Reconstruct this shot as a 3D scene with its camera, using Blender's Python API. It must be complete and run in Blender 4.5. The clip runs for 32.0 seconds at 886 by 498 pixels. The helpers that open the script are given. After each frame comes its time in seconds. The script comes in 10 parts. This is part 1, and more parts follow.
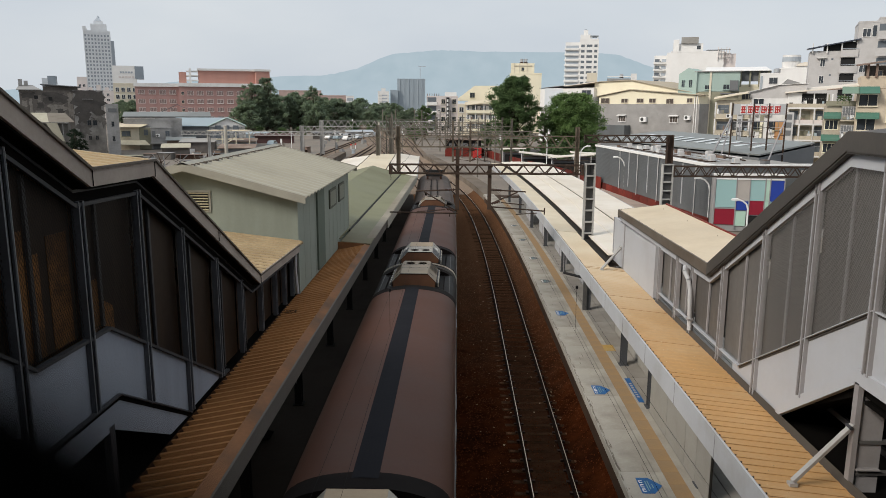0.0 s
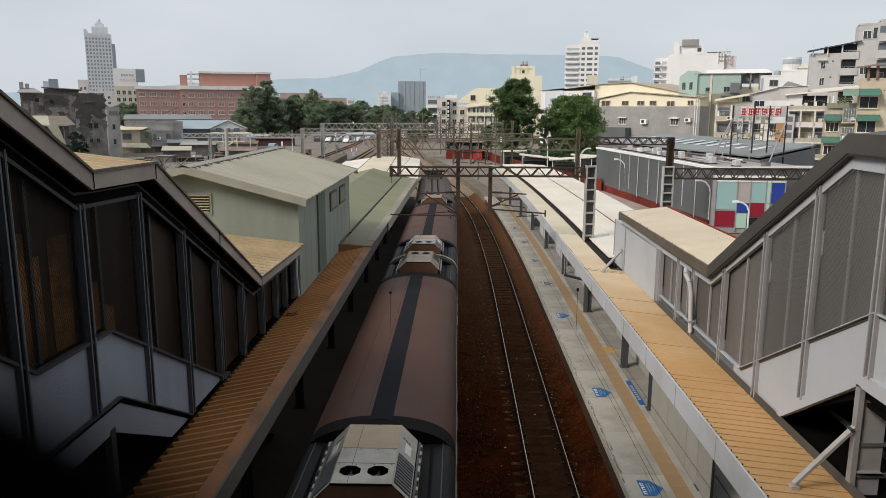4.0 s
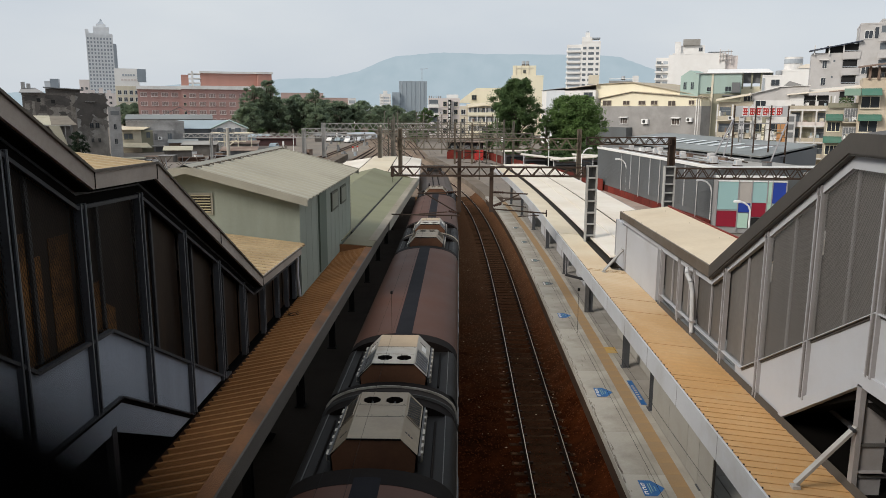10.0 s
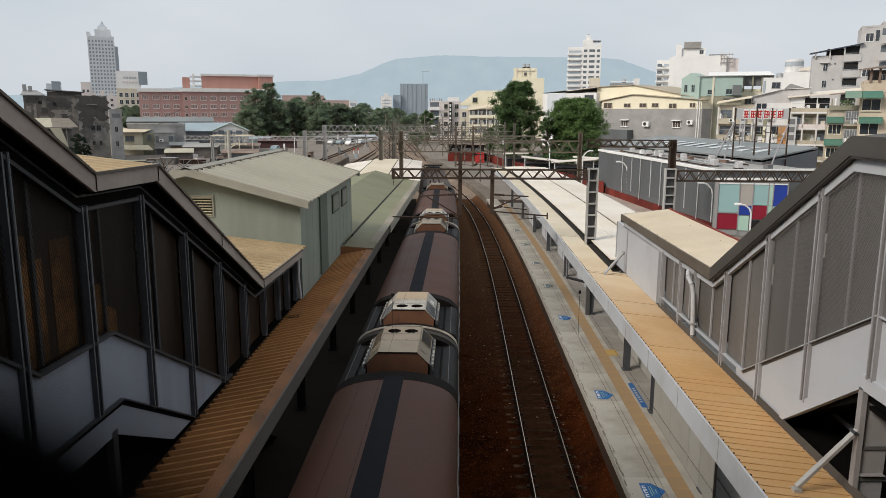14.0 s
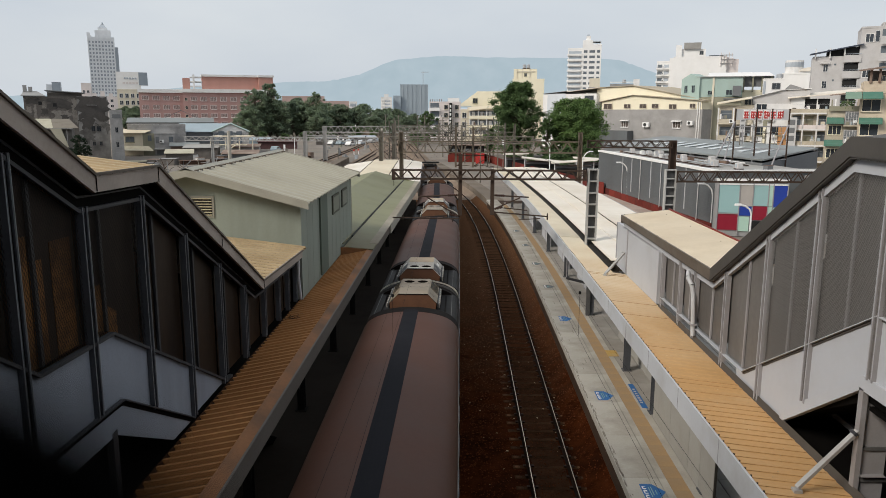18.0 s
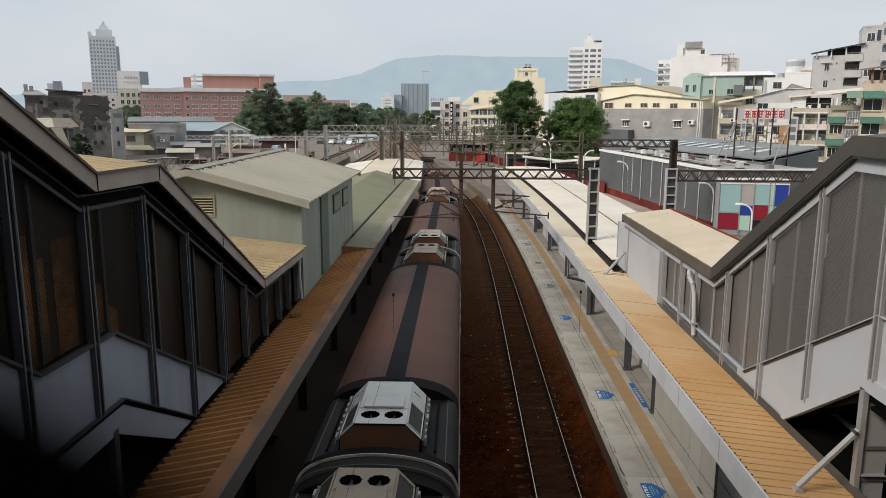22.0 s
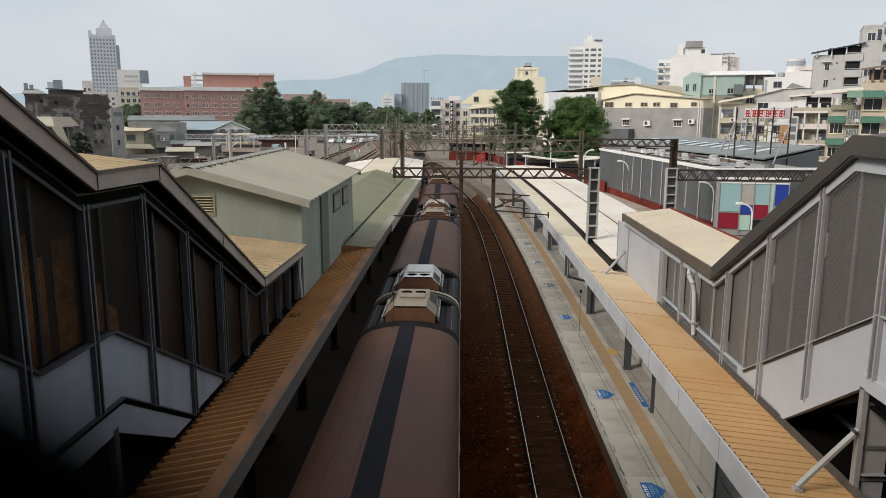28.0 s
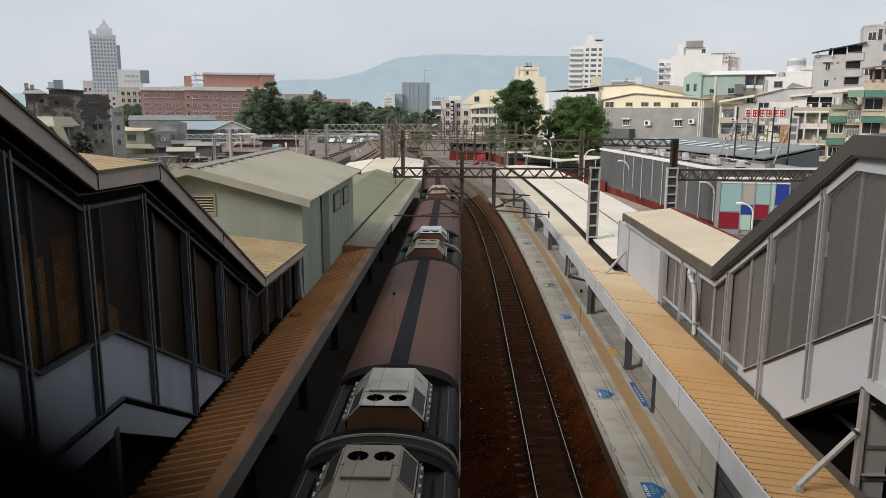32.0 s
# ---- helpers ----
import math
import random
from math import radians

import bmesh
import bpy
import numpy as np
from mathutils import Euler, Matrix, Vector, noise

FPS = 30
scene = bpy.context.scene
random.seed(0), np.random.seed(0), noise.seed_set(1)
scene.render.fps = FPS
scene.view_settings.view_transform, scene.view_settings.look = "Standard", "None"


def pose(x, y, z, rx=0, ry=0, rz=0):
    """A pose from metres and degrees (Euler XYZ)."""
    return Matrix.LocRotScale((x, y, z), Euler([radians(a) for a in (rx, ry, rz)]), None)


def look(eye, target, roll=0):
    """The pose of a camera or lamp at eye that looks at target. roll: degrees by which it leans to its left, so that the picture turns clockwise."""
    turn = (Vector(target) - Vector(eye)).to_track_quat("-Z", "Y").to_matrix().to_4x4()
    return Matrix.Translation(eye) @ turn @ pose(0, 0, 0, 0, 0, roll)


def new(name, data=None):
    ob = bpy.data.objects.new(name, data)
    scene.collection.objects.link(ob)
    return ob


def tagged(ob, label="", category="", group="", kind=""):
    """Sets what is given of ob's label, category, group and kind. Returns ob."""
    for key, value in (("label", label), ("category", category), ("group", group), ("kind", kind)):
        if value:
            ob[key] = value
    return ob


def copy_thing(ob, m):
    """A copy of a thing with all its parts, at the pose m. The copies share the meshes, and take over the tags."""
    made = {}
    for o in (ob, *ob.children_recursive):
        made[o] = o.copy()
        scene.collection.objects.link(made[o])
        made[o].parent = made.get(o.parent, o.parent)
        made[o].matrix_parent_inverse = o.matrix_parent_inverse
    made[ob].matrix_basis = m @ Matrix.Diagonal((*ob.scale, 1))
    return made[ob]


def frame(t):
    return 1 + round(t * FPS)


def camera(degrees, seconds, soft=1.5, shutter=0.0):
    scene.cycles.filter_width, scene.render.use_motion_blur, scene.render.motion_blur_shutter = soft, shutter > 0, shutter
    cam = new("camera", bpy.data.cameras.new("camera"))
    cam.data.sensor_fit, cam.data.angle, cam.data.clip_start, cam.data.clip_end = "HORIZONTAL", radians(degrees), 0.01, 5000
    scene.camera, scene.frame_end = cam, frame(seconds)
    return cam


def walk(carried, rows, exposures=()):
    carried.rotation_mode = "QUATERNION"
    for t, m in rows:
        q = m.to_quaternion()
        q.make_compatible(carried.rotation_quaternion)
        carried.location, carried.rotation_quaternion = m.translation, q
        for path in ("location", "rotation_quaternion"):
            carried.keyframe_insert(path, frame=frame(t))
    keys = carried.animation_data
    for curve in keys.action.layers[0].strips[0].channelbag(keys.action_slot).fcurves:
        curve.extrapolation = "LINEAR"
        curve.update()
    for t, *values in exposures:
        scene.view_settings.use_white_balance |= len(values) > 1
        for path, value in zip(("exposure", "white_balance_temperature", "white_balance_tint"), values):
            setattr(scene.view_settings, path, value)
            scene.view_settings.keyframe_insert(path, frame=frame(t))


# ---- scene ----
cam = camera(62, 32.0, soft=0.5)
# a phone lens held close behind a window edge: near edge far out of focus
cam.data.dof.use_dof = True
cam.data.dof.focus_distance = 45.0
cam.data.dof.aperture_fstop = 7.5
walk(cam, [
    (0, pose(0, 0, 9.65, 79.108, -0.257, 1.108)), (0.5, pose(0, 0, 9.65, 79.166, -0.257, 1.058)),
    (1, pose(0, 0, 9.65, 79.218, -0.251, 1.055)), (1.5, pose(0, 0, 9.65, 79.179, -0.221, 1.051)),
    (2, pose(0, 0, 9.65, 79.135, -0.241, 1.093)), (2.5, pose(0, 0, 9.65, 79.141, -0.248, 1.148)),
    (3, pose(0, 0, 9.65, 79.246, -0.231, 1.144)), (3.5, pose(0, 0, 9.65, 79.302, -0.208, 1.147)),
    (5.5, pose(0, 0, 9.65, 79.255, -0.225, 1.196)), (6, pose(0, 0, 9.65, 79.253, -0.230, 1.196)),
    (6.5, pose(0, 0, 9.65, 79.206, -0.223, 1.189)), (7, pose(0, 0, 9.65, 79.204, -0.228, 1.202)),
    (7.5, pose(0, 0, 9.65, 79.236, -0.229, 1.196)), (8, pose(0, 0, 9.65, 79.265, -0.209, 1.184)),
    (8.5, pose(0, 0, 9.65, 79.294, -0.162, 1.201)), (9, pose(0, 0, 9.65, 79.313, -0.171, 1.207)),
    (9.5, pose(0, 0, 9.65, 79.311, -0.175, 1.252)), (10, pose(0, 0, 9.65, 79.283, -0.195, 1.246)),
    (10.5, pose(0, 0, 9.65, 79.329, -0.205, 1.236)), (11, pose(0, 0, 9.65, 79.343, -0.205, 1.234)),
    (11.5, pose(0, 0, 9.65, 79.388, -0.200, 1.258)), (12, pose(0, 0, 9.65, 79.357, -0.190, 1.261)),
    (12.5, pose(0, 0, 9.65, 79.421, -0.182, 1.266)), (13, pose(0, 0, 9.65, 79.482, -0.252, 1.278)),
    (13.5, pose(0, 0, 9.65, 79.508, -0.247, 1.290)), (14, pose(0, 0, 9.65, 79.472, -0.206, 1.317)),
    (14.5, pose(0, 0, 9.65, 79.470, -0.207, 1.321)), (16.5, pose(0, 0, 9.65, 79.526, -0.218, 1.364)),
    (17, pose(0, 0, 9.65, 79.510, -0.244, 1.332)), (17.5, pose(0, 0, 9.65, 79.517, -0.230, 1.327)),
    (18, pose(0, 0, 9.65, 79.528, -0.202, 1.326)), (18.5, pose(0, 0, 9.65, 79.525, -0.207, 1.327)),
    (19, pose(0, 0, 9.65, 79.529, -0.197, 1.326)), (19.5, pose(0, 0, 9.65, 79.521, -0.193, 1.326)),
    (20, pose(0, 0, 9.65, 79.490, -0.207, 1.332)), (20.5, pose(0, 0, 9.65, 79.525, -0.197, 1.374)),
    (21, pose(0, 0, 9.65, 79.530, -0.192, 1.342)), (21.5, pose(0, 0, 9.65, 79.522, -0.196, 1.382)),
    (22, pose(0, 0, 9.65, 79.462, -0.207, 1.395)), (22.5, pose(0, 0, 9.65, 79.458, -0.194, 1.392)),
    (23, pose(0, 0, 9.65, 79.407, -0.194, 1.398)), (23.5, pose(0, 0, 9.65, 79.406, -0.209, 1.412)),
    (24, pose(0, 0, 9.65, 79.453, -0.215, 1.398)), (24.5, pose(0, 0, 9.65, 79.461, -0.202, 1.386)),
    (25, pose(0, 0, 9.65, 79.433, -0.234, 1.384)), (25.5, pose(0, 0, 9.65, 79.460, -0.203, 1.400)),
    (27.5, pose(0, 0, 9.65, 79.443, -0.248, 1.404)), (28, pose(0, 0, 9.65, 79.397, -0.262, 1.409)),
    (28.5, pose(0, 0, 9.65, 79.463, -0.257, 1.421)), (29, pose(0, 0, 9.65, 79.444, -0.244, 1.421)),
    (29.5, pose(0, 0, 9.65, 79.477, -0.244, 1.443)), (30, pose(0, 0, 9.65, 79.461, -0.204, 1.441)),
    (30.5, pose(0, 0, 9.65, 79.408, -0.198, 1.439)), (31, pose(0, 0, 9.65, 79.401, -0.196, 1.436)),
    (31.5, pose(0, 0, 9.65, 79.399, -0.204, 1.440)), (32, pose(0, 0, 9.65, 79.383, -0.249, 1.445)),
])

# ---- light: a hazy, overcast noon, the soft, fairly low sun behind and to the west ----
SUN_TO = Vector((-0.70, -0.45, 0.62)).normalized()
world = bpy.data.worlds.new("sky")
scene.world = world
world.use_nodes = True
wn, wl = world.node_tree.nodes, world.node_tree.links
wn.clear()
w_out = wn.new("ShaderNodeOutputWorld")
w_bg = wn.new("ShaderNodeBackground")
w_sky = wn.new("ShaderNodeTexSky")
w_sky.sky_type = "NISHITA"
w_sky.sun_disc = False
w_sky.sun_elevation = math.asin(SUN_TO.z)
w_sky.sun_rotation = math.atan2(SUN_TO.x, SUN_TO.y)
w_sky.dust_density = 6.0
w_sky.air_density = 1.0
w_gain = wn.new("ShaderNodeMix")
w_gain.data_type = "RGBA"
w_gain.blend_type = "MULTIPLY"
w_gain.inputs[0].default_value = 1.0
w_gain.inputs[7].default_value = (0.085, 0.085, 0.085, 1)
w_mix = wn.new("ShaderNodeMix")
w_mix.data_type = "RGBA"
w_mix.inputs[0].default_value = 0.86
w_mix.inputs[7].default_value = (0.70, 0.745, 0.785, 1)
# thin, barely uneven cloud over all of the sky
w_tc = wn.new("ShaderNodeTexCoord")
w_mp = wn.new("ShaderNodeMapping")
w_mp.inputs["Scale"].default_value = (1, 1, 3.0)
w_nz = wn.new("ShaderNodeTexNoise")
w_nz.inputs["Scale"].default_value = 2.2
w_nz.inputs["Detail"].default_value = 5
w_cr = wn.new("ShaderNodeValToRGB")
w_cr.color_ramp.elements[0].position, w_cr.color_ramp.elements[1].position = 0.34, 0.66
w_cr.color_ramp.elements[0].color = (0.655, 0.715, 0.785, 1)
w_cr.color_ramp.elements[1].color = (0.765, 0.81, 0.85, 1)
wl.new(w_tc.outputs["Generated"], w_mp.inputs[0])
wl.new(w_mp.outputs[0], w_nz.inputs[0])
wl.new(w_nz.outputs[0], w_cr.inputs[0])
wl.new(w_cr.outputs[0], w_mix.inputs[7])
wl.new(w_sky.outputs[0], w_gain.inputs[6])
wl.new(w_gain.outputs[2], w_mix.inputs[6])
wl.new(w_mix.outputs[2], w_bg.inputs[0])
wl.new(w_bg.outputs[0], w_out.inputs[0])
w_bg.inputs[1].default_value = 1.0

sun = new("sun", bpy.data.lights.new("sun", "SUN"))
sun.data.energy = 2.6
sun.data.angle = radians(18)
sun.data.color = (1.0, 0.93, 0.84)
sun.matrix_world = look((0, 0, 60), Vector((0, 0, 60)) - SUN_TO)
scene.view_settings.exposure = 0.0


# ---- materials ----
def surface(name, colour, rough=0.7, metal=0.0, var=0.25, scale=1.5, grain=30.0, bump=0.15, stain=None, stain_amount=0.0,
            stain_scale=0.6, streak=False, island=0.0, per_object=0.0, spec=0.4):
    """A weathered surface: base colour, large and small variation, stains, grain relief."""
    m = bpy.data.materials.new(name)
    m.use_nodes = True
    n, l = m.node_tree.nodes, m.node_tree.links
    bsdf = n["Principled BSDF"]
    bsdf.inputs["Metallic"].default_value = metal
    bsdf.inputs["Specular IOR Level"].default_value = spec
    tc = n.new("ShaderNodeTexCoord")
    mp = n.new("ShaderNodeMapping")
    l.new(tc.outputs["Object"], mp.inputs[0])
    if streak:
        mp.inputs["Scale"].default_value = (1, 1, 0.12)
    big = n.new("ShaderNodeTexNoise")
    big.inputs["Scale"].default_value = scale
    big.inputs["Detail"].default_value = 6
    l.new(mp.outputs[0], big.inputs[0])
    small = n.new("ShaderNodeTexNoise")
    small.inputs["Scale"].default_value = grain
    small.inputs["Detail"].default_value = 3
    l.new(tc.outputs["Object"], small.inputs[0])
    add = n.new("ShaderNodeMath")
    add.operation = "MULTIPLY_ADD"
    l.new(small.outputs[0], add.inputs[0])
    add.inputs[1].default_value = 0.45
    l.new(big.outputs[0], add.inputs[2])
    rng = n.new("ShaderNodeMapRange")
    rng.inputs["From Min"].default_value, rng.inputs["From Max"].default_value = 0.35, 1.1
    rng.inputs["To Min"].default_value, rng.inputs["To Max"].default_value = 1 - var, 1 + var
    l.new(add.outputs[0], rng.inputs[0])
    last = rng.outputs[0]
    for amount, node, socket in ((island, "ShaderNodeNewGeometry", "Random Per Island"), (per_object, "ShaderNodeObjectInfo", "Random")):
        if amount:
            src = n.new(node)
            r2 = n.new("ShaderNodeMapRange")
            r2.inputs["To Min"].default_value, r2.inputs["To Max"].default_value = 1 - amount, 1 + amount
            l.new(src.outputs[socket], r2.inputs[0])
            mul = n.new("ShaderNodeMath")
            mul.operation = "MULTIPLY"
            l.new(last, mul.inputs[0])
            l.new(r2.outputs[0], mul.inputs[1])
            last = mul.outputs[0]
    mix = n.new("ShaderNodeMix")
    mix.data_type, mix.blend_type = "RGBA", "MULTIPLY"
    mix.inputs[0].default_value = 1.0
    mix.inputs[6].default_value = colour
    l.new(last, mix.inputs[7])
    out = mix.outputs[2]
    if stain:
        blot = n.new("ShaderNodeTexNoise")
        blot.inputs["Scale"].default_value = stain_scale
        blot.inputs["Detail"].default_value = 8
        blot.inputs["Roughness"].default_value = 0.65
        l.new(mp.outputs[0], blot.inputs[0])
        cut = n.new("ShaderNodeMapRange")
        cut.inputs["From Min"].default_value, cut.inputs["From Max"].default_value = 0.45, 0.68
        cut.inputs["To Max"].default_value = stain_amount
        l.new(blot.outputs[0], cut.inputs[0])
        sm = n.new("ShaderNodeMix")
        sm.data_type = "RGBA"
        l.new(cut.outputs[0], sm.inputs[0])
        l.new(out, sm.inputs[6])
        sm.inputs[7].default_value = stain
        out = sm.outputs[2]
    l.new(out, bsdf.inputs["Base Color"])
    rr = n.new("ShaderNodeMapRange")
    rr.inputs["To Min"].default_value, rr.inputs["To Max"].default_value = max(0.03, rough - 0.12), min(1, rough + 0.12)
    l.new(big.outputs[0], rr.inputs[0])
    l.new(rr.outputs[0], bsdf.inputs["Roughness"])
    if bump:
        bp = n.new("ShaderNodeBump")
        bp.inputs["Strength"].default_value = bump
        bp.inputs["Distance"].default_value = 0.02
        l.new(add.outputs[0], bp.inputs["Height"])
        l.new(bp.outputs[0], bsdf.inputs["Normal"])
    return m


def glass(name, tint, rough=0.05):
    m = bpy.data.materials.new(name)
    m.use_nodes = True
    b = m.node_tree.nodes["Principled BSDF"]
    b.inputs["Base Color"].default_value = tint
    b.inputs["Roughness"].default_value = rough
    b.inputs["Specular IOR Level"].default_value = 0.7
    return m


def leafy(name, dark, light):
    """Leaves: each leaf its own green, a little light passing through."""
    m = bpy.data.materials.new(name)
    m.use_nodes = True
    n, l = m.node_tree.nodes, m.node_tree.links
    b = n["Principled BSDF"]
    g = n.new("ShaderNodeNewGeometry")
    r = n.new("ShaderNodeValToRGB")
    r.color_ramp.elements[0].color = dark
    r.color_ramp.elements[1].color = light
    tc = n.new("ShaderNodeTexCoord")
    nz = n.new("ShaderNodeTexNoise")
    nz.inputs["Scale"].default_value = 0.55
    nz.inputs["Detail"].default_value = 3
    l.new(tc.outputs["Object"], nz.inputs[0])
    cut = n.new("ShaderNodeMapRange")
    cut.inputs["From Min"].default_value, cut.inputs["From Max"].default_value = 0.35, 0.65
    l.new(nz.outputs[0], cut.inputs[0])
    ad = n.new("ShaderNodeMath")
    ad.operation = "MULTIPLY_ADD"
    l.new(g.outputs["Random Per Island"], ad.inputs[0])
    ad.inputs[1].default_value = 0.45
    ml = n.new("ShaderNodeMath")
    ml.operation = "MULTIPLY"
    l.new(cut.outputs[0], ml.inputs[0])
    ml.inputs[1].default_value = 0.55
    l.new(ml.outputs[0], ad.inputs[2])
    l.new(ad.outputs[0], r.inputs[0])
    l.new(r.outputs[0], b.inputs["Base Color"])
    b.inputs["Roughness"].default_value = 0.75
    b.inputs["Specular IOR Level"].default_value = 0.12
    t = n.new("ShaderNodeBsdfTranslucent")
    l.new(r.outputs[0], t.inputs[0])
    mx = n.new("ShaderNodeMixShader")
    mx.inputs[0].default_value = 0.42
    l.new(b.outputs[0], mx.inputs[1])
    l.new(t.outputs[0], mx.inputs[2])
    l.new(mx.outputs[0], n["Material Output"].inputs[0])
    return m


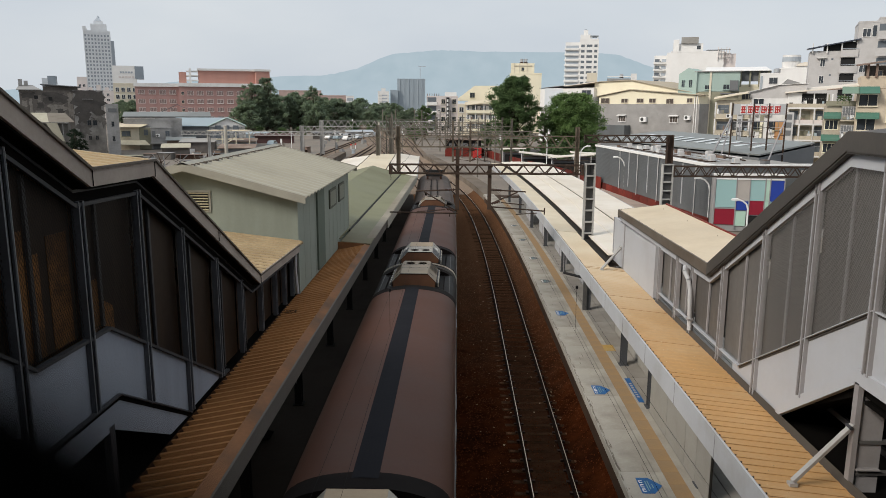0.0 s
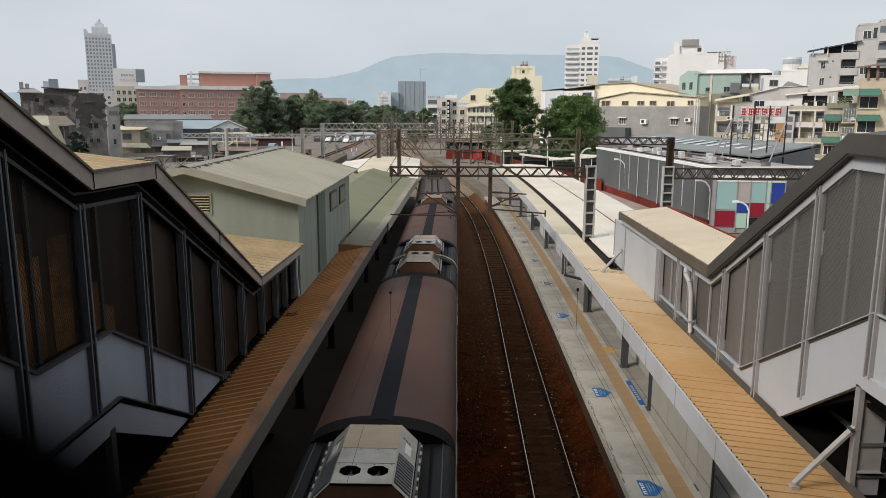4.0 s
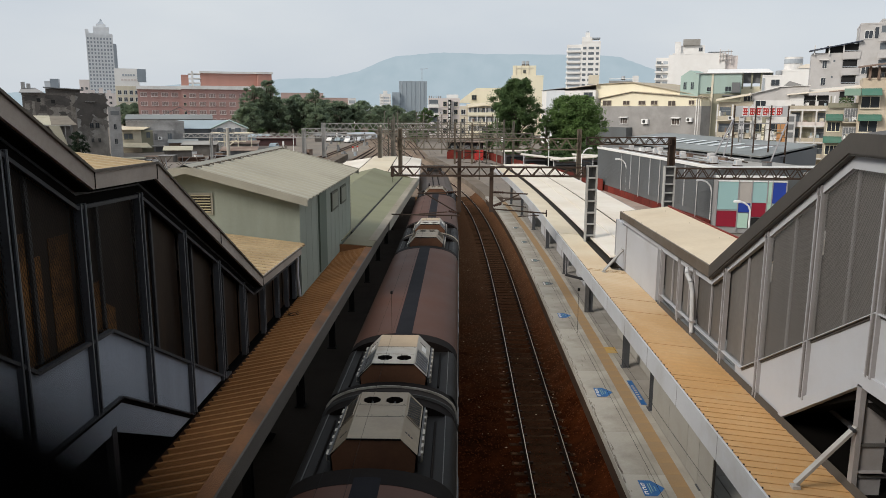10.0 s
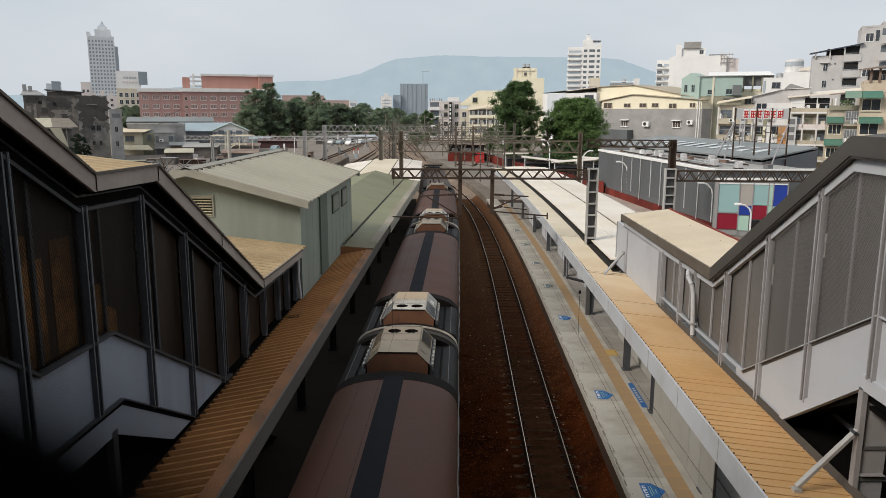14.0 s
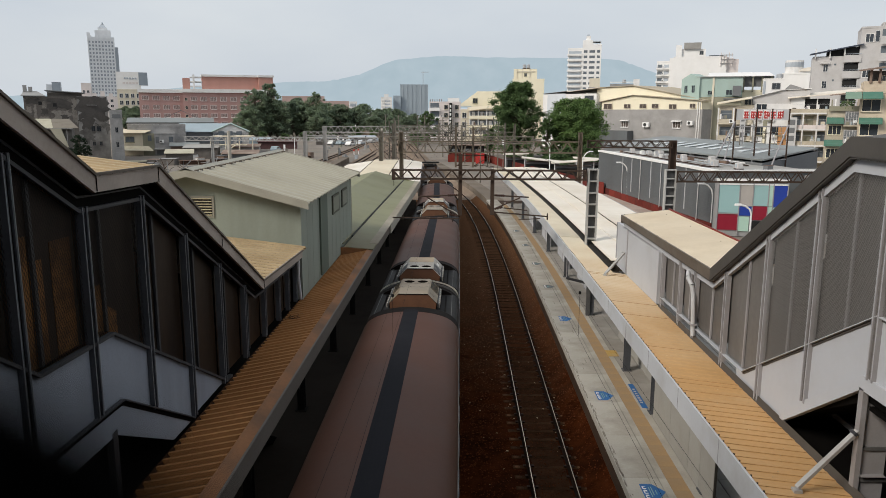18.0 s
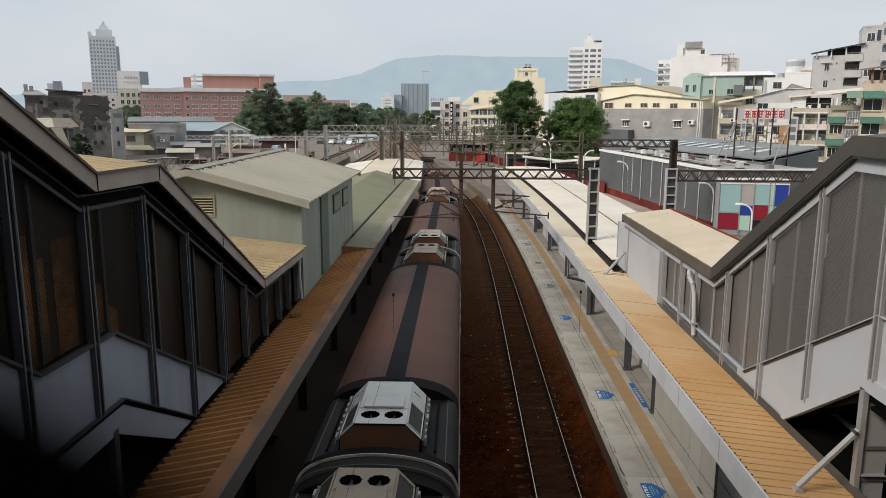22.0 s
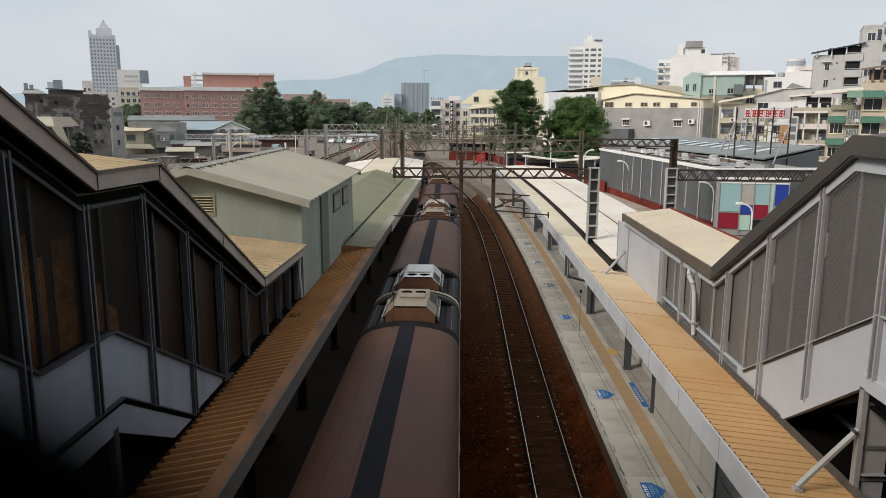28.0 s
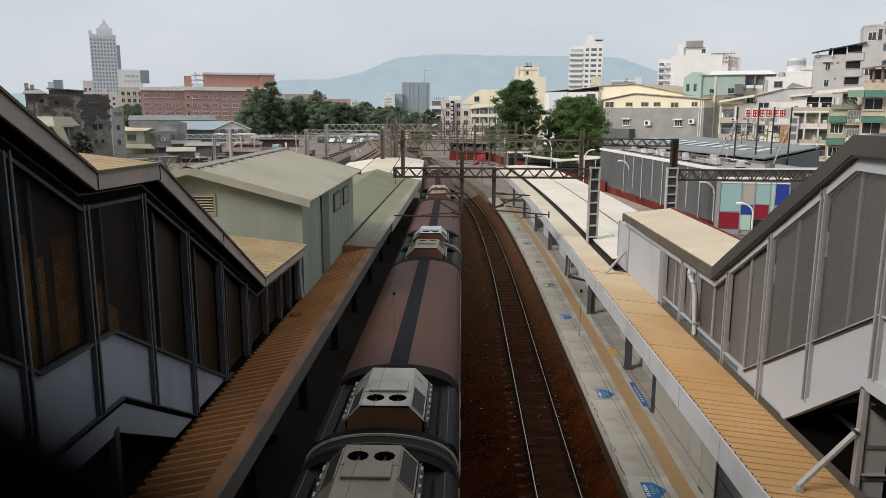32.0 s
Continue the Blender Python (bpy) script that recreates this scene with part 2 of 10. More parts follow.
M = {
    "earth": surface("earth", (0.20, 0.168, 0.138, 1), 0.95, var=0.4, scale=0.15, grain=3, stain=(0.16, 0.15, 0.13, 1), stain_amount=0.7, stain_scale=0.05),
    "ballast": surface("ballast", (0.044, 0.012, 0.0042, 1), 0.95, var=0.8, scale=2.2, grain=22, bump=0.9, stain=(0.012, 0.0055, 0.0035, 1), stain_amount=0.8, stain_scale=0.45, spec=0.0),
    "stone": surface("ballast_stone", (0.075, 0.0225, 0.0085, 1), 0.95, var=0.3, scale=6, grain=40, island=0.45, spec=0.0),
    "steel_rail": surface("polished_rail", (0.66, 0.54, 0.42, 1), 0.42, 0.85, var=0.15, scale=3, grain=60, bump=0.03),
    "rust": surface("rusty_steel", (0.040, 0.022, 0.015, 1), 0.8, 0.2, var=0.4, scale=3, grain=30, spec=0.2),
    "sleeper": surface("oily_concrete", (0.078, 0.040, 0.021, 1), 0.9, var=0.5, scale=3, grain=30, stain=(0.009, 0.006, 0.004, 1), stain_amount=0.85, stain_scale=1.6, per_object=0.4, spec=0.0),
    "concrete": surface("platform_concrete", (0.395, 0.372, 0.325, 1), 0.85, var=0.16, scale=0.9, grain=20, stain=(0.19, 0.165, 0.13, 1), stain_amount=0.55, stain_scale=0.7, per_object=0.08),
    "tile": surface("platform_tile", (0.29, 0.272, 0.245, 1), 0.6, var=0.14, scale=1.4, grain=25, stain=(0.17, 0.145, 0.115, 1), stain_amount=0.5, per_object=0.1),
    "tactile": surface("yellow_tactile", (0.345, 0.222, 0.108, 1), 0.8, var=0.22, scale=1.2, grain=20, stain=(0.31, 0.222, 0.135, 1), stain_amount=0.75, stain_scale=0.5),
    "joint": surface("dark_joint", (0.03, 0.027, 0.024, 1), 0.9, spec=0.15),
    "blue_sign": surface("blue_floor_sign", (0.02, 0.115, 0.315, 1), 0.55, var=0.25, scale=4, grain=30),
    "white_paint": surface("white_paint", (0.79, 0.78, 0.76, 1), 0.6, var=0.04, scale=0.3, grain=5, bump=0.02, stain=(0.68, 0.66, 0.625, 1), stain_amount=0.4, stain_scale=0.2),
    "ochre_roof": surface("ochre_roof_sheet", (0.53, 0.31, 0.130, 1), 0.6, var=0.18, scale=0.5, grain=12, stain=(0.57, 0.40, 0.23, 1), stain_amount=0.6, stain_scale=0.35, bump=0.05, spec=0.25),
    "ochre_dark": surface("ochre_roof_sheet_dirty", (0.425, 0.197, 0.073, 1), 0.6, var=0.25, scale=0.7, grain=12, stain=(0.27, 0.115, 0.042, 1), stain_amount=0.6, stain_scale=0.5, bump=0.05, spec=0.2),
    "cream_roof": surface("cream_roof_sheet", (0.66, 0.575, 0.43, 1), 0.55, var=0.1, scale=0.4, grain=10, stain=(0.50, 0.40, 0.26, 1), stain_amount=0.5, stain_scale=0.25, bump=0.05, spec=0.3),
    "white_roof": surface("white_roof_sheet", (0.745, 0.685, 0.595, 1), 0.55, var=0.08, scale=0.3, grain=8, stain=(0.58, 0.49, 0.375, 1), stain_amount=0.55, stain_scale=0.2, bump=0.04, spec=0.3),
    "green_roof": surface("sage_green_roof_sheet", (0.205, 0.205, 0.122, 1), 0.65, var=0.12, scale=0.4, grain=10, stain=(0.14, 0.13, 0.07, 1), stain_amount=0.6, stain_scale=0.3, bump=0.05, spec=0.25),
    "hut_roof": surface("grey_green_roof_sheet", (0.375, 0.345, 0.265, 1), 0.55, var=0.1, scale=0.5, grain=10, stain=(0.26, 0.235, 0.17, 1), stain_amount=0.5, stain_scale=0.3, bump=0.05, spec=0.3),
    "hut_wall": surface("sage_wall_panel", (0.272, 0.298, 0.252, 1), 0.65, var=0.1, scale=0.8, grain=14, stain=(0.195, 0.21, 0.172, 1), stain_amount=0.5, stain_scale=0.9, streak=True, spec=0.2),
    "hut_trim": surface("grey_green_edge_trim", (0.335, 0.32, 0.265, 1), 0.6, var=0.15, spec=0.3),
    "gutter": surface("rusty_gutter_board", (0.25, 0.112, 0.048, 1), 0.7, var=0.3, scale=1.0, grain=14, stain=(0.09, 0.06, 0.04, 1), stain_amount=0.7, spec=0.2),
    "fascia": surface("light_grey_fascia", (0.50, 0.51, 0.53, 1), 0.5, var=0.1, scale=1.0, grain=20, stain=(0.35, 0.33, 0.3, 1), stain_amount=0.5, stain_scale=0.8),
    "fascia_dirty": surface("grey_fascia_dirty", (0.125, 0.105, 0.085, 1), 0.6, var=0.2, scale=1.0, grain=20, stain=(0.085, 0.055, 0.035, 1), stain_amount=0.6, spec=0.2),
    "dark_fascia": surface("dark_grey_roof_edge", (0.062, 0.056, 0.05, 1), 0.55, var=0.15, scale=1.0, grain=20, stain=(0.09, 0.08, 0.07, 1), stain_amount=0.5, spec=0.3),
    "brown_fascia": surface("brown_grey_roof_edge", (0.36, 0.305, 0.262, 1), 0.6, var=0.2, scale=1.0, grain=20, stain=(0.22, 0.178, 0.148, 1), stain_amount=0.6, spec=0.2),
    # soffit: near-black, with the shade under eaves and in hollows in the colour.
    "soffit": surface("shade_black", (0.005, 0.0045, 0.004, 1), 0.9, spec=0.04),
    "frame_grey": surface("grey_painted_steel", (0.305, 0.296, 0.302, 1), 0.55, 0.0, var=0.12, scale=2, grain=30, stain=(0.19, 0.17, 0.155, 1), stain_amount=0.5, spec=0.3),
    # frame_dark: the left stair's shade is put into the steel's colour.
    "frame_dark": surface("near_black_steel", (0.042, 0.043, 0.047, 1), 0.5, 0.0, var=0.15, scale=2, grain=30, spec=0.2),
    "wall_white": surface("white_wall_panel", (0.435, 0.445, 0.470, 1), 0.65, var=0.03, scale=0.5, grain=10, stain=(0.35, 0.335, 0.335, 1), stain_amount=0.4, stain_scale=0.5, bump=0.03, spec=0.25),
    # wall_blue: a wall panel tone darkened for the shaded left stair.
    "wall_blue": surface("shade_blue_grey_panel", (0.265, 0.287, 0.33, 1), 0.65, var=0.12, scale=0.8, grain=14, stain=(0.12, 0.125, 0.14, 1), stain_amount=0.4, streak=True, spec=0.2),
    "mesh_wire": surface("galvanised_mesh", (0.21, 0.199, 0.187, 1), 0.55, 0.2, var=0.1, scale=3),
    # mesh_dark: mesh blackened in colour for the dim left stair.
    "mesh_dark": surface("shade_darkened_mesh", (0.0095, 0.007, 0.0055, 1), 0.6, 0.2, var=0.2, scale=3, spec=0.15),
    "screen_grey": surface("grey_translucent_sheet", (0.128, 0.119, 0.110, 1), 0.5, var=0.35, scale=0.7, grain=8, stain=(0.046, 0.04, 0.035, 1), stain_amount=0.6, streak=True, spec=0.3),
    # screen_brown: the dark stair interior painted as an opaque sheet.
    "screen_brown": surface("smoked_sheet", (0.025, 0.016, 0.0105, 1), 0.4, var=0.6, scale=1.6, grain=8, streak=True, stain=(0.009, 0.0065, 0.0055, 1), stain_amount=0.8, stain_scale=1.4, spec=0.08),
    "lining_glass": surface("painted_amber_glow", (0.085, 0.040, 0.014, 1), 0.5, var=0.5, scale=1.6, grain=8, bump=0.0, stain=(0.29, 0.130, 0.037, 1), stain_amount=0.9, stain_scale=1.3, spec=0.08),
    "lining": surface("amber_wall_lining", (0.36, 0.17, 0.06, 1), 0.6, var=0.3, scale=0.9, grain=8, streak=True),
    "train_roof": surface("brown_train_roof", (0.072, 0.0262, 0.0138, 1), 0.58, var=0.2, scale=0.5, grain=9, stain=(0.068, 0.0275, 0.016, 1), stain_amount=0.7, stain_scale=0.35, bump=0.05, spec=0.24),
    "train_dark": surface("sooty_roof_end", (0.0085, 0.0065, 0.0058, 1), 0.75, var=0.3, scale=1.0, grain=14, stain=(0.021, 0.015, 0.012, 1), stain_amount=0.5, bump=0.05, spec=0.08),
    "walkway": surface("black_roof_walkway", (0.011, 0.011, 0.014, 1), 0.8, var=0.2, scale=1.4, grain=20, bump=0.1, spec=0.1),
    "train_side": surface("dull_train_side", (0.05, 0.035, 0.028, 1), 0.5, var=0.1, spec=0.2),
    "ac_silver": surface("silver_ac_casing", (0.42, 0.385, 0.33, 1), 0.5, 0.15, var=0.18, scale=1.4, grain=20, stain=(0.23, 0.185, 0.135, 1), stain_amount=0.6, stain_scale=1.2),
    "ac_beige": surface("beige_ac_casing", (0.25, 0.203, 0.143, 1), 0.5, 0.1, var=0.18, scale=1.4, grain=20, stain=(0.17, 0.125, 0.082, 1), stain_amount=0.6, stain_scale=1.2),
    "ac_brown": surface("brown_ac_end", (0.135, 0.064, 0.036, 1), 0.65, var=0.2, scale=1.6, grain=20, stain=(0.05, 0.028, 0.019, 1), stain_amount=0.5, spec=0.15),
    "black": surface("black_opening", (0.012, 0.012, 0.012, 1), 0.8, var=0.2),
    "grille": surface("dark_grille", (0.05, 0.05, 0.05, 1), 0.6, 0.3),
    "gantry_rust": surface("brown_gantry_steel", (0.055, 0.036, 0.026, 1), 0.75, 0.1, var=0.35, scale=1.4, grain=14, stain=(0.10, 0.075, 0.06, 1), stain_amount=0.4, spec=0.2),
    "gantry_white": surface("pale_gantry_steel", (0.40, 0.395, 0.38, 1), 0.6, 0.1, var=0.15, scale=1.0, grain=14, stain=(0.25, 0.22, 0.19, 1), stain_amount=0.5),
    "cable": surface("dark_cable", (0.012, 0.012, 0.012, 1), 0.8, spec=0.1),
    "porcelain": surface("brown_insulator", (0.06, 0.03, 0.02, 1), 0.25),
    "rubber": surface("black_rubber", (0.006, 0.006, 0.006, 1), 0.9, var=0.1, spec=0.05),
    "lamp_white": surface("white_lamp_enamel", (0.78, 0.78, 0.77, 1), 0.35, var=0.05),
    "red_fence": surface("red_hoarding", (0.155, 0.024, 0.017, 1), 0.7, var=0.4, scale=0.6, grain=6, stain=(0.075, 0.03, 0.022, 1), stain_amount=0.8, per_object=0.4, spec=0.15),
    "pane": glass("window_glass", (0.035, 0.042, 0.05, 1)),
    "pane_blue": glass("teal_glass", (0.30, 0.47, 0.47, 1), 0.15),
    "panel_blue": surface("blue_panel", (0.02, 0.05, 0.30, 1), 0.35, var=0.1),
    "panel_red": surface("crimson_panel", (0.25, 0.012, 0.03, 1), 0.4, var=0.1),
    "panel_mint": surface("mint_panel", (0.42, 0.60, 0.50, 1), 0.4, var=0.08),
    "panel_grey": surface("warm_grey_panel", (0.40, 0.37, 0.34, 1), 0.5, var=0.08),
    "leaf_a": leafy("leaf_mid", (0.056, 0.094, 0.044, 1), (0.19, 0.28, 0.115, 1)),
    "leaf_b": leafy("leaf_bright", (0.068, 0.12, 0.046, 1), (0.24, 0.355, 0.125, 1)),
    # leaf_c: greens paled, haze over the far trees put in the colour.
    "leaf_c": leafy("leaf_hazed", (0.15, 0.20, 0.155, 1), (0.30, 0.37, 0.225, 1)),
    "pane_dull": surface("dusty_window_pane", (0.030, 0.032, 0.030, 1), 0.6, var=0.2, spec=0.1),
    "shed_roof": surface("cream_sheet_roof", (0.60, 0.505, 0.37, 1), 0.6, var=0.1, scale=0.5, grain=10, stain=(0.46, 0.36, 0.24, 1), stain_amount=0.5, stain_scale=0.45, bump=0.05, spec=0.25),
    "ochre_grimy": surface("grimy_ochre_sheet", (0.43, 0.325, 0.19, 1), 0.65, var=0.22, scale=0.8, grain=12, stain=(0.26, 0.185, 0.10, 1), stain_amount=0.6, stain_scale=0.6, bump=0.05, spec=0.2),
    "lap": surface("rib_line_tone", (0.385, 0.215, 0.088, 1), 0.8, var=0.7, scale=2, spec=0.1),
    "column_grey": surface("grey_steel_column", (0.085, 0.085, 0.085, 1), 0.6, var=0.15, scale=2, grain=30, stain=(0.14, 0.13, 0.115, 1), stain_amount=0.4, spec=0.2),
    "far_ballast": surface("tan_far_ballast", (0.215, 0.165, 0.125, 1), 0.95, var=0.3, scale=0.3, grain=3, stain=(0.13, 0.095, 0.07, 1), stain_amount=0.7, stain_scale=0.08, spec=0.1),
    "gantry_far": surface("weathered_gantry_steel", (0.165, 0.15, 0.125, 1), 0.75, 0.1, var=0.2, scale=1.4, grain=14, spec=0.2),
    "sleeper_end": surface("dusty_sleeper_end", (0.095, 0.045, 0.022, 1), 0.9, var=0.6, scale=5, grain=30, stain=(0.02, 0.009, 0.005, 1), stain_amount=0.95, stain_scale=3.5, per_object=0.6, spec=0.1),
    # column_dark: blue-grey steel deepened in colour for shadow under the canopy.
    "column_dark": surface("shade_dark_blue_grey_column", (0.072, 0.076, 0.084, 1), 0.55, var=0.2, scale=1.5, grain=20, stain=(0.07, 0.065, 0.06, 1), stain_amount=0.5, spec=0.2),
    "gutter_pale": surface("dusty_pale_gutter", (0.30, 0.27, 0.215, 1), 0.8, var=0.2, scale=0.6, grain=10, stain=(0.19, 0.155, 0.11, 1), stain_amount=0.6, stain_scale=0.4, spec=0.2),
    "rail_side": surface("oily_rusty_rail_side", (0.020, 0.0105, 0.0065, 1), 0.85, var=0.4, scale=3, grain=30, spec=0.08),
    "grime": surface("black_brown_grime", (0.235, 0.21, 0.175, 1), 0.95, var=0.5, scale=4, grain=30, spec=0.05),
    "shaded_floor": surface("shade_dark_floor", (0.042, 0.033, 0.026, 1), 0.8, var=0.25, scale=0.8, grain=12, stain=(0.02, 0.016, 0.013, 1), stain_amount=0.7, stain_scale=0.4, spec=0.1),
    "dirty_concrete": surface("dirty_platform_concrete", (0.185, 0.155, 0.125, 1), 0.9, var=0.3, scale=0.5, grain=6, stain=(0.095, 0.07, 0.052, 1), stain_amount=0.8, stain_scale=0.25, spec=0.1),
    "oily": surface("oily_ballast", (0.048, 0.022, 0.0115, 1), 0.9, var=0.6, scale=2.5, grain=20, bump=0.8, stain=(0.035, 0.018, 0.010, 1), stain_amount=0.6, stain_scale=1.2, spec=0.0),
    "wall_tile": surface("pale_wall_tile", (0.33, 0.32, 0.29, 1), 0.6, var=0.1, scale=0.8, grain=14, stain=(0.22, 0.2, 0.17, 1), stain_amount=0.4, stain_scale=0.8, per_object=0.05, spec=0.25),
    "lap_dark": surface("shade_and_dirt_in_grooves", (0.085, 0.05, 0.025, 1), 0.9, var=0.5, scale=3, spec=0.05),
    "louvre": surface("cream_louvre_slat", (0.48, 0.42, 0.28, 1), 0.6, var=0.1),
    "gantry_mid": surface("olive_brown_gantry_steel", (0.145, 0.118, 0.088, 1), 0.75, 0.1, var=0.3, scale=1.4, grain=14, stain=(0.06, 0.043, 0.032, 1), stain_amount=0.5, spec=0.2),
    "sooty_column": surface("shade_dark_column", (0.016, 0.015, 0.014, 1), 0.7, var=0.3, scale=2, spec=0.1),
    "post_blue": surface("weathered_blue_grey_post", (0.078, 0.084, 0.096, 1), 0.5, var=0.2, scale=2, grain=30, stain=(0.035, 0.036, 0.04, 1), stain_amount=0.6, spec=0.25),
    "leaf_d": leafy("leaf_dark", (0.018, 0.03, 0.02, 1), (0.05, 0.075, 0.045, 1)),
    "paver": surface("pinkish_pavement", (0.36, 0.285, 0.24, 1), 0.85, var=0.2, scale=0.8, grain=10, stain=(0.24, 0.19, 0.16, 1), stain_amount=0.6, stain_scale=0.4, per_object=0.1),
    "fleck": surface("pale_paint_fleck", (0.57, 0.44, 0.29, 1), 0.8, island=0.3, spec=0.1),
    "edge_light": surface("pale_steel_edge", (0.20, 0.205, 0.215, 1), 0.5, var=0.3, scale=3, spec=0.3),
    "valley_dirt": surface("shade_brown_of_roof_valleys", (0.038, 0.018, 0.009, 1), 0.9, var=0.5, scale=2, spec=0.05),
    "ac_white": surface("pale_grey_ac_casing", (0.50, 0.50, 0.485, 1), 0.45, 0.1, var=0.10, scale=1.4, grain=20, stain=(0.36, 0.34, 0.31, 1), stain_amount=0.5, stain_scale=1.2),
    "ac_tan": surface("tan_ac_casing", (0.40, 0.30, 0.19, 1), 0.5, 0.05, var=0.14, scale=1.4, grain=20, stain=(0.29, 0.20, 0.12, 1), stain_amount=0.5, stain_scale=1.2),
    "mesh_grey": surface("dark_grille_mesh", (0.040, 0.038, 0.035, 1), 0.6, 0.2, var=0.25, scale=3, grain=60, bump=0.4, spec=0.2),
    "slat_grey": surface("blue_grey_louvre_slat", (0.20, 0.205, 0.21, 1), 0.5, 0.1, var=0.15, scale=3, grain=40),
    "plate_white": surface("white_data_plate", (0.72, 0.70, 0.66, 1), 0.5, var=0.05),
    "deck_dark": surface("sooty_blue_black_deck", (0.0135, 0.0125, 0.012, 1), 0.6, var=0.35, scale=1.2, grain=14, stain=(0.016, 0.014, 0.013, 1), stain_amount=0.5, stain_scale=1.5, bump=0.05, spec=0.12),
    # fascia_left: stained grey, lowered in tone for facing away from the sun.
    "fascia_left": surface("shade_grey_fascia", (0.128, 0.114, 0.098, 1), 0.6, var=0.2, scale=0.6, grain=12, stain=(0.12, 0.095, 0.075, 1), stain_amount=0.5, stain_scale=0.5, spec=0.2),
    "core_brown": surface("grimy_platform_wall", (0.062, 0.040, 0.027, 1), 0.9, var=0.4, scale=1.2, grain=12, stain=(0.03, 0.018, 0.012, 1), stain_amount=0.6, spec=0.1),
    "worn_sign": surface("worn_dark_floor_sign", (0.085, 0.10, 0.11, 1), 0.7, var=0.5, scale=4, grain=30, stain=(0.20, 0.19, 0.17, 1), stain_amount=0.7, stain_scale=2.5),
    "sign_ochre": surface("worn_yellow_paint", (0.46, 0.29, 0.075, 1), 0.7, var=0.3, scale=3, grain=30, stain=(0.33, 0.27, 0.17, 1), stain_amount=0.6, stain_scale=2.0),
    "hood_dark": surface("dark_gangway_hood", (0.020, 0.0155, 0.013, 1), 0.7, var=0.3, scale=2.0, grain=14, bump=0.05, spec=0.12),
    "duct_green": surface("shade_green_recess", (0.125, 0.15, 0.12, 1), 0.65, var=0.15, scale=0.8, grain=14, spec=0.15),
    "shutter_sage": surface("sage_window_shutter", (0.20, 0.215, 0.165, 1), 0.5, var=0.12, spec=0.3),
    "olive_trim": surface("dark_olive_window_trim", (0.075, 0.078, 0.055, 1), 0.6, var=0.15),
    "rib_white": surface("worn_white_rib", (0.52, 0.48, 0.42, 1), 0.5, var=0.3, scale=2, grain=20, stain=(0.16, 0.13, 0.10, 1), stain_amount=0.7, stain_scale=2.0),
    "gutter_worn": surface("worn_rain_gutter", (0.16, 0.13, 0.10, 1), 0.5, var=0.5, scale=0.8, grain=10, stain=(0.06, 0.045, 0.035, 1), stain_amount=0.7, stain_scale=1.0),
    "loco_roof": surface("grey_brown_locomotive_paint", (0.085, 0.062, 0.050, 1), 0.6, var=0.2, scale=0.6, grain=9, stain=(0.06, 0.045, 0.036, 1), stain_amount=0.6, stain_scale=0.4, spec=0.2),
    "bark": surface("bark", (0.10, 0.08, 0.06, 1), 0.9, var=0.3, scale=4, grain=30, bump=0.5),
}


def tint_along(m, colour, y0, y1, low=0.45, high=1.55):
    """Blends a surface into a second colour along the line, with a ragged border."""
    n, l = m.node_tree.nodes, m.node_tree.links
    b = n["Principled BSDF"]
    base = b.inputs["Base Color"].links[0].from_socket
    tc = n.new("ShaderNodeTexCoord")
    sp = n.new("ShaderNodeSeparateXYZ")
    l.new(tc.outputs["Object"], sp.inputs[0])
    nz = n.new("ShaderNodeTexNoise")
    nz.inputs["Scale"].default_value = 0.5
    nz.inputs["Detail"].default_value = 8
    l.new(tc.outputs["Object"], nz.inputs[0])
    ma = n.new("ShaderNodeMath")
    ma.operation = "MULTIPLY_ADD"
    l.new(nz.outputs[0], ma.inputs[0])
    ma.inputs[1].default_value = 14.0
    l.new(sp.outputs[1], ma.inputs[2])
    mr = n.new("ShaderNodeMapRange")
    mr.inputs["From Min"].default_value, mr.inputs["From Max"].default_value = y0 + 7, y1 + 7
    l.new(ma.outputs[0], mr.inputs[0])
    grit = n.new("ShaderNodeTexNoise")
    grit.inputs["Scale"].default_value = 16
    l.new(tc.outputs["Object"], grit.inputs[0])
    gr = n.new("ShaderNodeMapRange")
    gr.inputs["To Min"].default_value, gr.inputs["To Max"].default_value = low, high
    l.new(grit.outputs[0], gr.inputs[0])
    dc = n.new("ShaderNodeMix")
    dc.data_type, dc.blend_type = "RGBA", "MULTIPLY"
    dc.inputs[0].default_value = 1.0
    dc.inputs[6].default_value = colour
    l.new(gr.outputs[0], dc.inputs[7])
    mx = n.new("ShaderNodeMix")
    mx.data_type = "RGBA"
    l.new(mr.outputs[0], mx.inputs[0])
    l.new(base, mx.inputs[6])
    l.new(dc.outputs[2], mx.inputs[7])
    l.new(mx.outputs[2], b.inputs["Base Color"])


# Ballast and stones turn paler and browner with y.
tint_along(M["ballast"], (0.118, 0.060, 0.032, 1), 23, 52)
tint_along(M["stone"], (0.16, 0.088, 0.05, 1), 20, 46)
tint_along(M["green_roof"], (0.15, 0.115, 0.062, 1), 34, 25, 0.85, 1.15)
tint_along(M["gutter_pale"], (0.18, 0.135, 0.085, 1), 34, 24, 0.85, 1.15)
tint_along(M["ochre_roof"], (0.67, 0.575, 0.42, 1), 17, 31, 0.92, 1.08)


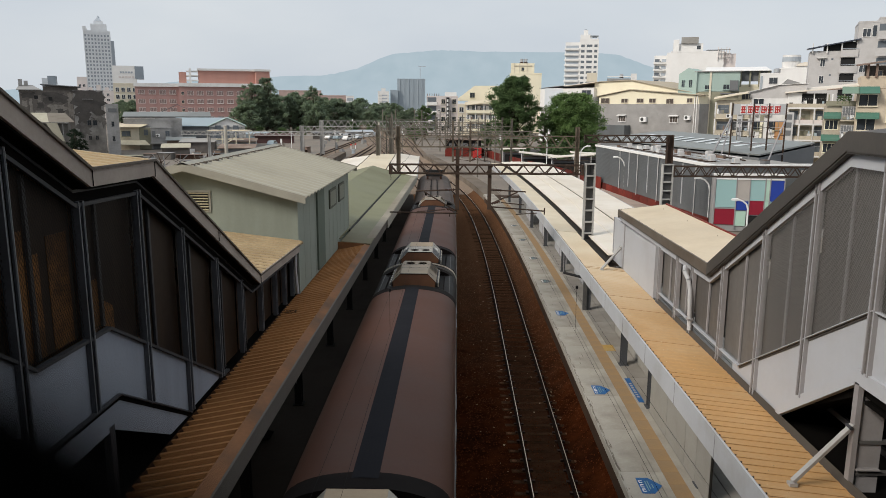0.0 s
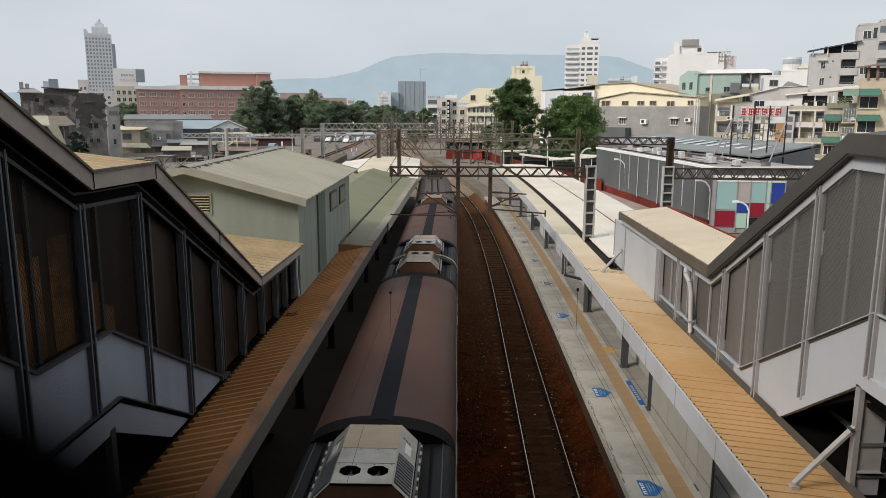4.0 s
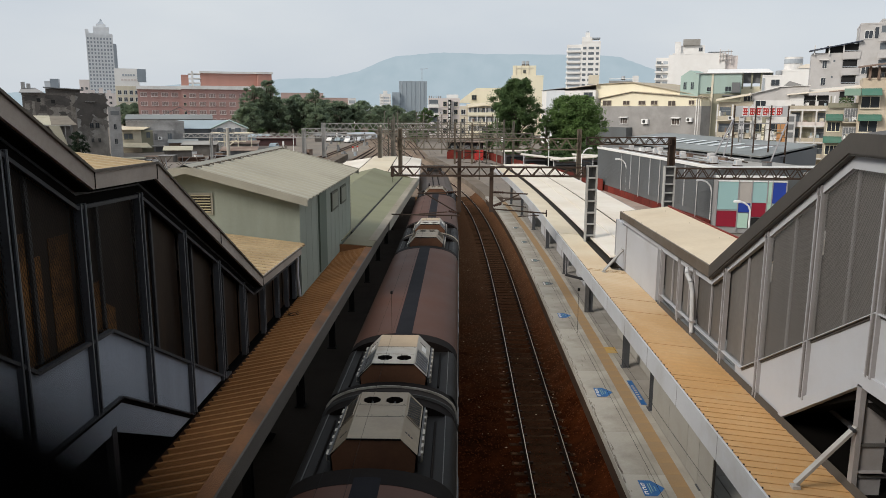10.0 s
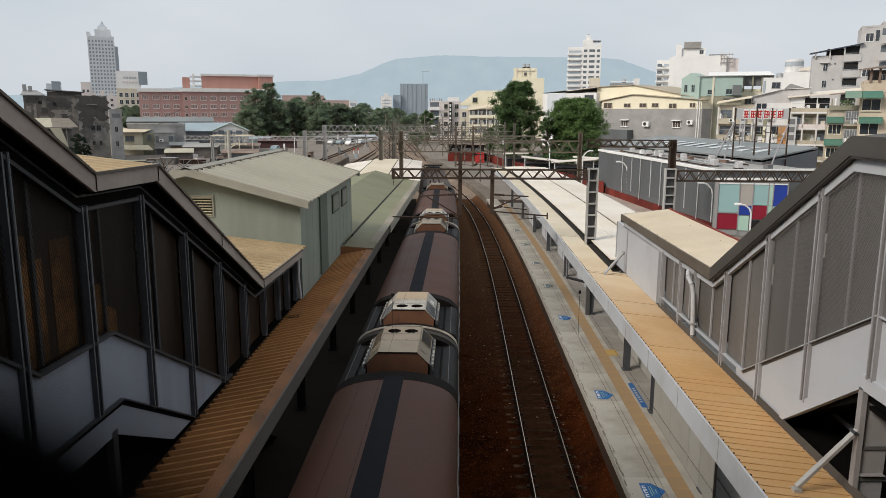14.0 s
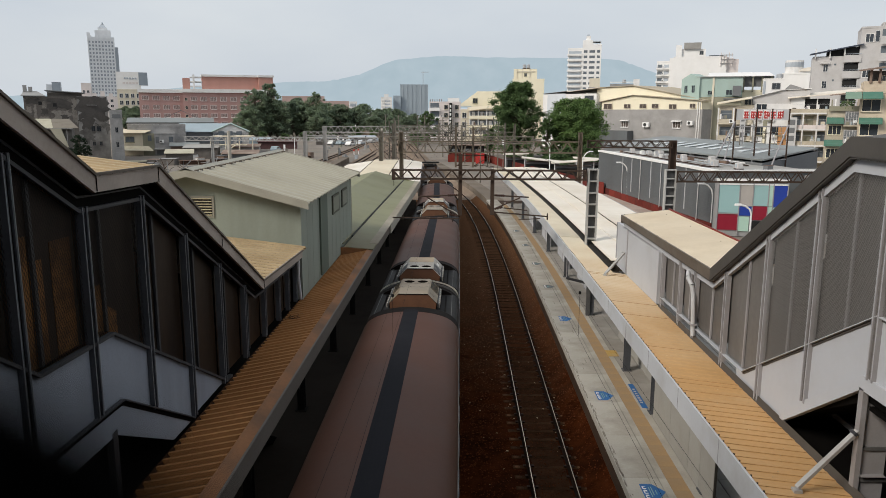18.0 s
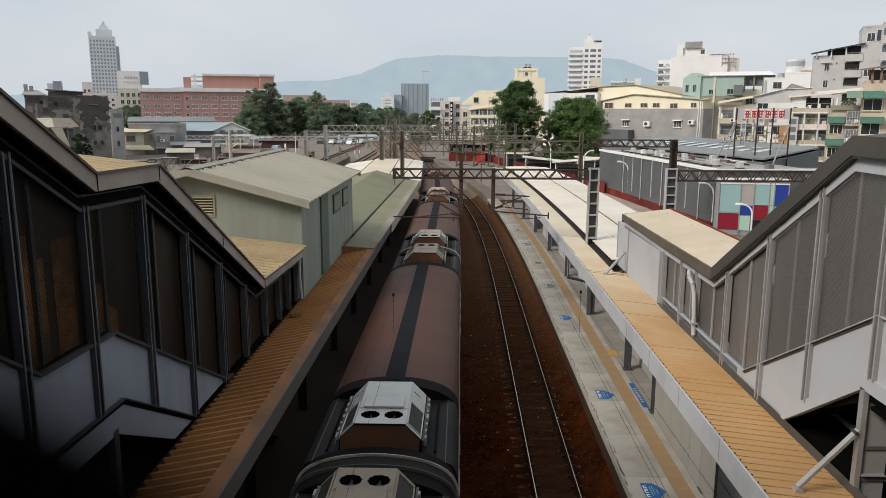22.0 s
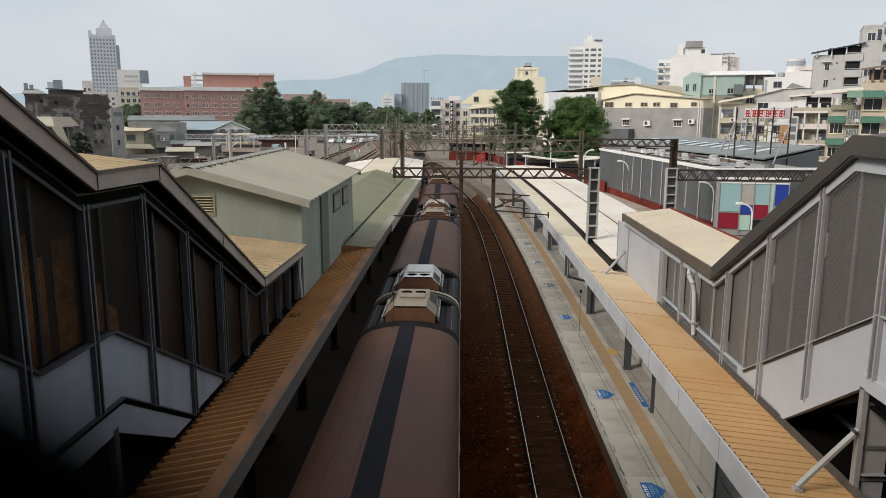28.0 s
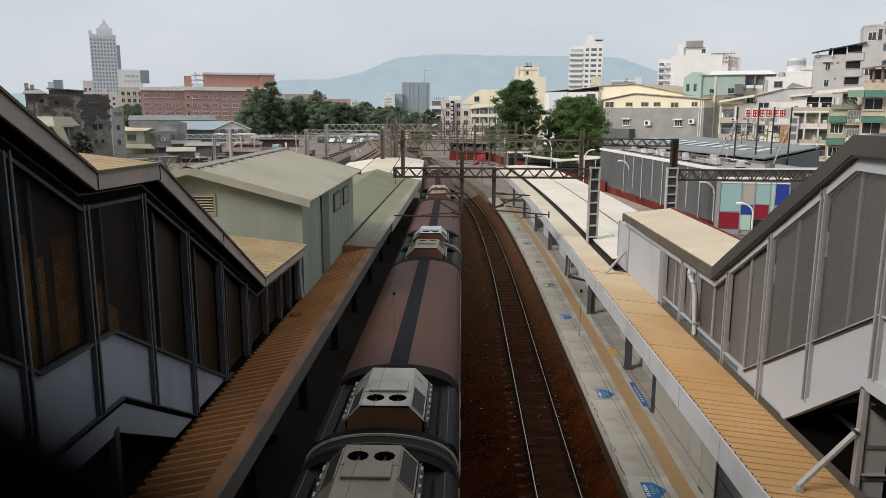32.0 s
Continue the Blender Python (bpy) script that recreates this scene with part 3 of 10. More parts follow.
# ---- building blocks ----
class Shape:
    """Collects corner points and faces of one mesh."""

    def __init__(self):
        self.v, self.f, self.m = [], [], []

    def face(self, pts, mi=0):
        b = len(self.v)
        self.v += [tuple(p) for p in pts]
        self.f.append(tuple(range(b, b + len(pts))))
        self.m.append(mi)
        return self

    def box(self, x0, x1, y0, y1, z0, z1, mi=0, c=0.0):
        """A block; c chamfers its upright and top edges."""
        b = len(self.v)
        if c <= 0:
            self.v += [(x, y, z) for z in (z0, z1) for x, y in ((x0, y0), (x1, y0), (x1, y1), (x0, y1))]
            fs = [(3, 2, 1, 0), (4, 5, 6, 7), (0, 1, 5, 4), (1, 2, 6, 5), (2, 3, 7, 6), (3, 0, 4, 7)]
        else:
            rings = [((0, z0)), ((0, z1 - c)), ((c, z1))]
            for d, z in rings:
                xa, xb, ya, yb = x0 + d, x1 - d, y0 + d, y1 - d
                self.v += [(xa + c, ya, z), (xb - c, ya, z), (xb, ya + c, z), (xb, yb - c, z), (xb - c, yb, z), (xa + c, yb, z), (xa, yb - c, z), (xa, ya + c, z)]
            fs = [tuple(range(7, -1, -1)), tuple(range(16, 24))]
            for r in (0, 8):
                fs += [(r + i, r + (i + 1) % 8, r + 8 + (i + 1) % 8, r + 8 + i) for i in range(8)]
        self.f += [tuple(b + i for i in q) for q in fs]
        self.m += [mi] * len(fs)
        return self

    def beam(self, p, q, w, h=None, mi=0, up=(0, 0, 1)):
        """A square bar from p to q, w wide and h high."""
        h = h or w
        p, q = Vector(p), Vector(q)
        d = (q - p).normalized()
        u = Vector(up)
        if abs(d.dot(u)) > 0.98:
            u = Vector((0, 1, 0))
        s = d.cross(u).normalized()
        t = s.cross(d)
        b = len(self.v)
        for o in (p, q):
            self.v += [tuple(o + s * (w / 2) * i + t * (h / 2) * j) for i, j in ((-1, -1), (1, -1), (1, 1), (-1, 1))]
        fs = [(3, 2, 1, 0), (4, 5, 6, 7), (0, 1, 5, 4), (1, 2, 6, 5), (2, 3, 7, 6), (3, 0, 4, 7)]
        self.f += [tuple(b + i for i in k) for k in fs]
        self.m += [mi] * 6
        return self

    def rod(self, p, q, r0, r1=None, n=8, mi=0):
        r1 = r0 if r1 is None else r1
        p, q = Vector(p), Vector(q)
        d = (q - p).normalized()
        u = Vector((0, 0, 1)) if abs(d.z) < 0.9 else Vector((1, 0, 0))
        s = d.cross(u).normalized()
        t = s.cross(d)
        b = len(self.v)
        for o, r in ((p, r0), (q, r1)):
            self.v += [tuple(o + (s * math.cos(2 * math.pi * i / n) + t * math.sin(2 * math.pi * i / n)) * r) for i in range(n)]
        self.f += [(b + i, b + (i + 1) % n, b + n + (i + 1) % n, b + n + i) for i in range(n)]
        self.f += [tuple(b + i for i in range(n - 1, -1, -1)), tuple(b + n + i for i in range(n))]
        self.m += [mi] * (n + 2)
        return self

    def loft(self, rings, closed=True, mi=0, caps=True):
        """Skins rings of equal point count."""
        b, n = len(self.v), len(rings[0])
        for r in rings:
            self.v += [tuple(p) for p in r]
        for k in range(len(rings) - 1):
            for i in range(n if closed else n - 1):
                j = (i + 1) % n
                self.f.append((b + k * n + i, b + k * n + j, b + (k + 1) * n + j, b + (k + 1) * n + i))
                self.m.append(mi)
        if closed and caps:
            self.f.append(tuple(b + i for i in range(n - 1, -1, -1)))
            self.f.append(tuple(b + (len(rings) - 1) * n + i for i in range(n)))
            self.m += [mi, mi]
        return self

    def mesh(self, name, mats, smooth=False):
        me = bpy.data.meshes.new(name)
        me.from_pydata(self.v, [], self.f)
        for m in mats:
            me.materials.append(m)
        if len(mats) > 1:
            me.polygons.foreach_set("material_index", self.m)
        bm = bmesh.new()
        bm.from_mesh(me)
        bmesh.ops.recalc_face_normals(bm, faces=bm.faces)
        bm.to_mesh(me)
        bm.free()
        if smooth:
            me.polygons.foreach_set("use_smooth", [True] * len(me.polygons))
            me.set_sharp_from_angle(angle=radians(35))
        return me


def mats_of(material):
    return [M[k] if isinstance(k, str) else k for k in (material if isinstance(material, (list, tuple)) else [material])]


def thing(name, label, category, m=None, group="", kind=""):
    """A top-level empty at the base of a thing."""
    ob = new(name)
    ob.empty_display_size = 0.2
    if m is not None:
        ob.matrix_basis = m
    return tagged(ob, label, category, group, kind)


def part(name, shape, material, parent, label="", m=None, smooth=False):
    """One mesh object under a thing or a part."""
    me = shape if isinstance(shape, bpy.types.Mesh) else shape.mesh(name, mats_of(material), smooth)
    ob = new(name, me)
    ob.parent = parent
    if m is not None:
        ob.matrix_basis = m
    return tagged(ob, label)


def solo(name, shape, material, label, category="", group="", kind="", m=None, smooth=False):
    """A thing or a piece of the setting in one mesh."""
    ob = new(name, shape.mesh(name, mats_of(material), smooth))
    if m is not None:
        ob.matrix_basis = m
    return tagged(ob, label, category, group, kind)


def bend(y):
    """How far the line swings to the west at y."""
    if y <= 35:
        return 0.0
    if y <= 60:
        return -((y - 35) ** 2) / 1400
    if y <= 100:
        return -0.446 - 0.0357 * (y - 60) - (y - 60) ** 2 / 650
    return -4.336 - 0.1588 * (y - 100)


def mast_line(y):
    """The masts and wires stand on an evener curve than the rails."""
    if y <= 35:
        return 0.0
    return -((y - 35) ** 2) / 1400 if y <= 130 else -6.446 - 0.1357 * (y - 130)


def slant(y):
    if y <= 35:
        return 0.0
    return -(y - 35) / 700 if y <= 60 else -0.0357 - (min(y, 100) - 60) / 325


def steps(a, b, d):
    n = max(1, round((b - a) / d))
    return [a + (b - a) * i / n for i in range(n + 1)]


def ribbon(s, profile, ys, mi=0, closed=True):
    """Sweeps an x/z profile along the line."""
    s.loft([[(x + bend(y), y, z) for x, z in profile] for y in ys], closed=closed, mi=mi)
    return s

# ---- setting: ground, track beds, platforms ----
g = Shape()
g.box(-6000, 6000, -400, 6000, -1.5, -0.42)
solo("ground", g, "earth", "brown-grey earth and paving stretching to the horizon", kind="structure")

XT, XR = -1.40, 2.57          # centre lines of the two running tracks
LINE = steps(-60, 35, 5) + steps(38, 130, 3)[0:] + steps(140, 420, 20)
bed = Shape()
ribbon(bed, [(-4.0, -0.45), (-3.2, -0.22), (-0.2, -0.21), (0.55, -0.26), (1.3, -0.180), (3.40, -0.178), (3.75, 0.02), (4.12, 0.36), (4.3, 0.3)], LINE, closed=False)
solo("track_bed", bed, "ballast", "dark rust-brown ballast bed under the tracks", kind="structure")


def rail_profile(x):
    return [(x - 0.065, -0.15), (x + 0.065, -0.15), (x + 0.06, -0.135), (x + 0.012, -0.11), (x + 0.012, -0.045),
            (x + 0.034, -0.03), (x + 0.034, -0.004), (x + 0.026, 0.0), (x - 0.026, 0.0), (x - 0.034, -0.004), (x - 0.034, -0.03), (x - 0.012, -0.045), (x - 0.012, -0.11), (x - 0.06, -0.135)]


def make_track(name, xc, label, ys, offset=None):
    """A track: empty with two rails, each a dark web and a worn bright head."""
    t = thing(name, label, "", kind="structure")
    for side in (-0.566, 0.566):
        r = Shape()
        ribbon(r, rail_profile(xc + side), ys)
        rail = part("rail", r, "rail_side", t, "rust-dark steel rail")
        h = Shape()
        ribbon(h, [(xc + side - 0.010, 0.0), (xc + side + 0.010, 0.0), (xc + side + 0.010, 0.003), (xc + side - 0.010, 0.003)], ys)
        part("rail_head", h, "steel_rail", rail, "worn shining running surface")
    return t


bed_far = Shape()
ribbon(bed_far, [(-3.8, -0.40), (-3.2, -0.17), (-0.2, -0.17), (0.55, -0.22), (1.3, -0.15), (3.40, -0.15), (3.75, 0.03), (4.12, 0.38), (4.3, 0.3)], steps(84, 130, 3) + steps(140, 420, 20), closed=False)
solo("track_bed_far", bed_far, "far_ballast", "tan weathered ballast further along the line", kind="structure")
track_right = make_track("track_1", XR, "empty running track with shining worn rails", LINE)
track_left = make_track("track_2", XT, "running track under the train", LINE)


ob_ = Shape()
ribbon(ob_, [(XR - 0.52, -0.19), (XR - 0.45, -0.1765), (XR + 0.45, -0.1765), (XR + 0.52, -0.19)], steps(5, 29, 4), closed=False)
part("oily_ballast", ob_, "oily", track_right, "oil-blackened ballast between the rails")


def far_track(name, pts):
    t = thing(name, "rusty sidings curving away in the distance", "", kind="structure")
    b = Shape()
    rings = [[(x - 1.9, y, -0.42), (x - 1.3, y, -0.3), (x + 1.3, y, -0.3), (x + 1.9, y, -0.42)] for x, y in pts]
    b.loft(rings, closed=False)
    part("ballast_strip", b, "far_ballast", t)
    for side in (-0.57, 0.57):
        r = Shape()
        r.loft([[(x + side - 0.06, y, -0.3), (x + side + 0.06, y, -0.3), (x + side + 0.05, y, -0.1), (x + side - 0.05, y, -0.1)] for x, y in pts])
        part("rail", r, "rust", t)


def sway(x0, y0, x1, y1, k, n=14):
    out = []
    for i in range(n + 1):
        f = i / n
        out.append((x0 + (x1 - x0) * f + k * math.sin(math.pi * f), y0 + (y1 - y0) * f))
    return out


far_track("track_3", sway(-19.6, 90, -34.0, 380, 3.5))
far_track("track_4", sway(-28.4, 90, -38.5, 380, 3.2))
far_track("track_5", sway(-17.5, 100, -31.0, 360, 4.2))
far_track("track_7", sway(-4.5, 118, -30.0, 330, 2.0))
far_track("track_8", sway(-13.5, 128, -33.0, 330, 3.0))
far_track("track_6", sway(-9.5, 128, -36.0, 300, 1.0))

# right platform: core, edge slabs and tiles are added with the small pieces
PY = steps(-26, 34, 6) + steps(36, 74, 2)
core = Shape()
ribbon(core, [(4.02, -0.4), (10.6, -0.4), (10.6, 0.96), (4.02, 0.96)], PY)
solo("platform_1", core, "core_brown", "platform core of concrete", kind="structure")
core = Shape()
ribbon(core, [(4.10, -0.4), (5.7, -0.4), (5.7, 0.98), (4.10, 0.98)], steps(74, 138, 4))
solo("platform_4", core, "dirty_concrete", "dirty brown-grey concrete platform end beyond the canopy", kind="structure")
# Concrete coloured far darker here: the canopy's shade is in the floor tone.
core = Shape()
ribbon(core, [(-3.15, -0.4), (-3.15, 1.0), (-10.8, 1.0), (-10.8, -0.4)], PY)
solo("platform_2", core, "shaded_floor", "concrete platform beside the train, shade put in its dark colour", kind="structure")
far_pl = Shape()
far_pl.loft([[(x, y, -0.42), (x + 1.5, y, -0.42), (x + 1.5, y, 0.6), (x, y, 0.6)] for x, y in ((-23.2, 116), (-23.4, 126), (-23.8, 140), (-24.3, 152))])
solo("platform_3", far_pl, "dirty_concrete", "short narrow concrete side platform", kind="structure")


# ---- sheet roofs ----
def sheet(s, xa, za, xb, zb, y0, y1, pitch=0.22, amp=0.03, thick=0.02, mi=0):
    """Trapezoid-ribbed sheet between two eaves, ribs running across the line."""
    rings, y = [], y0
    while y < y1:
        for f, h in ((0.0, 0), (0.5, 0), (0.62, amp), (0.88, amp)):
            yy = min(y + f * pitch, y1)
            rings.append([(xa + bend(yy), yy, za + h), (xb + bend(yy), yy, zb + h), (xb + bend(yy), yy, zb + h - thick), (xa + bend(yy), yy, za + h - thick)])
        y += pitch
    s.loft(rings, mi=mi)
    return s


def strip(s, xa, za, xb, zb, y0, y1, thick=0.04, step=3.0, swing=bend):
    ys = steps(y0, y1, step)
    s.loft([[(xa + swing(y), y, za), (xb + swing(y), y, zb), (xb + swing(y), y, zb - thick), (xa + swing(y), y, za - thick)] for y in ys])
    return s


def green_line(y):
    """The green canopy runs straight while the track already turns away."""
    return 0.007 * (y - 29)


def white_line(y):
    return 0.35 - 0.043 * (y - 57.5)


# right platform canopy
can_r = thing("platform_canopy", "long ribbed ochre and cream canopy roof over the open platform", "canopy", group="platform canopies")
part("roof_sheet", sheet(Shape(), 4.47, 4.20, 5.90, 4.04, -0.2, 25.7, 0.24, 0.009), "ochre_roof", can_r, "ochre ribbed sheet, paler further along")
part("roof_sheet", sheet(Shape(), 4.47, 4.20, 5.44, 4.12, 25.7, 33.0, 0.24, 0.006), "ochre_roof", can_r, "pale ochre ribbed sheet")
part("roof_sheet", strip(Shape(), 4.47, 4.215, 5.46, 4.135, 32.9, 74.0), "cream_roof", can_r, "cream roof strip")
part("roof_sheet", strip(Shape(), 5.64, 4.30, 7.50, 4.36, 27.0, 74.0), "white_roof", can_r, "white roof strip")
part("roof_sheet", strip(Shape(), 7.62, 4.36, 9.75, 4.26, 27.0, 74.0), "white_roof", can_r, "white roof strip")
part("valley_gutter", strip(Shape(), 5.45, 4.14, 5.72, 4.14, 26.6, 74.0), "joint", can_r, "dark open gutter between roof strips")
part("valley_gutter", strip(Shape(), 7.45, 4.20, 7.72, 4.20, 27.0, 74.0), "joint", can_r, "dark open gutter between roof strips")
part("roof_seam", strip(Shape(), 6.62, 4.36, 6.74, 4.365, 27.0, 74.0, 0.03), "white_roof", can_r, "raised roof seam")
fs = Shape()
ribbon(fs, [(4.41, 3.78), (4.45, 3.78), (4.45, 4.245), (4.41, 4.245)], steps(-1, 33, 4) + steps(34, 74, 2))
part("fascia", fs, "fascia", can_r, "light grey painted steel fascia")
fs = Shape()
ribbon(fs, [(9.72, 3.9), (9.76, 3.9), (9.76, 4.27), (9.72, 4.27)], steps(27, 33, 4) + steps(34, 74, 2))
part("fascia", fs, "fascia", can_r)
part("wall_flashing", strip(Shape(), 5.875, 4.055, 5.905, 4.19, -0.2, 21.2, 0.10), "dark_fascia", can_r, "dark flashing along the stair wall")
sf = Shape()
ribbon(sf, [(4.46, 3.86), (5.9, 3.86), (5.9, 3.9), (4.46, 3.9)], steps(-1, 27, 4))
part("soffit", sf, "fascia_dirty", can_r, "grey boarded soffit")
sf = Shape()
ribbon(sf, [(4.46, 3.86), (9.7, 3.86), (9.7, 3.9), (4.46, 3.9)], steps(27, 33, 3) + steps(34, 74, 2))
part("soffit", sf, "fascia_dirty", can_r, "grey boarded soffit")

# Darker strips draw laps and the ribs' shading, which the relief barely gives.
lap_me = Shape().loft([[(4.48, -0.006, 4.238), (4.48, 0.006, 4.238), (4.48, 0.006, 4.245), (4.48, -0.006, 4.245)], [(5.87, -0.006, 4.083), (5.87, 0.006, 4.083), (5.87, 0.006, 4.090), (5.87, -0.006, 4.090)]]).mesh("sheet_lap", mats_of("lap"))
rl = random.Random(4)
for k in range(77):
    if k < 28 or rl.random() < 0.16:
        part("sheet_lap", lap_me, None, can_r, m=Matrix.Translation((0, 7.0 + 0.24 * k + 0.24 * 0.6, -0.033 if k % 3 else -0.030)))
bolt_me = Shape().rod((4.462, 0, 4.23), (4.462, 0, 4.256), 0.014, n=6).mesh("roof_bolt", mats_of("joint"))
for y in steps(7.15, 33.0, 0.24):
    part("roof_bolt", bolt_me, None, can_r, m=Matrix.Translation((0, y, 0)))
for y in steps(9.4, 33.0, 2.4):
    part("fascia_joint", Shape().box(4.403, 4.41, y - 0.004, y + 0.004, 3.78, 4.245), "frame_grey", can_r)

fl = Shape()
rf = random.Random(19)
for _ in range(60):
    y = 7.5 + 16 * rf.random() ** 1.4
    f = rf.random()
    x, z = 4.5 + 1.36 * f, 4.218 - 0.152 * f
    a, b = rf.uniform(0.002, 0.005), rf.uniform(0.004, 0.012)
    fl.box(x - a, x + a, y - b, y + b, z - 0.01, z + 0.002)
fl_me = bpy.data.meshes.new("paint_flecks")
fl_me.from_pydata(fl.v, [], fl.f)
fl_me.materials.append(M["fleck"])
tagged(part("paint_flecks", fl_me, None, can_r, "scattered pale flecks of worn paint"), kind="stuff")

# columns under the right canopy, H-section
H = Shape()
H.box(-0.10, 0.10, -0.11, -0.095, 0, 2.9).box(-0.10, 0.10, 0.095, 0.11, 0, 2.9).box(-0.006, 0.006, -0.095, 0.095, 0, 2.9)
H.box(-0.16, 0.16, -0.16, 0.16, 0, 0.025)
H_mesh = H.mesh("column", mats_of("column_dark"))
cap = Shape().box(-1.0, 3.2, -0.05, 0.05, 2.78, 2.88).mesh("beam", mats_of("frame_grey"))
first = None
for y in (12.2, 16.0, 20.6, 24.25, 31.3, 38.9, 46.3, 53.6, 61.0, 68.4):
    m = pose(5.76 + bend(y), y, 0.985)
    if first is None:
        first = thing("canopy_column", "blue-grey steel H-column standing on the platform", "column", m, group="canopy columns")
        part("column", H_mesh, None, first)
        part("cross_beam", cap, None, first)
    else:
        copy_thing(first, m)
# Left columns and beams reuse the shape, blackened in place of canopy shade.
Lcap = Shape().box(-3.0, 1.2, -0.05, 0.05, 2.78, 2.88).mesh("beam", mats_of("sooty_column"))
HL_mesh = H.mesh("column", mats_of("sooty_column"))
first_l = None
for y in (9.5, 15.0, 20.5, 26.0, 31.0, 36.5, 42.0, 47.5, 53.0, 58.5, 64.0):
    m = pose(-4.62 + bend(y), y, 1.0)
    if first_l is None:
        first_l = thing("canopy_column", "steel H-column with canopy shade put in its near-black colour", "column", m, group="canopy columns")
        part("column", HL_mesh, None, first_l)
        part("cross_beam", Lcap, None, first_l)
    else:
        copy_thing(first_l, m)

# left platform canopy: ochre part, then green gable part, then white parts
can_l = thing("platform_canopy", "brown-stained ribbed ochre canopy roof beside the train", "canopy", group="platform canopies")
part("roof_sheet", sheet(Shape(), -3.62, 4.28, -4.785, 4.043, -0.18, 28.3, 0.25, 0.068), "ochre_dark", can_l, "dirty ochre ribbed sheet")
part("wall_flashing", Shape().loft([[(-4.735, y, 4.075), (-4.785, y, 4.125), (-4.785, y, 4.09), (-4.735, y, 4.05)] for y in (-0.18, 20.6)]), "valley_dirt", can_l, "rust-dark flashing along the stair wall")
part("gutter_board", strip(Shape(), -3.38, 4.29, -3.62, 4.36, -0.2, 29.5, 0.09), "gutter", can_l, "rust-brown gutter board")
fs = Shape()
ribbon(fs, [(-3.36, 3.95), (-3.40, 3.95), (-3.40, 4.31), (-3.36, 4.31)], steps(0, 35, 5))
part("fascia", fs, "fascia_left", can_l, "grey stained fascia, darker in colour for its shaded side")
sf = Shape()
ribbon(sf, [(-3.42, 4.02), (-10.0, 4.02), (-10.0, 4.06), (-3.42, 4.06)], steps(0, 35, 5) + steps(37, 57, 4))
part("soffit", sf, "soffit", can_l, "soffit with its shade put in the near-black colour")

# Dark strips paint shade into the valleys between the ribs.
vd = Shape().loft([[(-3.63, a, z) for a, z in ((0.02, 4.282), (0.115, 4.282), (0.115, 4.286), (0.02, 4.286))], [(-4.74, a, z) for a, z in ((0.02, 4.056), (0.115, 4.056), (0.115, 4.060), (0.02, 4.060))]]).mesh("valley_dirt", mats_of("valley_dirt"))
for k in range(26, 113):
    part("valley_dirt", vd, None, can_l, m=Matrix.Translation((0, -0.18 + 0.25 * k, 0)))

can_g = thing("platform_canopy", "sage green gabled canopy roof with a dark gutter seam", "canopy", group="platform canopies")
part("roof_slope", strip(Shape(), -3.38, 4.37, -4.54, 4.46, 28.4, 57.5, swing=green_line), "green_roof", can_g, "faded green roof sheet, brown with dirt at its near end")
part("end_flashing", Shape().loft([[(x, y, z) for x, z in ((-3.62, 4.25), (-3.62, 4.37), (-4.54, 4.44), (-4.78, 4.44), (-4.78, 4.02))] for y in (28.36, 28.40)]), "gutter", can_g, "rust-brown flashing that closes the step down to the ochre roof")
part("gutter_seam", strip(Shape(), -4.55, 4.475, -4.62, 4.49, 31.0, 57.5, swing=green_line), "black", can_g, "narrow black gutter seam")
part("roof_slope", strip(Shape(), -4.62, 4.52, -6.75, 5.16, 28.8, 57.5, swing=green_line), "green_roof", can_g, "faded green roof sheet")
part("roof_slope", strip(Shape(), -6.75, 5.16, -10.1, 4.30, 28.8, 57.5, swing=green_line), "green_roof", can_g, "faded green roof sheet")
part("edge_gutter", strip(Shape(), -3.34, 4.375, -3.68, 4.40, 29.6, 57.4, 0.02, swing=green_line), "gutter_pale", can_g, "dusty pale gutter along the eave")
fs = Shape()
fs.loft([[(x + green_line(y), y, z) for x, z in ((-3.33, 3.92), (-3.38, 3.92), (-3.38, 4.35), (-3.33, 4.35))] for y in steps(35, 57.5, 2.5)])
part("fascia", fs, "hut_trim", can_g, "cream fascia edge")
part("gable_end", Shape().loft([[(x + green_line(y), y, z) for x, z in ((-3.4, 4.0), (-3.4, 4.3), (-6.75, 5.13), (-10, 4.28), (-10, 4.0))] for y in (57.36, 57.44)]), "green_roof", can_g)

can_w = thing("platform_canopy", "white sheet canopy roof further along the curved platform", "canopy", group="platform canopies")
part("roof_slope", strip(Shape(), -3.5, 4.25, -6.0, 4.62, 57.8, 82.5, swing=white_line), "white_roof", can_w, "white roof sheet")
part("roof_slope", strip(Shape(), -6.1, 4.62, -8.6, 4.62, 57.8, 80.5, swing=white_line), "cream_roof", can_w, "cream roof sheet")
part("gutter_seam", strip(Shape(), -6.0, 4.56, -6.12, 4.56, 57.8, 80.5, swing=white_line), "joint", can_w)
part("roof_slope", strip(Shape(), -8.7, 4.62, -11.4, 4.2, 57.8, 78.5, swing=white_line), "white_roof", can_w, "white roof sheet")
part("gutter_seam", strip(Shape(), -8.6, 4.56, -8.72, 4.56, 57.8, 78.5, swing=white_line), "joint", can_w)
fs = Shape()
fs.loft([[(x + white_line(y), y, z) for x, z in ((-3.46, 3.95), (-3.5, 3.95), (-3.5, 4.27), (-3.46, 4.27))] for y in steps(57.8, 82.5, 2.5)])
part("fascia", fs, "fascia", can_w)


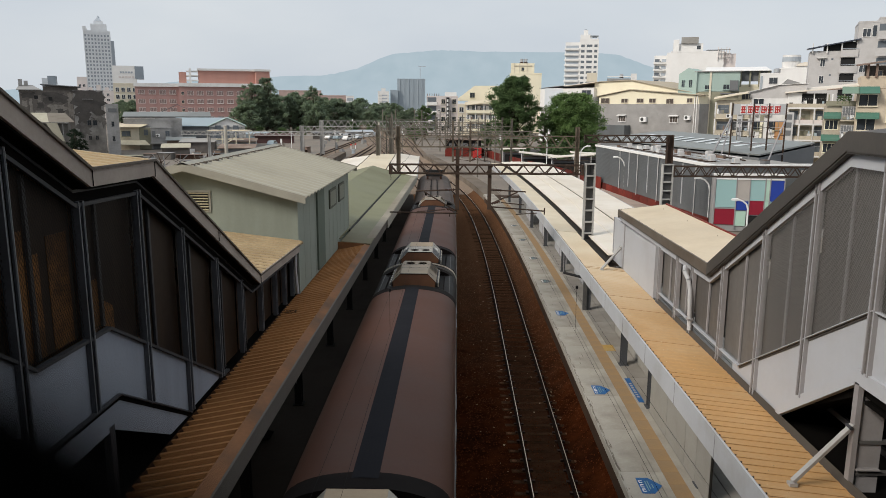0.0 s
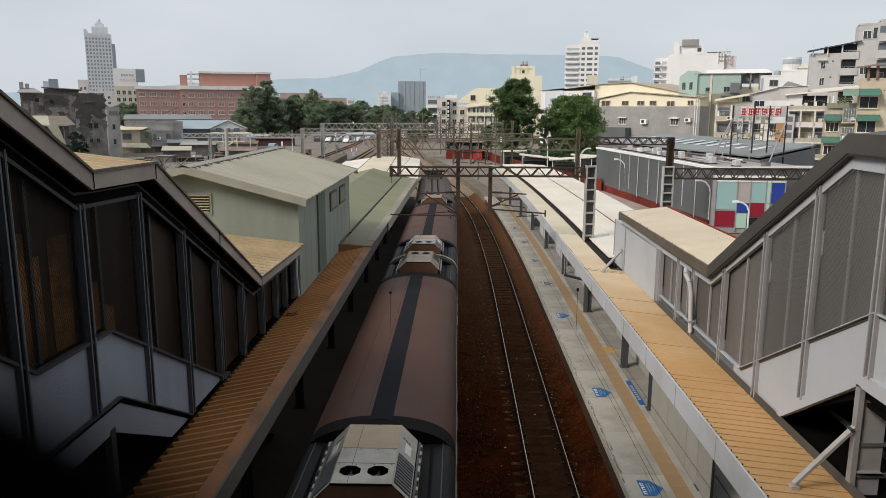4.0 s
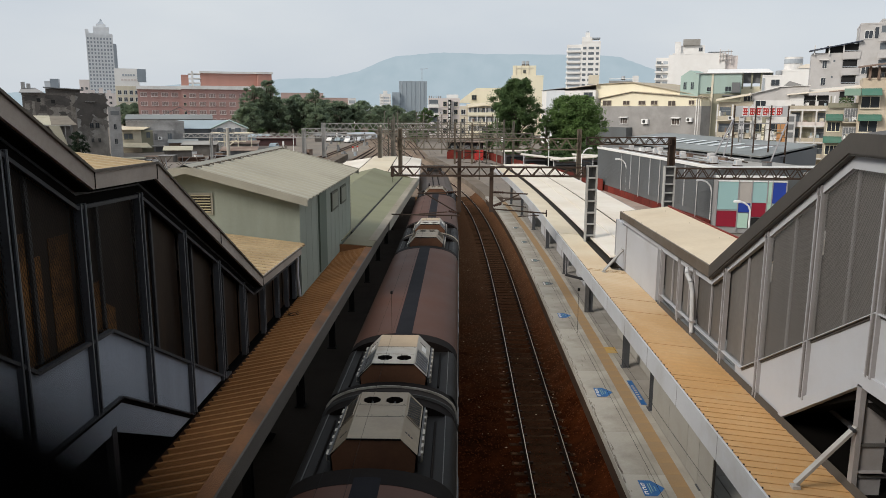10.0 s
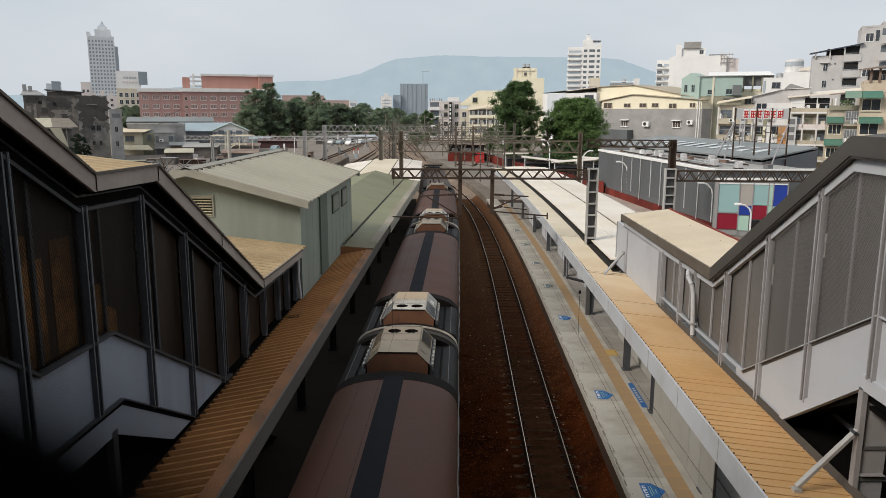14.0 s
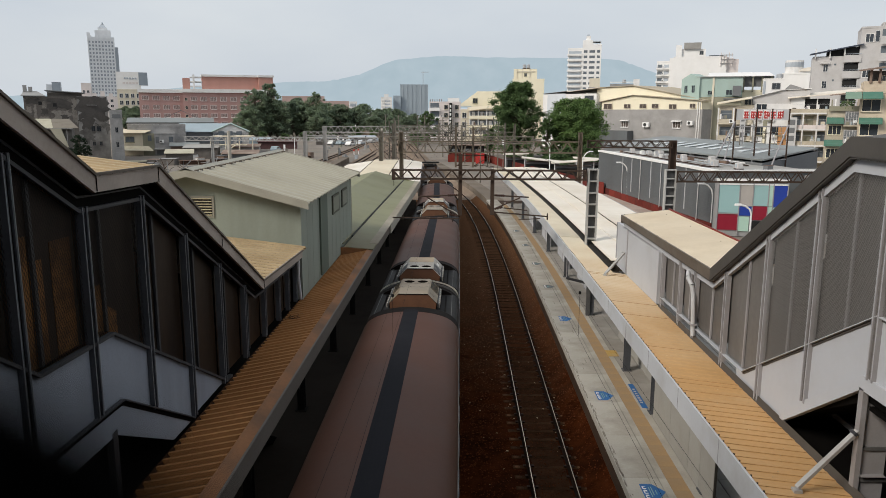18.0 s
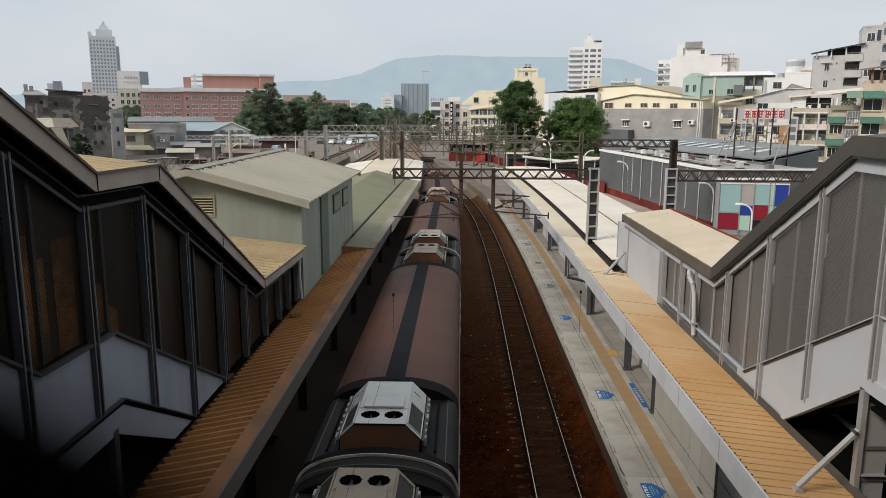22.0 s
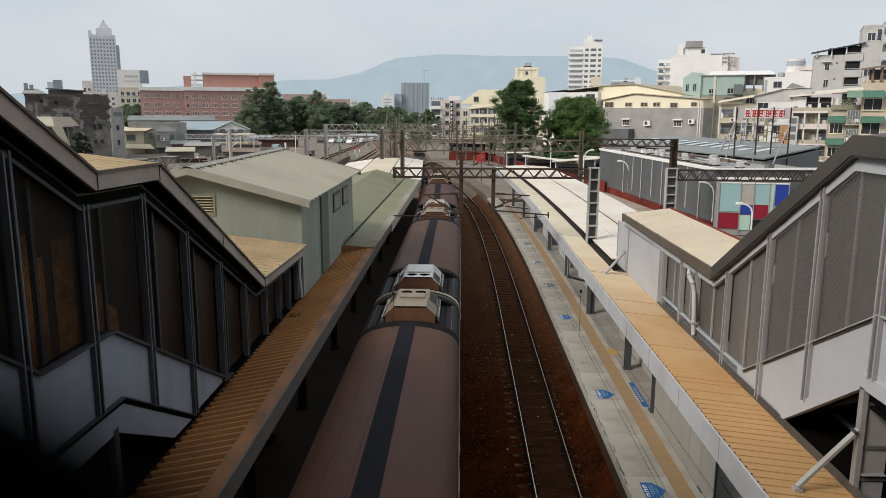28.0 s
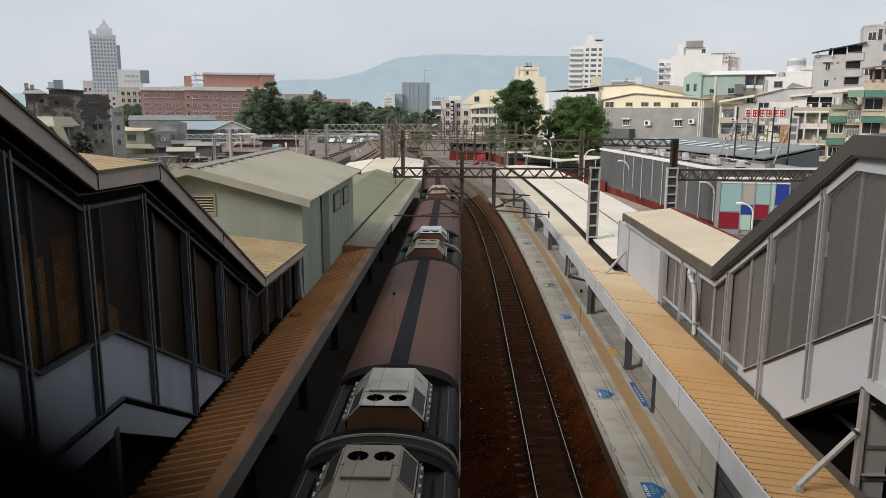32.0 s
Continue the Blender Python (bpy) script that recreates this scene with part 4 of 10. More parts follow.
# ---- stair enclosures ----
def wall_bands(parent, name, material, x, lower, upper, y0, y1, thick, label=""):
    """An upright panel in the plane x between two polylines over y."""
    def at(line, y):
        for (a, za), (b, zb) in zip(line, line[1:]):
            if a <= y <= b:
                return za + (zb - za) * (y - a) / (b - a)
        return line[0][1] if y < line[0][0] else line[-1][1]
    ys = sorted({y0, y1, *[p[0] for p in lower + upper if y0 < p[0] < y1]})
    s = Shape()
    s.loft([[(x, y, at(lower, y)), (x + thick, y, at(lower, y)), (x + thick, y, at(upper, y)), (x, y, at(upper, y))] for y in ys])
    return part(name, s, material, parent, label)


def line_at(line, y):
    for (a, za), (b, zb) in zip(line, line[1:]):
        if a <= y <= b:
            return za + (zb - za) * (y - a) / (b - a)
    return line[0][1] if y < line[0][0] else line[-1][1]


def mesh_panel(parent, x, lower, upper, y0, y1, material, dy=0.042, label="expanded metal mesh"):
    """Diamond mesh: crossing thin wires cut to the panel's outline."""
    s, slope = Shape(), 1.65
    zs0 = min(line_at(lower, y0), line_at(lower, y1), *[p[1] for p in lower if y0 < p[0] < y1] or [99])
    zs1 = max(line_at(upper, y0), line_at(upper, y1), *[p[1] for p in upper if y0 < p[0] < y1] or [-99])
    span = (zs1 - zs0) / slope
    n = int((y1 - y0 + span) / dy) + 1
    for sign in (1, -1):
        for i in range(n):
            base = (y0 - span + i * dy) if sign > 0 else (y0 + i * dy)
            pts = []
            for k in range(121):
                z = zs0 + (zs1 - zs0) * k / 120
                y = base + sign * (z - zs0) / slope
                ok = y0 <= y <= y1 and line_at(lower, y) <= z <= line_at(upper, y)
                if ok:
                    pts.append((y, z))
            if len(pts) >= 2:
                (ya, za), (yb, zb) = pts[0], pts[-1]
                w = 0.0048
                s.face([(x, ya - w, za), (x, ya + w, za), (x, yb + w, zb), (x, yb - w, zb)])
    return part("mesh_screen", s, material, parent, label)


def post(parent, x, y, z0, z1, material, side):
    """A post of two flanges and a recessed darker web, face towards side."""
    f = 0.055 if side < 0 else 0.045
    ring = [(-0.05, -f - 0.022), (0.05, -f - 0.022), (0.05, -f + 0.012), (0.02, -f + 0.012), (0.02, f - 0.012), (0.05, f - 0.012), (0.05, f + 0.022), (-0.05, f + 0.022), (-0.05, f - 0.012), (-0.02, f - 0.012), (-0.02, -f + 0.012), (-0.05, -f + 0.012)]
    p_ = part("post", Shape().loft([[(x + a, y + b, z) for a, b in ring] for z in (z0, z1)]), material, parent)
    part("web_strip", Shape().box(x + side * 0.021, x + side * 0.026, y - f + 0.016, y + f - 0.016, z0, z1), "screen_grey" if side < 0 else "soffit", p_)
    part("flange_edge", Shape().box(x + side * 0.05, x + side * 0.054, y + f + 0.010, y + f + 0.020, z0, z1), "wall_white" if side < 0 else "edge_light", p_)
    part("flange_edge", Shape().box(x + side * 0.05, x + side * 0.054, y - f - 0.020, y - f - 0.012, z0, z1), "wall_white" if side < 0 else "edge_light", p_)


def ribbed(line, pitch=0.32, h=0.05):
    """Points along a line over y with square-shouldered ribs: y, z, lift."""
    (a, za), (b, zb) = line
    out, y = [], a
    while y < b - pitch:
        for d, k in ((0, 0), (0.17, 0), (0.19, h), (0.285, h), (0.305, 0)):
            out.append((y + d, za + (zb - za) * (y + d - a) / (b - a), k))
        y += pitch
    return out + [(b, zb, 0)]


def roof_run(parent, name, material, xa, xb, rise, line, thick, label="", ribs=False):
    """A roof slope along a polyline over y, from its eave at xa up to xb."""
    rings = []
    pts = ribbed(line) if ribs else [(y, z, 0) for y, z in line]
    for y, z, h in pts:
        rings.append([(xa, y, z + h), (xb, y, z + h + rise), (xb, y, z + h + rise - thick), (xa, y, z + h - thick)])
    sheet_ = part(name, Shape().loft(rings), material, parent, label)
    if ribs:
        # Dark strips paint groove shade, along with dirt, beside each rib.
        for y, z, h in pts[1:-1:5]:
            part("rib_dirt", Shape().beam((xa - 0.02 * (1 if xb > xa else -1), y - 0.04, z + 0.004), (xb, y - 0.04, z + rise + 0.004), 0.078, 0.006), "lap_dark", sheet_)


# right stair: mesh-clad, grey
st_r = thing("stair_enclosure", "grey steel stair enclosure with mesh screens and a dark roof edge", "staircase", group="stair enclosures")
R_TOP = [(-0.4, 9.36), (11.15, 9.33), (16.78, 6.13), (26.35, 6.08)]
R_LOW = [(-0.4, 9.06), (11.15, 9.03), (16.74, 5.86), (26.35, 5.88)]
R_BEAM = [(-0.4, 8.80), (11.2, 8.80), (16.85, 5.66), (26.35, 5.62)]
R_SILL = [(-0.4, 6.84), (10.20, 6.84), (14.80, 4.36), (26.4, 4.34)]
R_BASE = [(-0.4, 5.68), (10.40, 5.68), (12.95, 4.05), (26.4, 4.05)]
wall_bands(st_r, "roof_edge", "dark_fascia", 5.78, R_LOW, R_TOP, -0.4, 16.76, 0.05, "dark grey metal roof edge")
wall_bands(st_r, "roof_edge", "fascia_dirty", 5.785, R_LOW, R_TOP, 16.77, 26.35, 0.05, "stained grey-brown roof edge")
part("roof_lip", Shape().box(7.47, 7.53, 16.8, 26.35, 6.24, 6.31), "red_fence", st_r, "red-painted roof lip")
wall_bands(st_r, "head_beam", "wall_white", 5.90, R_BEAM, [(y, z + 0.02) for y, z in R_LOW], -0.4, 26.3, 0.08, "light grey head beam")
part("eave_soffit", Shape().loft([[(5.80, y, z), (5.98, y, z), (5.98, y, z - 0.03), (5.80, y, z - 0.03)] for y, z in R_LOW]), "dark_fascia", st_r)
wall_bands(st_r, "sill_rail", "wall_white", 5.885, [(y, z) for y, z in R_SILL], [(y, z + 0.016) for y, z in R_SILL], -0.4, 21.2, 0.085, "thin pale sill under the mesh")
# The sill's shadow is laid on as a dark strip.
wall_bands(st_r, "sill_gap", "dark_fascia", 5.93, [(y, z - 0.05) for y, z in R_SILL], [(y, z - 0.006) for y, z in R_SILL], -0.4, 14.8, 0.03, "dark strip drawn for the shadow under the sill")
wall_bands(st_r, "wall_panel", "wall_white", 5.95, R_BASE, [(y, z - 0.03) for y, z in R_SILL], -0.4, 15.2, 0.06, "white stair wall panel")
wall_bands(st_r, "stringer", "wall_white", 5.90, R_BASE, [(y, z + 0.22) for y, z in R_BASE], -0.4, 12.9, 0.05, "white stair stringer")
posts_r = [1.0, 2.85, 4.7, 6.5, 8.35, 10.20, 12.10, 13.98, 16.0, 18.07, 19.33, 21.08]
for y in posts_r:
    low = line_at(R_BASE, y) if y < 13 else 4.06
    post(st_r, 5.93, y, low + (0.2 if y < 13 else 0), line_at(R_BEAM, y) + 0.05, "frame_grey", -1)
for a, b in zip(posts_r[3:], posts_r[4:]):
    lo = [(y, z + 0.02) for y, z in R_SILL]
    if a < 13.0:
        mesh_panel(st_r, 5.925, lo, R_BEAM, a + 0.08, b - 0.08, "mesh_wire")
    wall_bands(st_r, "backing_sheet", "screen_grey", 6.02, lo, R_BEAM, a + 0.05, b - 0.05, 0.01, "grey translucent sheet behind the mesh")
    mid = (a + b) / 2
    part("mullion", Shape().box(5.975, 6.01, mid - 0.03, mid + 0.03, line_at(lo, mid), line_at(R_BEAM, mid)), "frame_grey", st_r)
for a, b in ((21.55, 25.55), (25.65, 27.3)):
    part("wall_panel", Shape().box(5.90, 6.0, a, b, 4.05, 5.66), "wall_white", st_r, "white end wall panel")
part("corner_post", Shape().box(5.88, 6.0, 25.55, 25.65, 4.05, 5.66), "frame_grey", st_r)
part("corner_post", Shape().box(5.88, 6.0, 27.3, 27.38, 4.05, 5.66), "frame_grey", st_r)
roof_run(st_r, "roof_slope", "shed_roof", 5.80, 7.5, 0.2, [(16.7, 6.09), (26.35, 6.07)], 0.04, "sun-bleached tan flat sheet roof")
roof_run(st_r, "roof_slope", "dark_fascia", 5.80, 7.5, 0.2, [(-0.4, 9.34), (11.15, 9.31), (16.78, 6.11)], 0.05, "dark stair roof sheet")
part("end_fascia", Shape().loft([[(x, y, z) for x, z in ((5.80, 5.78), (7.5, 5.98), (7.5, 6.27), (5.80, 6.07))] for y in (26.35, 26.40)]), "fascia_dirty", st_r, "grey-brown end fascia")
wall_bands(st_r, "far_wall", "screen_grey", 7.40, [(y, z - 0.9) for y, z in R_SILL], R_BEAM, -0.4, 27.3, 0.06, "far side wall of the stair")
part("end_wall", Shape().box(6.0, 7.4, 27.28, 27.36, 4.05, 5.66), "wall_white", st_r)
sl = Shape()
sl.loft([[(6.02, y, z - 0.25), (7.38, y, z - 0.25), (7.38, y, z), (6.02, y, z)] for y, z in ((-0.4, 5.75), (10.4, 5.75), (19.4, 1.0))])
# The slab is coloured near-black in place of the shade below the stair.
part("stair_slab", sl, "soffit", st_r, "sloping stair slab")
base_wall = part("base_wall", Shape().box(5.66, 5.72, 15.2, 20.25, 1.0, 3.85), "joint", st_r, "dark-jointed tiled wall under the canopy")
for a, b in ((15.2, 16.12), (16.14, 16.98), (17.0, 18.58), (18.6, 20.25)):
    for z0, z1 in ((1.0, 1.31), (1.33, 2.58), (2.60, 3.84)):
        part("wall_tile", Shape().box(5.645, 5.66, a, b, z0, z1), "wall_tile", base_wall)
for y in steps(20.4, 27.0, 1.15):
    part("base_panel", Shape().box(6.30, 6.34, y, y + 1.13, 1.0, 3.80), "wall_tile", st_r, "pale grey wall panel below the stair")
for k, y in enumerate(steps(17.2, 26.2, 0.9)):
    for x in (5.87, 7.1) if k % 3 == 0 else (5.87,):
        part("roof_screw", Shape().rod((x, y, 6.09 + (x - 5.8) * 0.118 - 0.02), (x, y, 6.105 + (x - 5.8) * 0.118), 0.008, n=6), "fascia_dirty", st_r)
for y in (10.20, 12.10, 13.98, 16.0, 18.07, 19.33):
    for d in (-0.055, 0.055):
        part("splice_plate", Shape().box(5.865, 5.90, y + d - 0.012, y + d + 0.012, line_at(R_BEAM, y), line_at(R_LOW, y) - 0.02), "frame_grey", st_r)
# dark passage under the landing, with its post and the raking braces
part("landing_post", Shape().box(5.90, 5.98, 10.32, 10.44, 1.0, 5.70), "frame_grey", st_r, "light grey post under the landing")
part("landing_post_web", Shape().box(5.985, 6.36, 10.37, 10.39, 1.0, 5.62), "frame_grey", st_r, "dull grey web of the landing post")
for z in (2.2, 3.3, 4.35):
    part("stiffener", Shape().box(5.985, 6.34, 10.28, 10.37, z, z + 0.015), "frame_grey", st_r)
for y in (6.5, 8.4):
    part("landing_post", Shape().box(6.9, 7.0, y, y + 0.15, 1.0, 5.6), "frame_dark", st_r)
# Near-black sheets added to fill the passage with painted shade.
part("passage_wall", Shape().box(7.6, 7.68, -0.4, 14.0, 1.0, 5.5), "soffit", st_r, "added near-black wall painting the shade of the passage")
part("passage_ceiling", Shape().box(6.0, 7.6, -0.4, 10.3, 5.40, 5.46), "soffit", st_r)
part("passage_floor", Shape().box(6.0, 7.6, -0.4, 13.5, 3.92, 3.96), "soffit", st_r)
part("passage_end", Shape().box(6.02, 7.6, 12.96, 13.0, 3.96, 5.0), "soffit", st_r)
for z in (4.25, 4.75):
    part("shelf_angle", Shape().box(5.98, 6.5, 10.34, 10.42, z, z + 0.05), "column_grey", st_r)
for z in (3.3, 4.4):
    part("ledger", Shape().box(6.6, 6.66, 4, 13, z, z + 0.1), "frame_dark", st_r)


def brace(y0, z0, y1, z1, x0=5.03, x1=5.90):
    b = thing("raking_brace", "light grey steel raking strut bolted to the canopy roof", "strut", group="raking struts")
    part("bar", Shape().beam((x0, y0, z0 + 0.05), (x1, y1, z1), 0.085, 0.05), "gantry_white", b)
    part("foot_plate", Shape().box(x0 - 0.06, x0 + 0.06, y0 - 0.06, y0 + 0.06, z0 - 0.02, z0 + 0.03), "gantry_white", b)
    part("bolt", Shape().rod((x1 - 0.05, y1 - 0.07, z1 - 0.03), (x1 - 0.05, y1 + 0.07, z1 - 0.03), 0.03), "frame_dark", b)


brace(10.22, 4.16, 10.36, 5.05)
brace(25.0, 4.14, 26.0, 4.78)
pipe = thing("downpipe", "white plastic downpipe on the stair wall", "pipe")
pp = Shape()
pts = [(5.79, 18.35, 5.72), (5.74, 18.2, 5.62), (5.80, 18.05, 5.45), (5.84, 18.0, 5.2), (5.84, 17.85, 4.2)]
for a, b in zip(pts, pts[1:]):
    pp.rod(a, b, 0.055, n=10)
part("pipe", pp, "fascia", pipe, smooth=True)
part("pipe_clip", Shape().box(5.77, 5.92, 17.82, 17.98, 4.46, 4.50), "frame_grey", pipe)

# left stair: shade put into darker colours, amber interior light painted on boards
st_l = thing("stair_enclosure", "dark stair enclosure with smoked screens and a brown-grey roof edge", "staircase", group="stair enclosures")
L_TOP = [(-0.4, 13.9), (7.26, 9.81), (8.95, 8.90), (10.88, 8.87), (16.38, 5.87), (20.6, 5.78)]
L_LOW = [(-0.4, 13.65), (7.22, 9.57), (8.93, 8.67), (10.82, 8.63), (16.36, 5.66), (20.6, 5.57)]
L_BEAM = [(-0.4, 13.2), (7.2, 9.36), (8.87, 8.47), (10.66, 8.42), (14.43, 6.48), (16.3, 5.5), (20.6, 5.42)]
L_SILL = [(-0.4, 11.6), (7.03, 7.21), (7.75, 6.745), (9.53, 6.70), (12.14, 5.335), (14.1, 4.32), (20.6, 4.3)]
L_BASE = [(-0.4, 9.9), (7.2, 5.74), (9.62, 5.70), (12.2, 4.32), (20.6, 4.3)]
wall_bands(st_l, "roof_edge", "brown_fascia", -4.53, L_LOW, L_TOP, 1.0, 20.6, 0.05, "brown-grey metal roof edge")
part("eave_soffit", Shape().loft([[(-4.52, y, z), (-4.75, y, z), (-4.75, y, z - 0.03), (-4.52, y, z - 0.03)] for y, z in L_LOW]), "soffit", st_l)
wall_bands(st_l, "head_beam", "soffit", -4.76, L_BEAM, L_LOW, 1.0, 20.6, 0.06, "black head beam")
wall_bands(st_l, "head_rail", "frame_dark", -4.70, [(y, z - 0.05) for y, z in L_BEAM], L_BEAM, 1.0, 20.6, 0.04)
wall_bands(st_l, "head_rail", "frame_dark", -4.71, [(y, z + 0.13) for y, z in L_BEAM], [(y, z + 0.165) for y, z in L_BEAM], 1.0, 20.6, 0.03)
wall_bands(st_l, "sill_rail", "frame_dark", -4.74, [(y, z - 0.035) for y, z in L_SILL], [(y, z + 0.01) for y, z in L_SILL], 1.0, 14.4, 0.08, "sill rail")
wall_bands(st_l, "wall_panel", "wall_blue", -4.78, L_BASE, [(y, z - 0.03) for y, z in L_SILL], 1.0, 14.3, 0.06, "blue-grey stair wall panel")
wall_bands(st_l, "stringer", "wall_blue", -4.74, [(-0.4, 9.5), (7.2, 5.3), (9.4, 5.28), (11.3, 4.32), (12.2, 4.3)], L_BASE, 1.0, 12.2, 0.05, "blue-grey stringer")
wall_bands(st_l, "drip_rail", "frame_dark", -4.70, [(y, z - 0.01) for y, z in L_BASE], [(y, z + 0.015) for y, z in L_BASE], 7.0, 12.2, 0.06, "projecting drip rail")
# Black strip on the stringer paints the shadow below the drip rail.
wall_bands(st_l, "joint_gap", "soffit", -4.70, [(y, z - 0.085) for y, z in L_BASE], [(y, z - 0.012) for y, z in L_BASE], 1.0, 12.2, 0.016, "black strip painted for the shadow gap under the panels")
posts_l = [2.6, 4.3, 5.95, 7.48, 8.98, 10.65, 12.27, 13.95, 15.51, 17.12, 18.5, 19.54, 20.5]
for y in posts_l:
    low = line_at(L_BASE, y)
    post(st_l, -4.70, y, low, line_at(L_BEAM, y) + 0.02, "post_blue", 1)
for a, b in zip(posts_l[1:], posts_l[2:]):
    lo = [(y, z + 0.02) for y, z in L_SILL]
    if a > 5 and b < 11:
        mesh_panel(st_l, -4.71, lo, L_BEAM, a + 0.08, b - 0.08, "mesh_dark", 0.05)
    wall_bands(st_l, "backing_sheet", "screen_brown", -4.82, lo, L_BEAM, a + 0.05, b - 0.05, 0.01, "smoked sheet with the dark interior put in its colour")
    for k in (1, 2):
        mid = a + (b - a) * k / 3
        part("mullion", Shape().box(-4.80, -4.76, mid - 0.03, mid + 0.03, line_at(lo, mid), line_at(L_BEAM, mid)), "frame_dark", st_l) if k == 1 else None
# Added boards carry the amber of the lit interior in their colour.
for a, b, h in ((6.15, 6.60, 1.15), (6.70, 7.22, 1.35), (7.60, 7.92, 1.55), (7.95, 8.20, 1.25), (8.38, 8.84, 1.42), (9.26, 9.52, 0.68), (9.62, 9.90, 0.40)):
    wall_bands(st_l, "amber_board", "lining_glass", -4.808, [(y, z + 0.03) for y, z in L_SILL], [(y, z + h) for y, z in L_SILL], a, b, 0.006, "added board with the lit interior's amber glow painted on")
wall_bands(st_l, "inner_wall", "lining", -6.6, [(y, z - 0.8) for y, z in L_SILL], [(y, z + 0.4) for y, z in L_BEAM], 1.0, 15.0, 0.06, "amber inner stair wall")
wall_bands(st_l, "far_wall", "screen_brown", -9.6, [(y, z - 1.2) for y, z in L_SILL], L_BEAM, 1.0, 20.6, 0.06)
roof_run(st_l, "roof_slope", "ochre_grimy", -4.50, -7.05, 0.30, [(8.95, 8.86), (10.88, 8.83)], 0.04, "ochre ribbed landing roof", ribs=True)
roof_run(st_l, "roof_slope", "ochre_grimy", -9.6, -7.05, 0.30, [(8.95, 8.86), (10.88, 8.83)], 0.04)
roof_run(st_l, "roof_slope", "ochre_grimy", -4.50, -7.05, 0.30, [(16.38, 5.83), (21.25, 5.74)], 0.04, "ochre ribbed lower roof", ribs=True)
roof_run(st_l, "roof_slope", "ochre_grimy", -9.6, -7.05, 0.30, [(16.38, 5.83), (21.2, 5.74)], 0.04)
roof_run(st_l, "roof_slope", "brown_fascia", -4.50, -7.05, 0.30, [(-0.4, 13.86), (7.26, 9.77), (8.95, 8.86)], 0.05)
roof_run(st_l, "roof_slope", "brown_fascia", -9.6, -7.05, 0.30, [(-0.4, 13.86), (7.26, 9.77), (8.95, 8.86)], 0.05)
roof_run(st_l, "roof_slope", "brown_fascia", -4.50, -7.05, 0.30, [(10.88, 8.83), (16.38, 5.83)], 0.05)
roof_run(st_l, "roof_slope", "brown_fascia", -9.6, -7.05, 0.30, [(10.88, 8.83), (16.38, 5.83)], 0.05)
part("end_wall", Shape().box(-9.5, -4.76, 20.55, 20.6, 4.3, 5.75), "screen_brown", st_l)
sl = Shape()
sl.loft([[(-4.9, y, z - 0.25), (-9.5, y, z - 0.25), (-9.5, y, z), (-4.9, y, z)] for y, z in ((-0.4, 9.9), (7.2, 5.85), (9.4, 5.85), (18.6, 1.0))])
part("stair_slab", sl, "soffit", st_l, "sloping stair slab")
for y in (5.1, 8.97, 10.86, 13.6, 16.4):
    part("edge_joint", Shape().box(-4.475, -4.465, y - 0.004, y + 0.004, line_at(L_LOW, y) + 0.01, line_at(L_TOP, y) - 0.01), "soffit", st_l)
wall_bands(st_l, "edge_trim", "fascia_dirty", -4.478, [(y, z - 0.025) for y, z in L_TOP], [(y, z + 0.012) for y, z in L_TOP], 1.0, 20.6, 0.03, "thin lighter top flashing")
part("landing_post", Shape().box(-4.78, -4.68, 9.28, 9.42, 1.0, 5.35), "frame_dark", st_l, "steel post under the landing")
lp = thing("downpipe", "pale downpipe beside the hut corner", "pipe")
pp = Shape()
for a, b in (((-4.58, 20.5, 5.5), (-4.62, 20.6, 5.0)), ((-4.62, 20.6, 5.0), (-4.60, 20.75, 4.3))):
    pp.rod(a, b, 0.045, n=8)
part("pipe", pp, "fascia", lp, smooth=True)

# ---- hut over the left canopy ----
hut = thing("rooftop_hut", "sage green sheet-clad hut with a low gabled roof", "hut")
HX0, HX1, HY0, HY1 = -11.0, -4.66, 21.28, 31.4
RX, RZ = -7.80, 8.02                         # ridge
HZ = 7.06                                    # wall height at the eaves
hw = Shape()
hw.face([(HX1, HY0, 4.15), (HX1, HY0, HZ), (RX, HY0, 7.90), (HX0, HY0, HZ), (HX0, HY0, 4.15)])
hw.face([(HX1, HY1, 4.15), (HX1, HY1, HZ), (RX, HY1, 7.90), (HX0, HY1, HZ), (HX0, HY1, 4.15)])
hw.face([(HX1, HY0, 4.15), (HX1, HY1, 4.15), (HX1, HY1, HZ), (HX1, HY0, HZ)])
hw.face([(HX0, HY0, 4.15), (HX0, HY1, 4.15), (HX0, HY1, HZ), (HX0, HY0, HZ)])
part("wall", hw, "hut_wall", hut, "sage green wall sheeting")
part("corner_trim", Shape().box(HX1 - 0.04, HX1 + 0.015, HY0 - 0.015, HY0 + 0.04, 4.15, HZ), "hut_wall", hut)
part("corner_trim", Shape().box(HX1 - 0.04, HX1 + 0.015, HY1 - 0.04, HY1 + 0.015, 4.15, HZ), "hut_trim", hut)
# A darker green box stands in for a wall recess in shadow.
part("duct", Shape().box(HX1, HX1 + 0.06, 24.15, 25.4, 4.25, HZ), "duct_green", hut, "box painted dark green for the shadowed recess")
for y in steps(HY0 + 0.9, HY1 - 0.4, 0.9):
    if not 24.0 < y < 25.5:
        part("wall_rib", Shape().box(HX1, HX1 + 0.004, y - 0.006, y + 0.006, 4.2, HZ), "hut_wall", hut)
EZ = 7.08                                    # roof height at the eave
OX = HX1 + 0.34                              # eave overhang


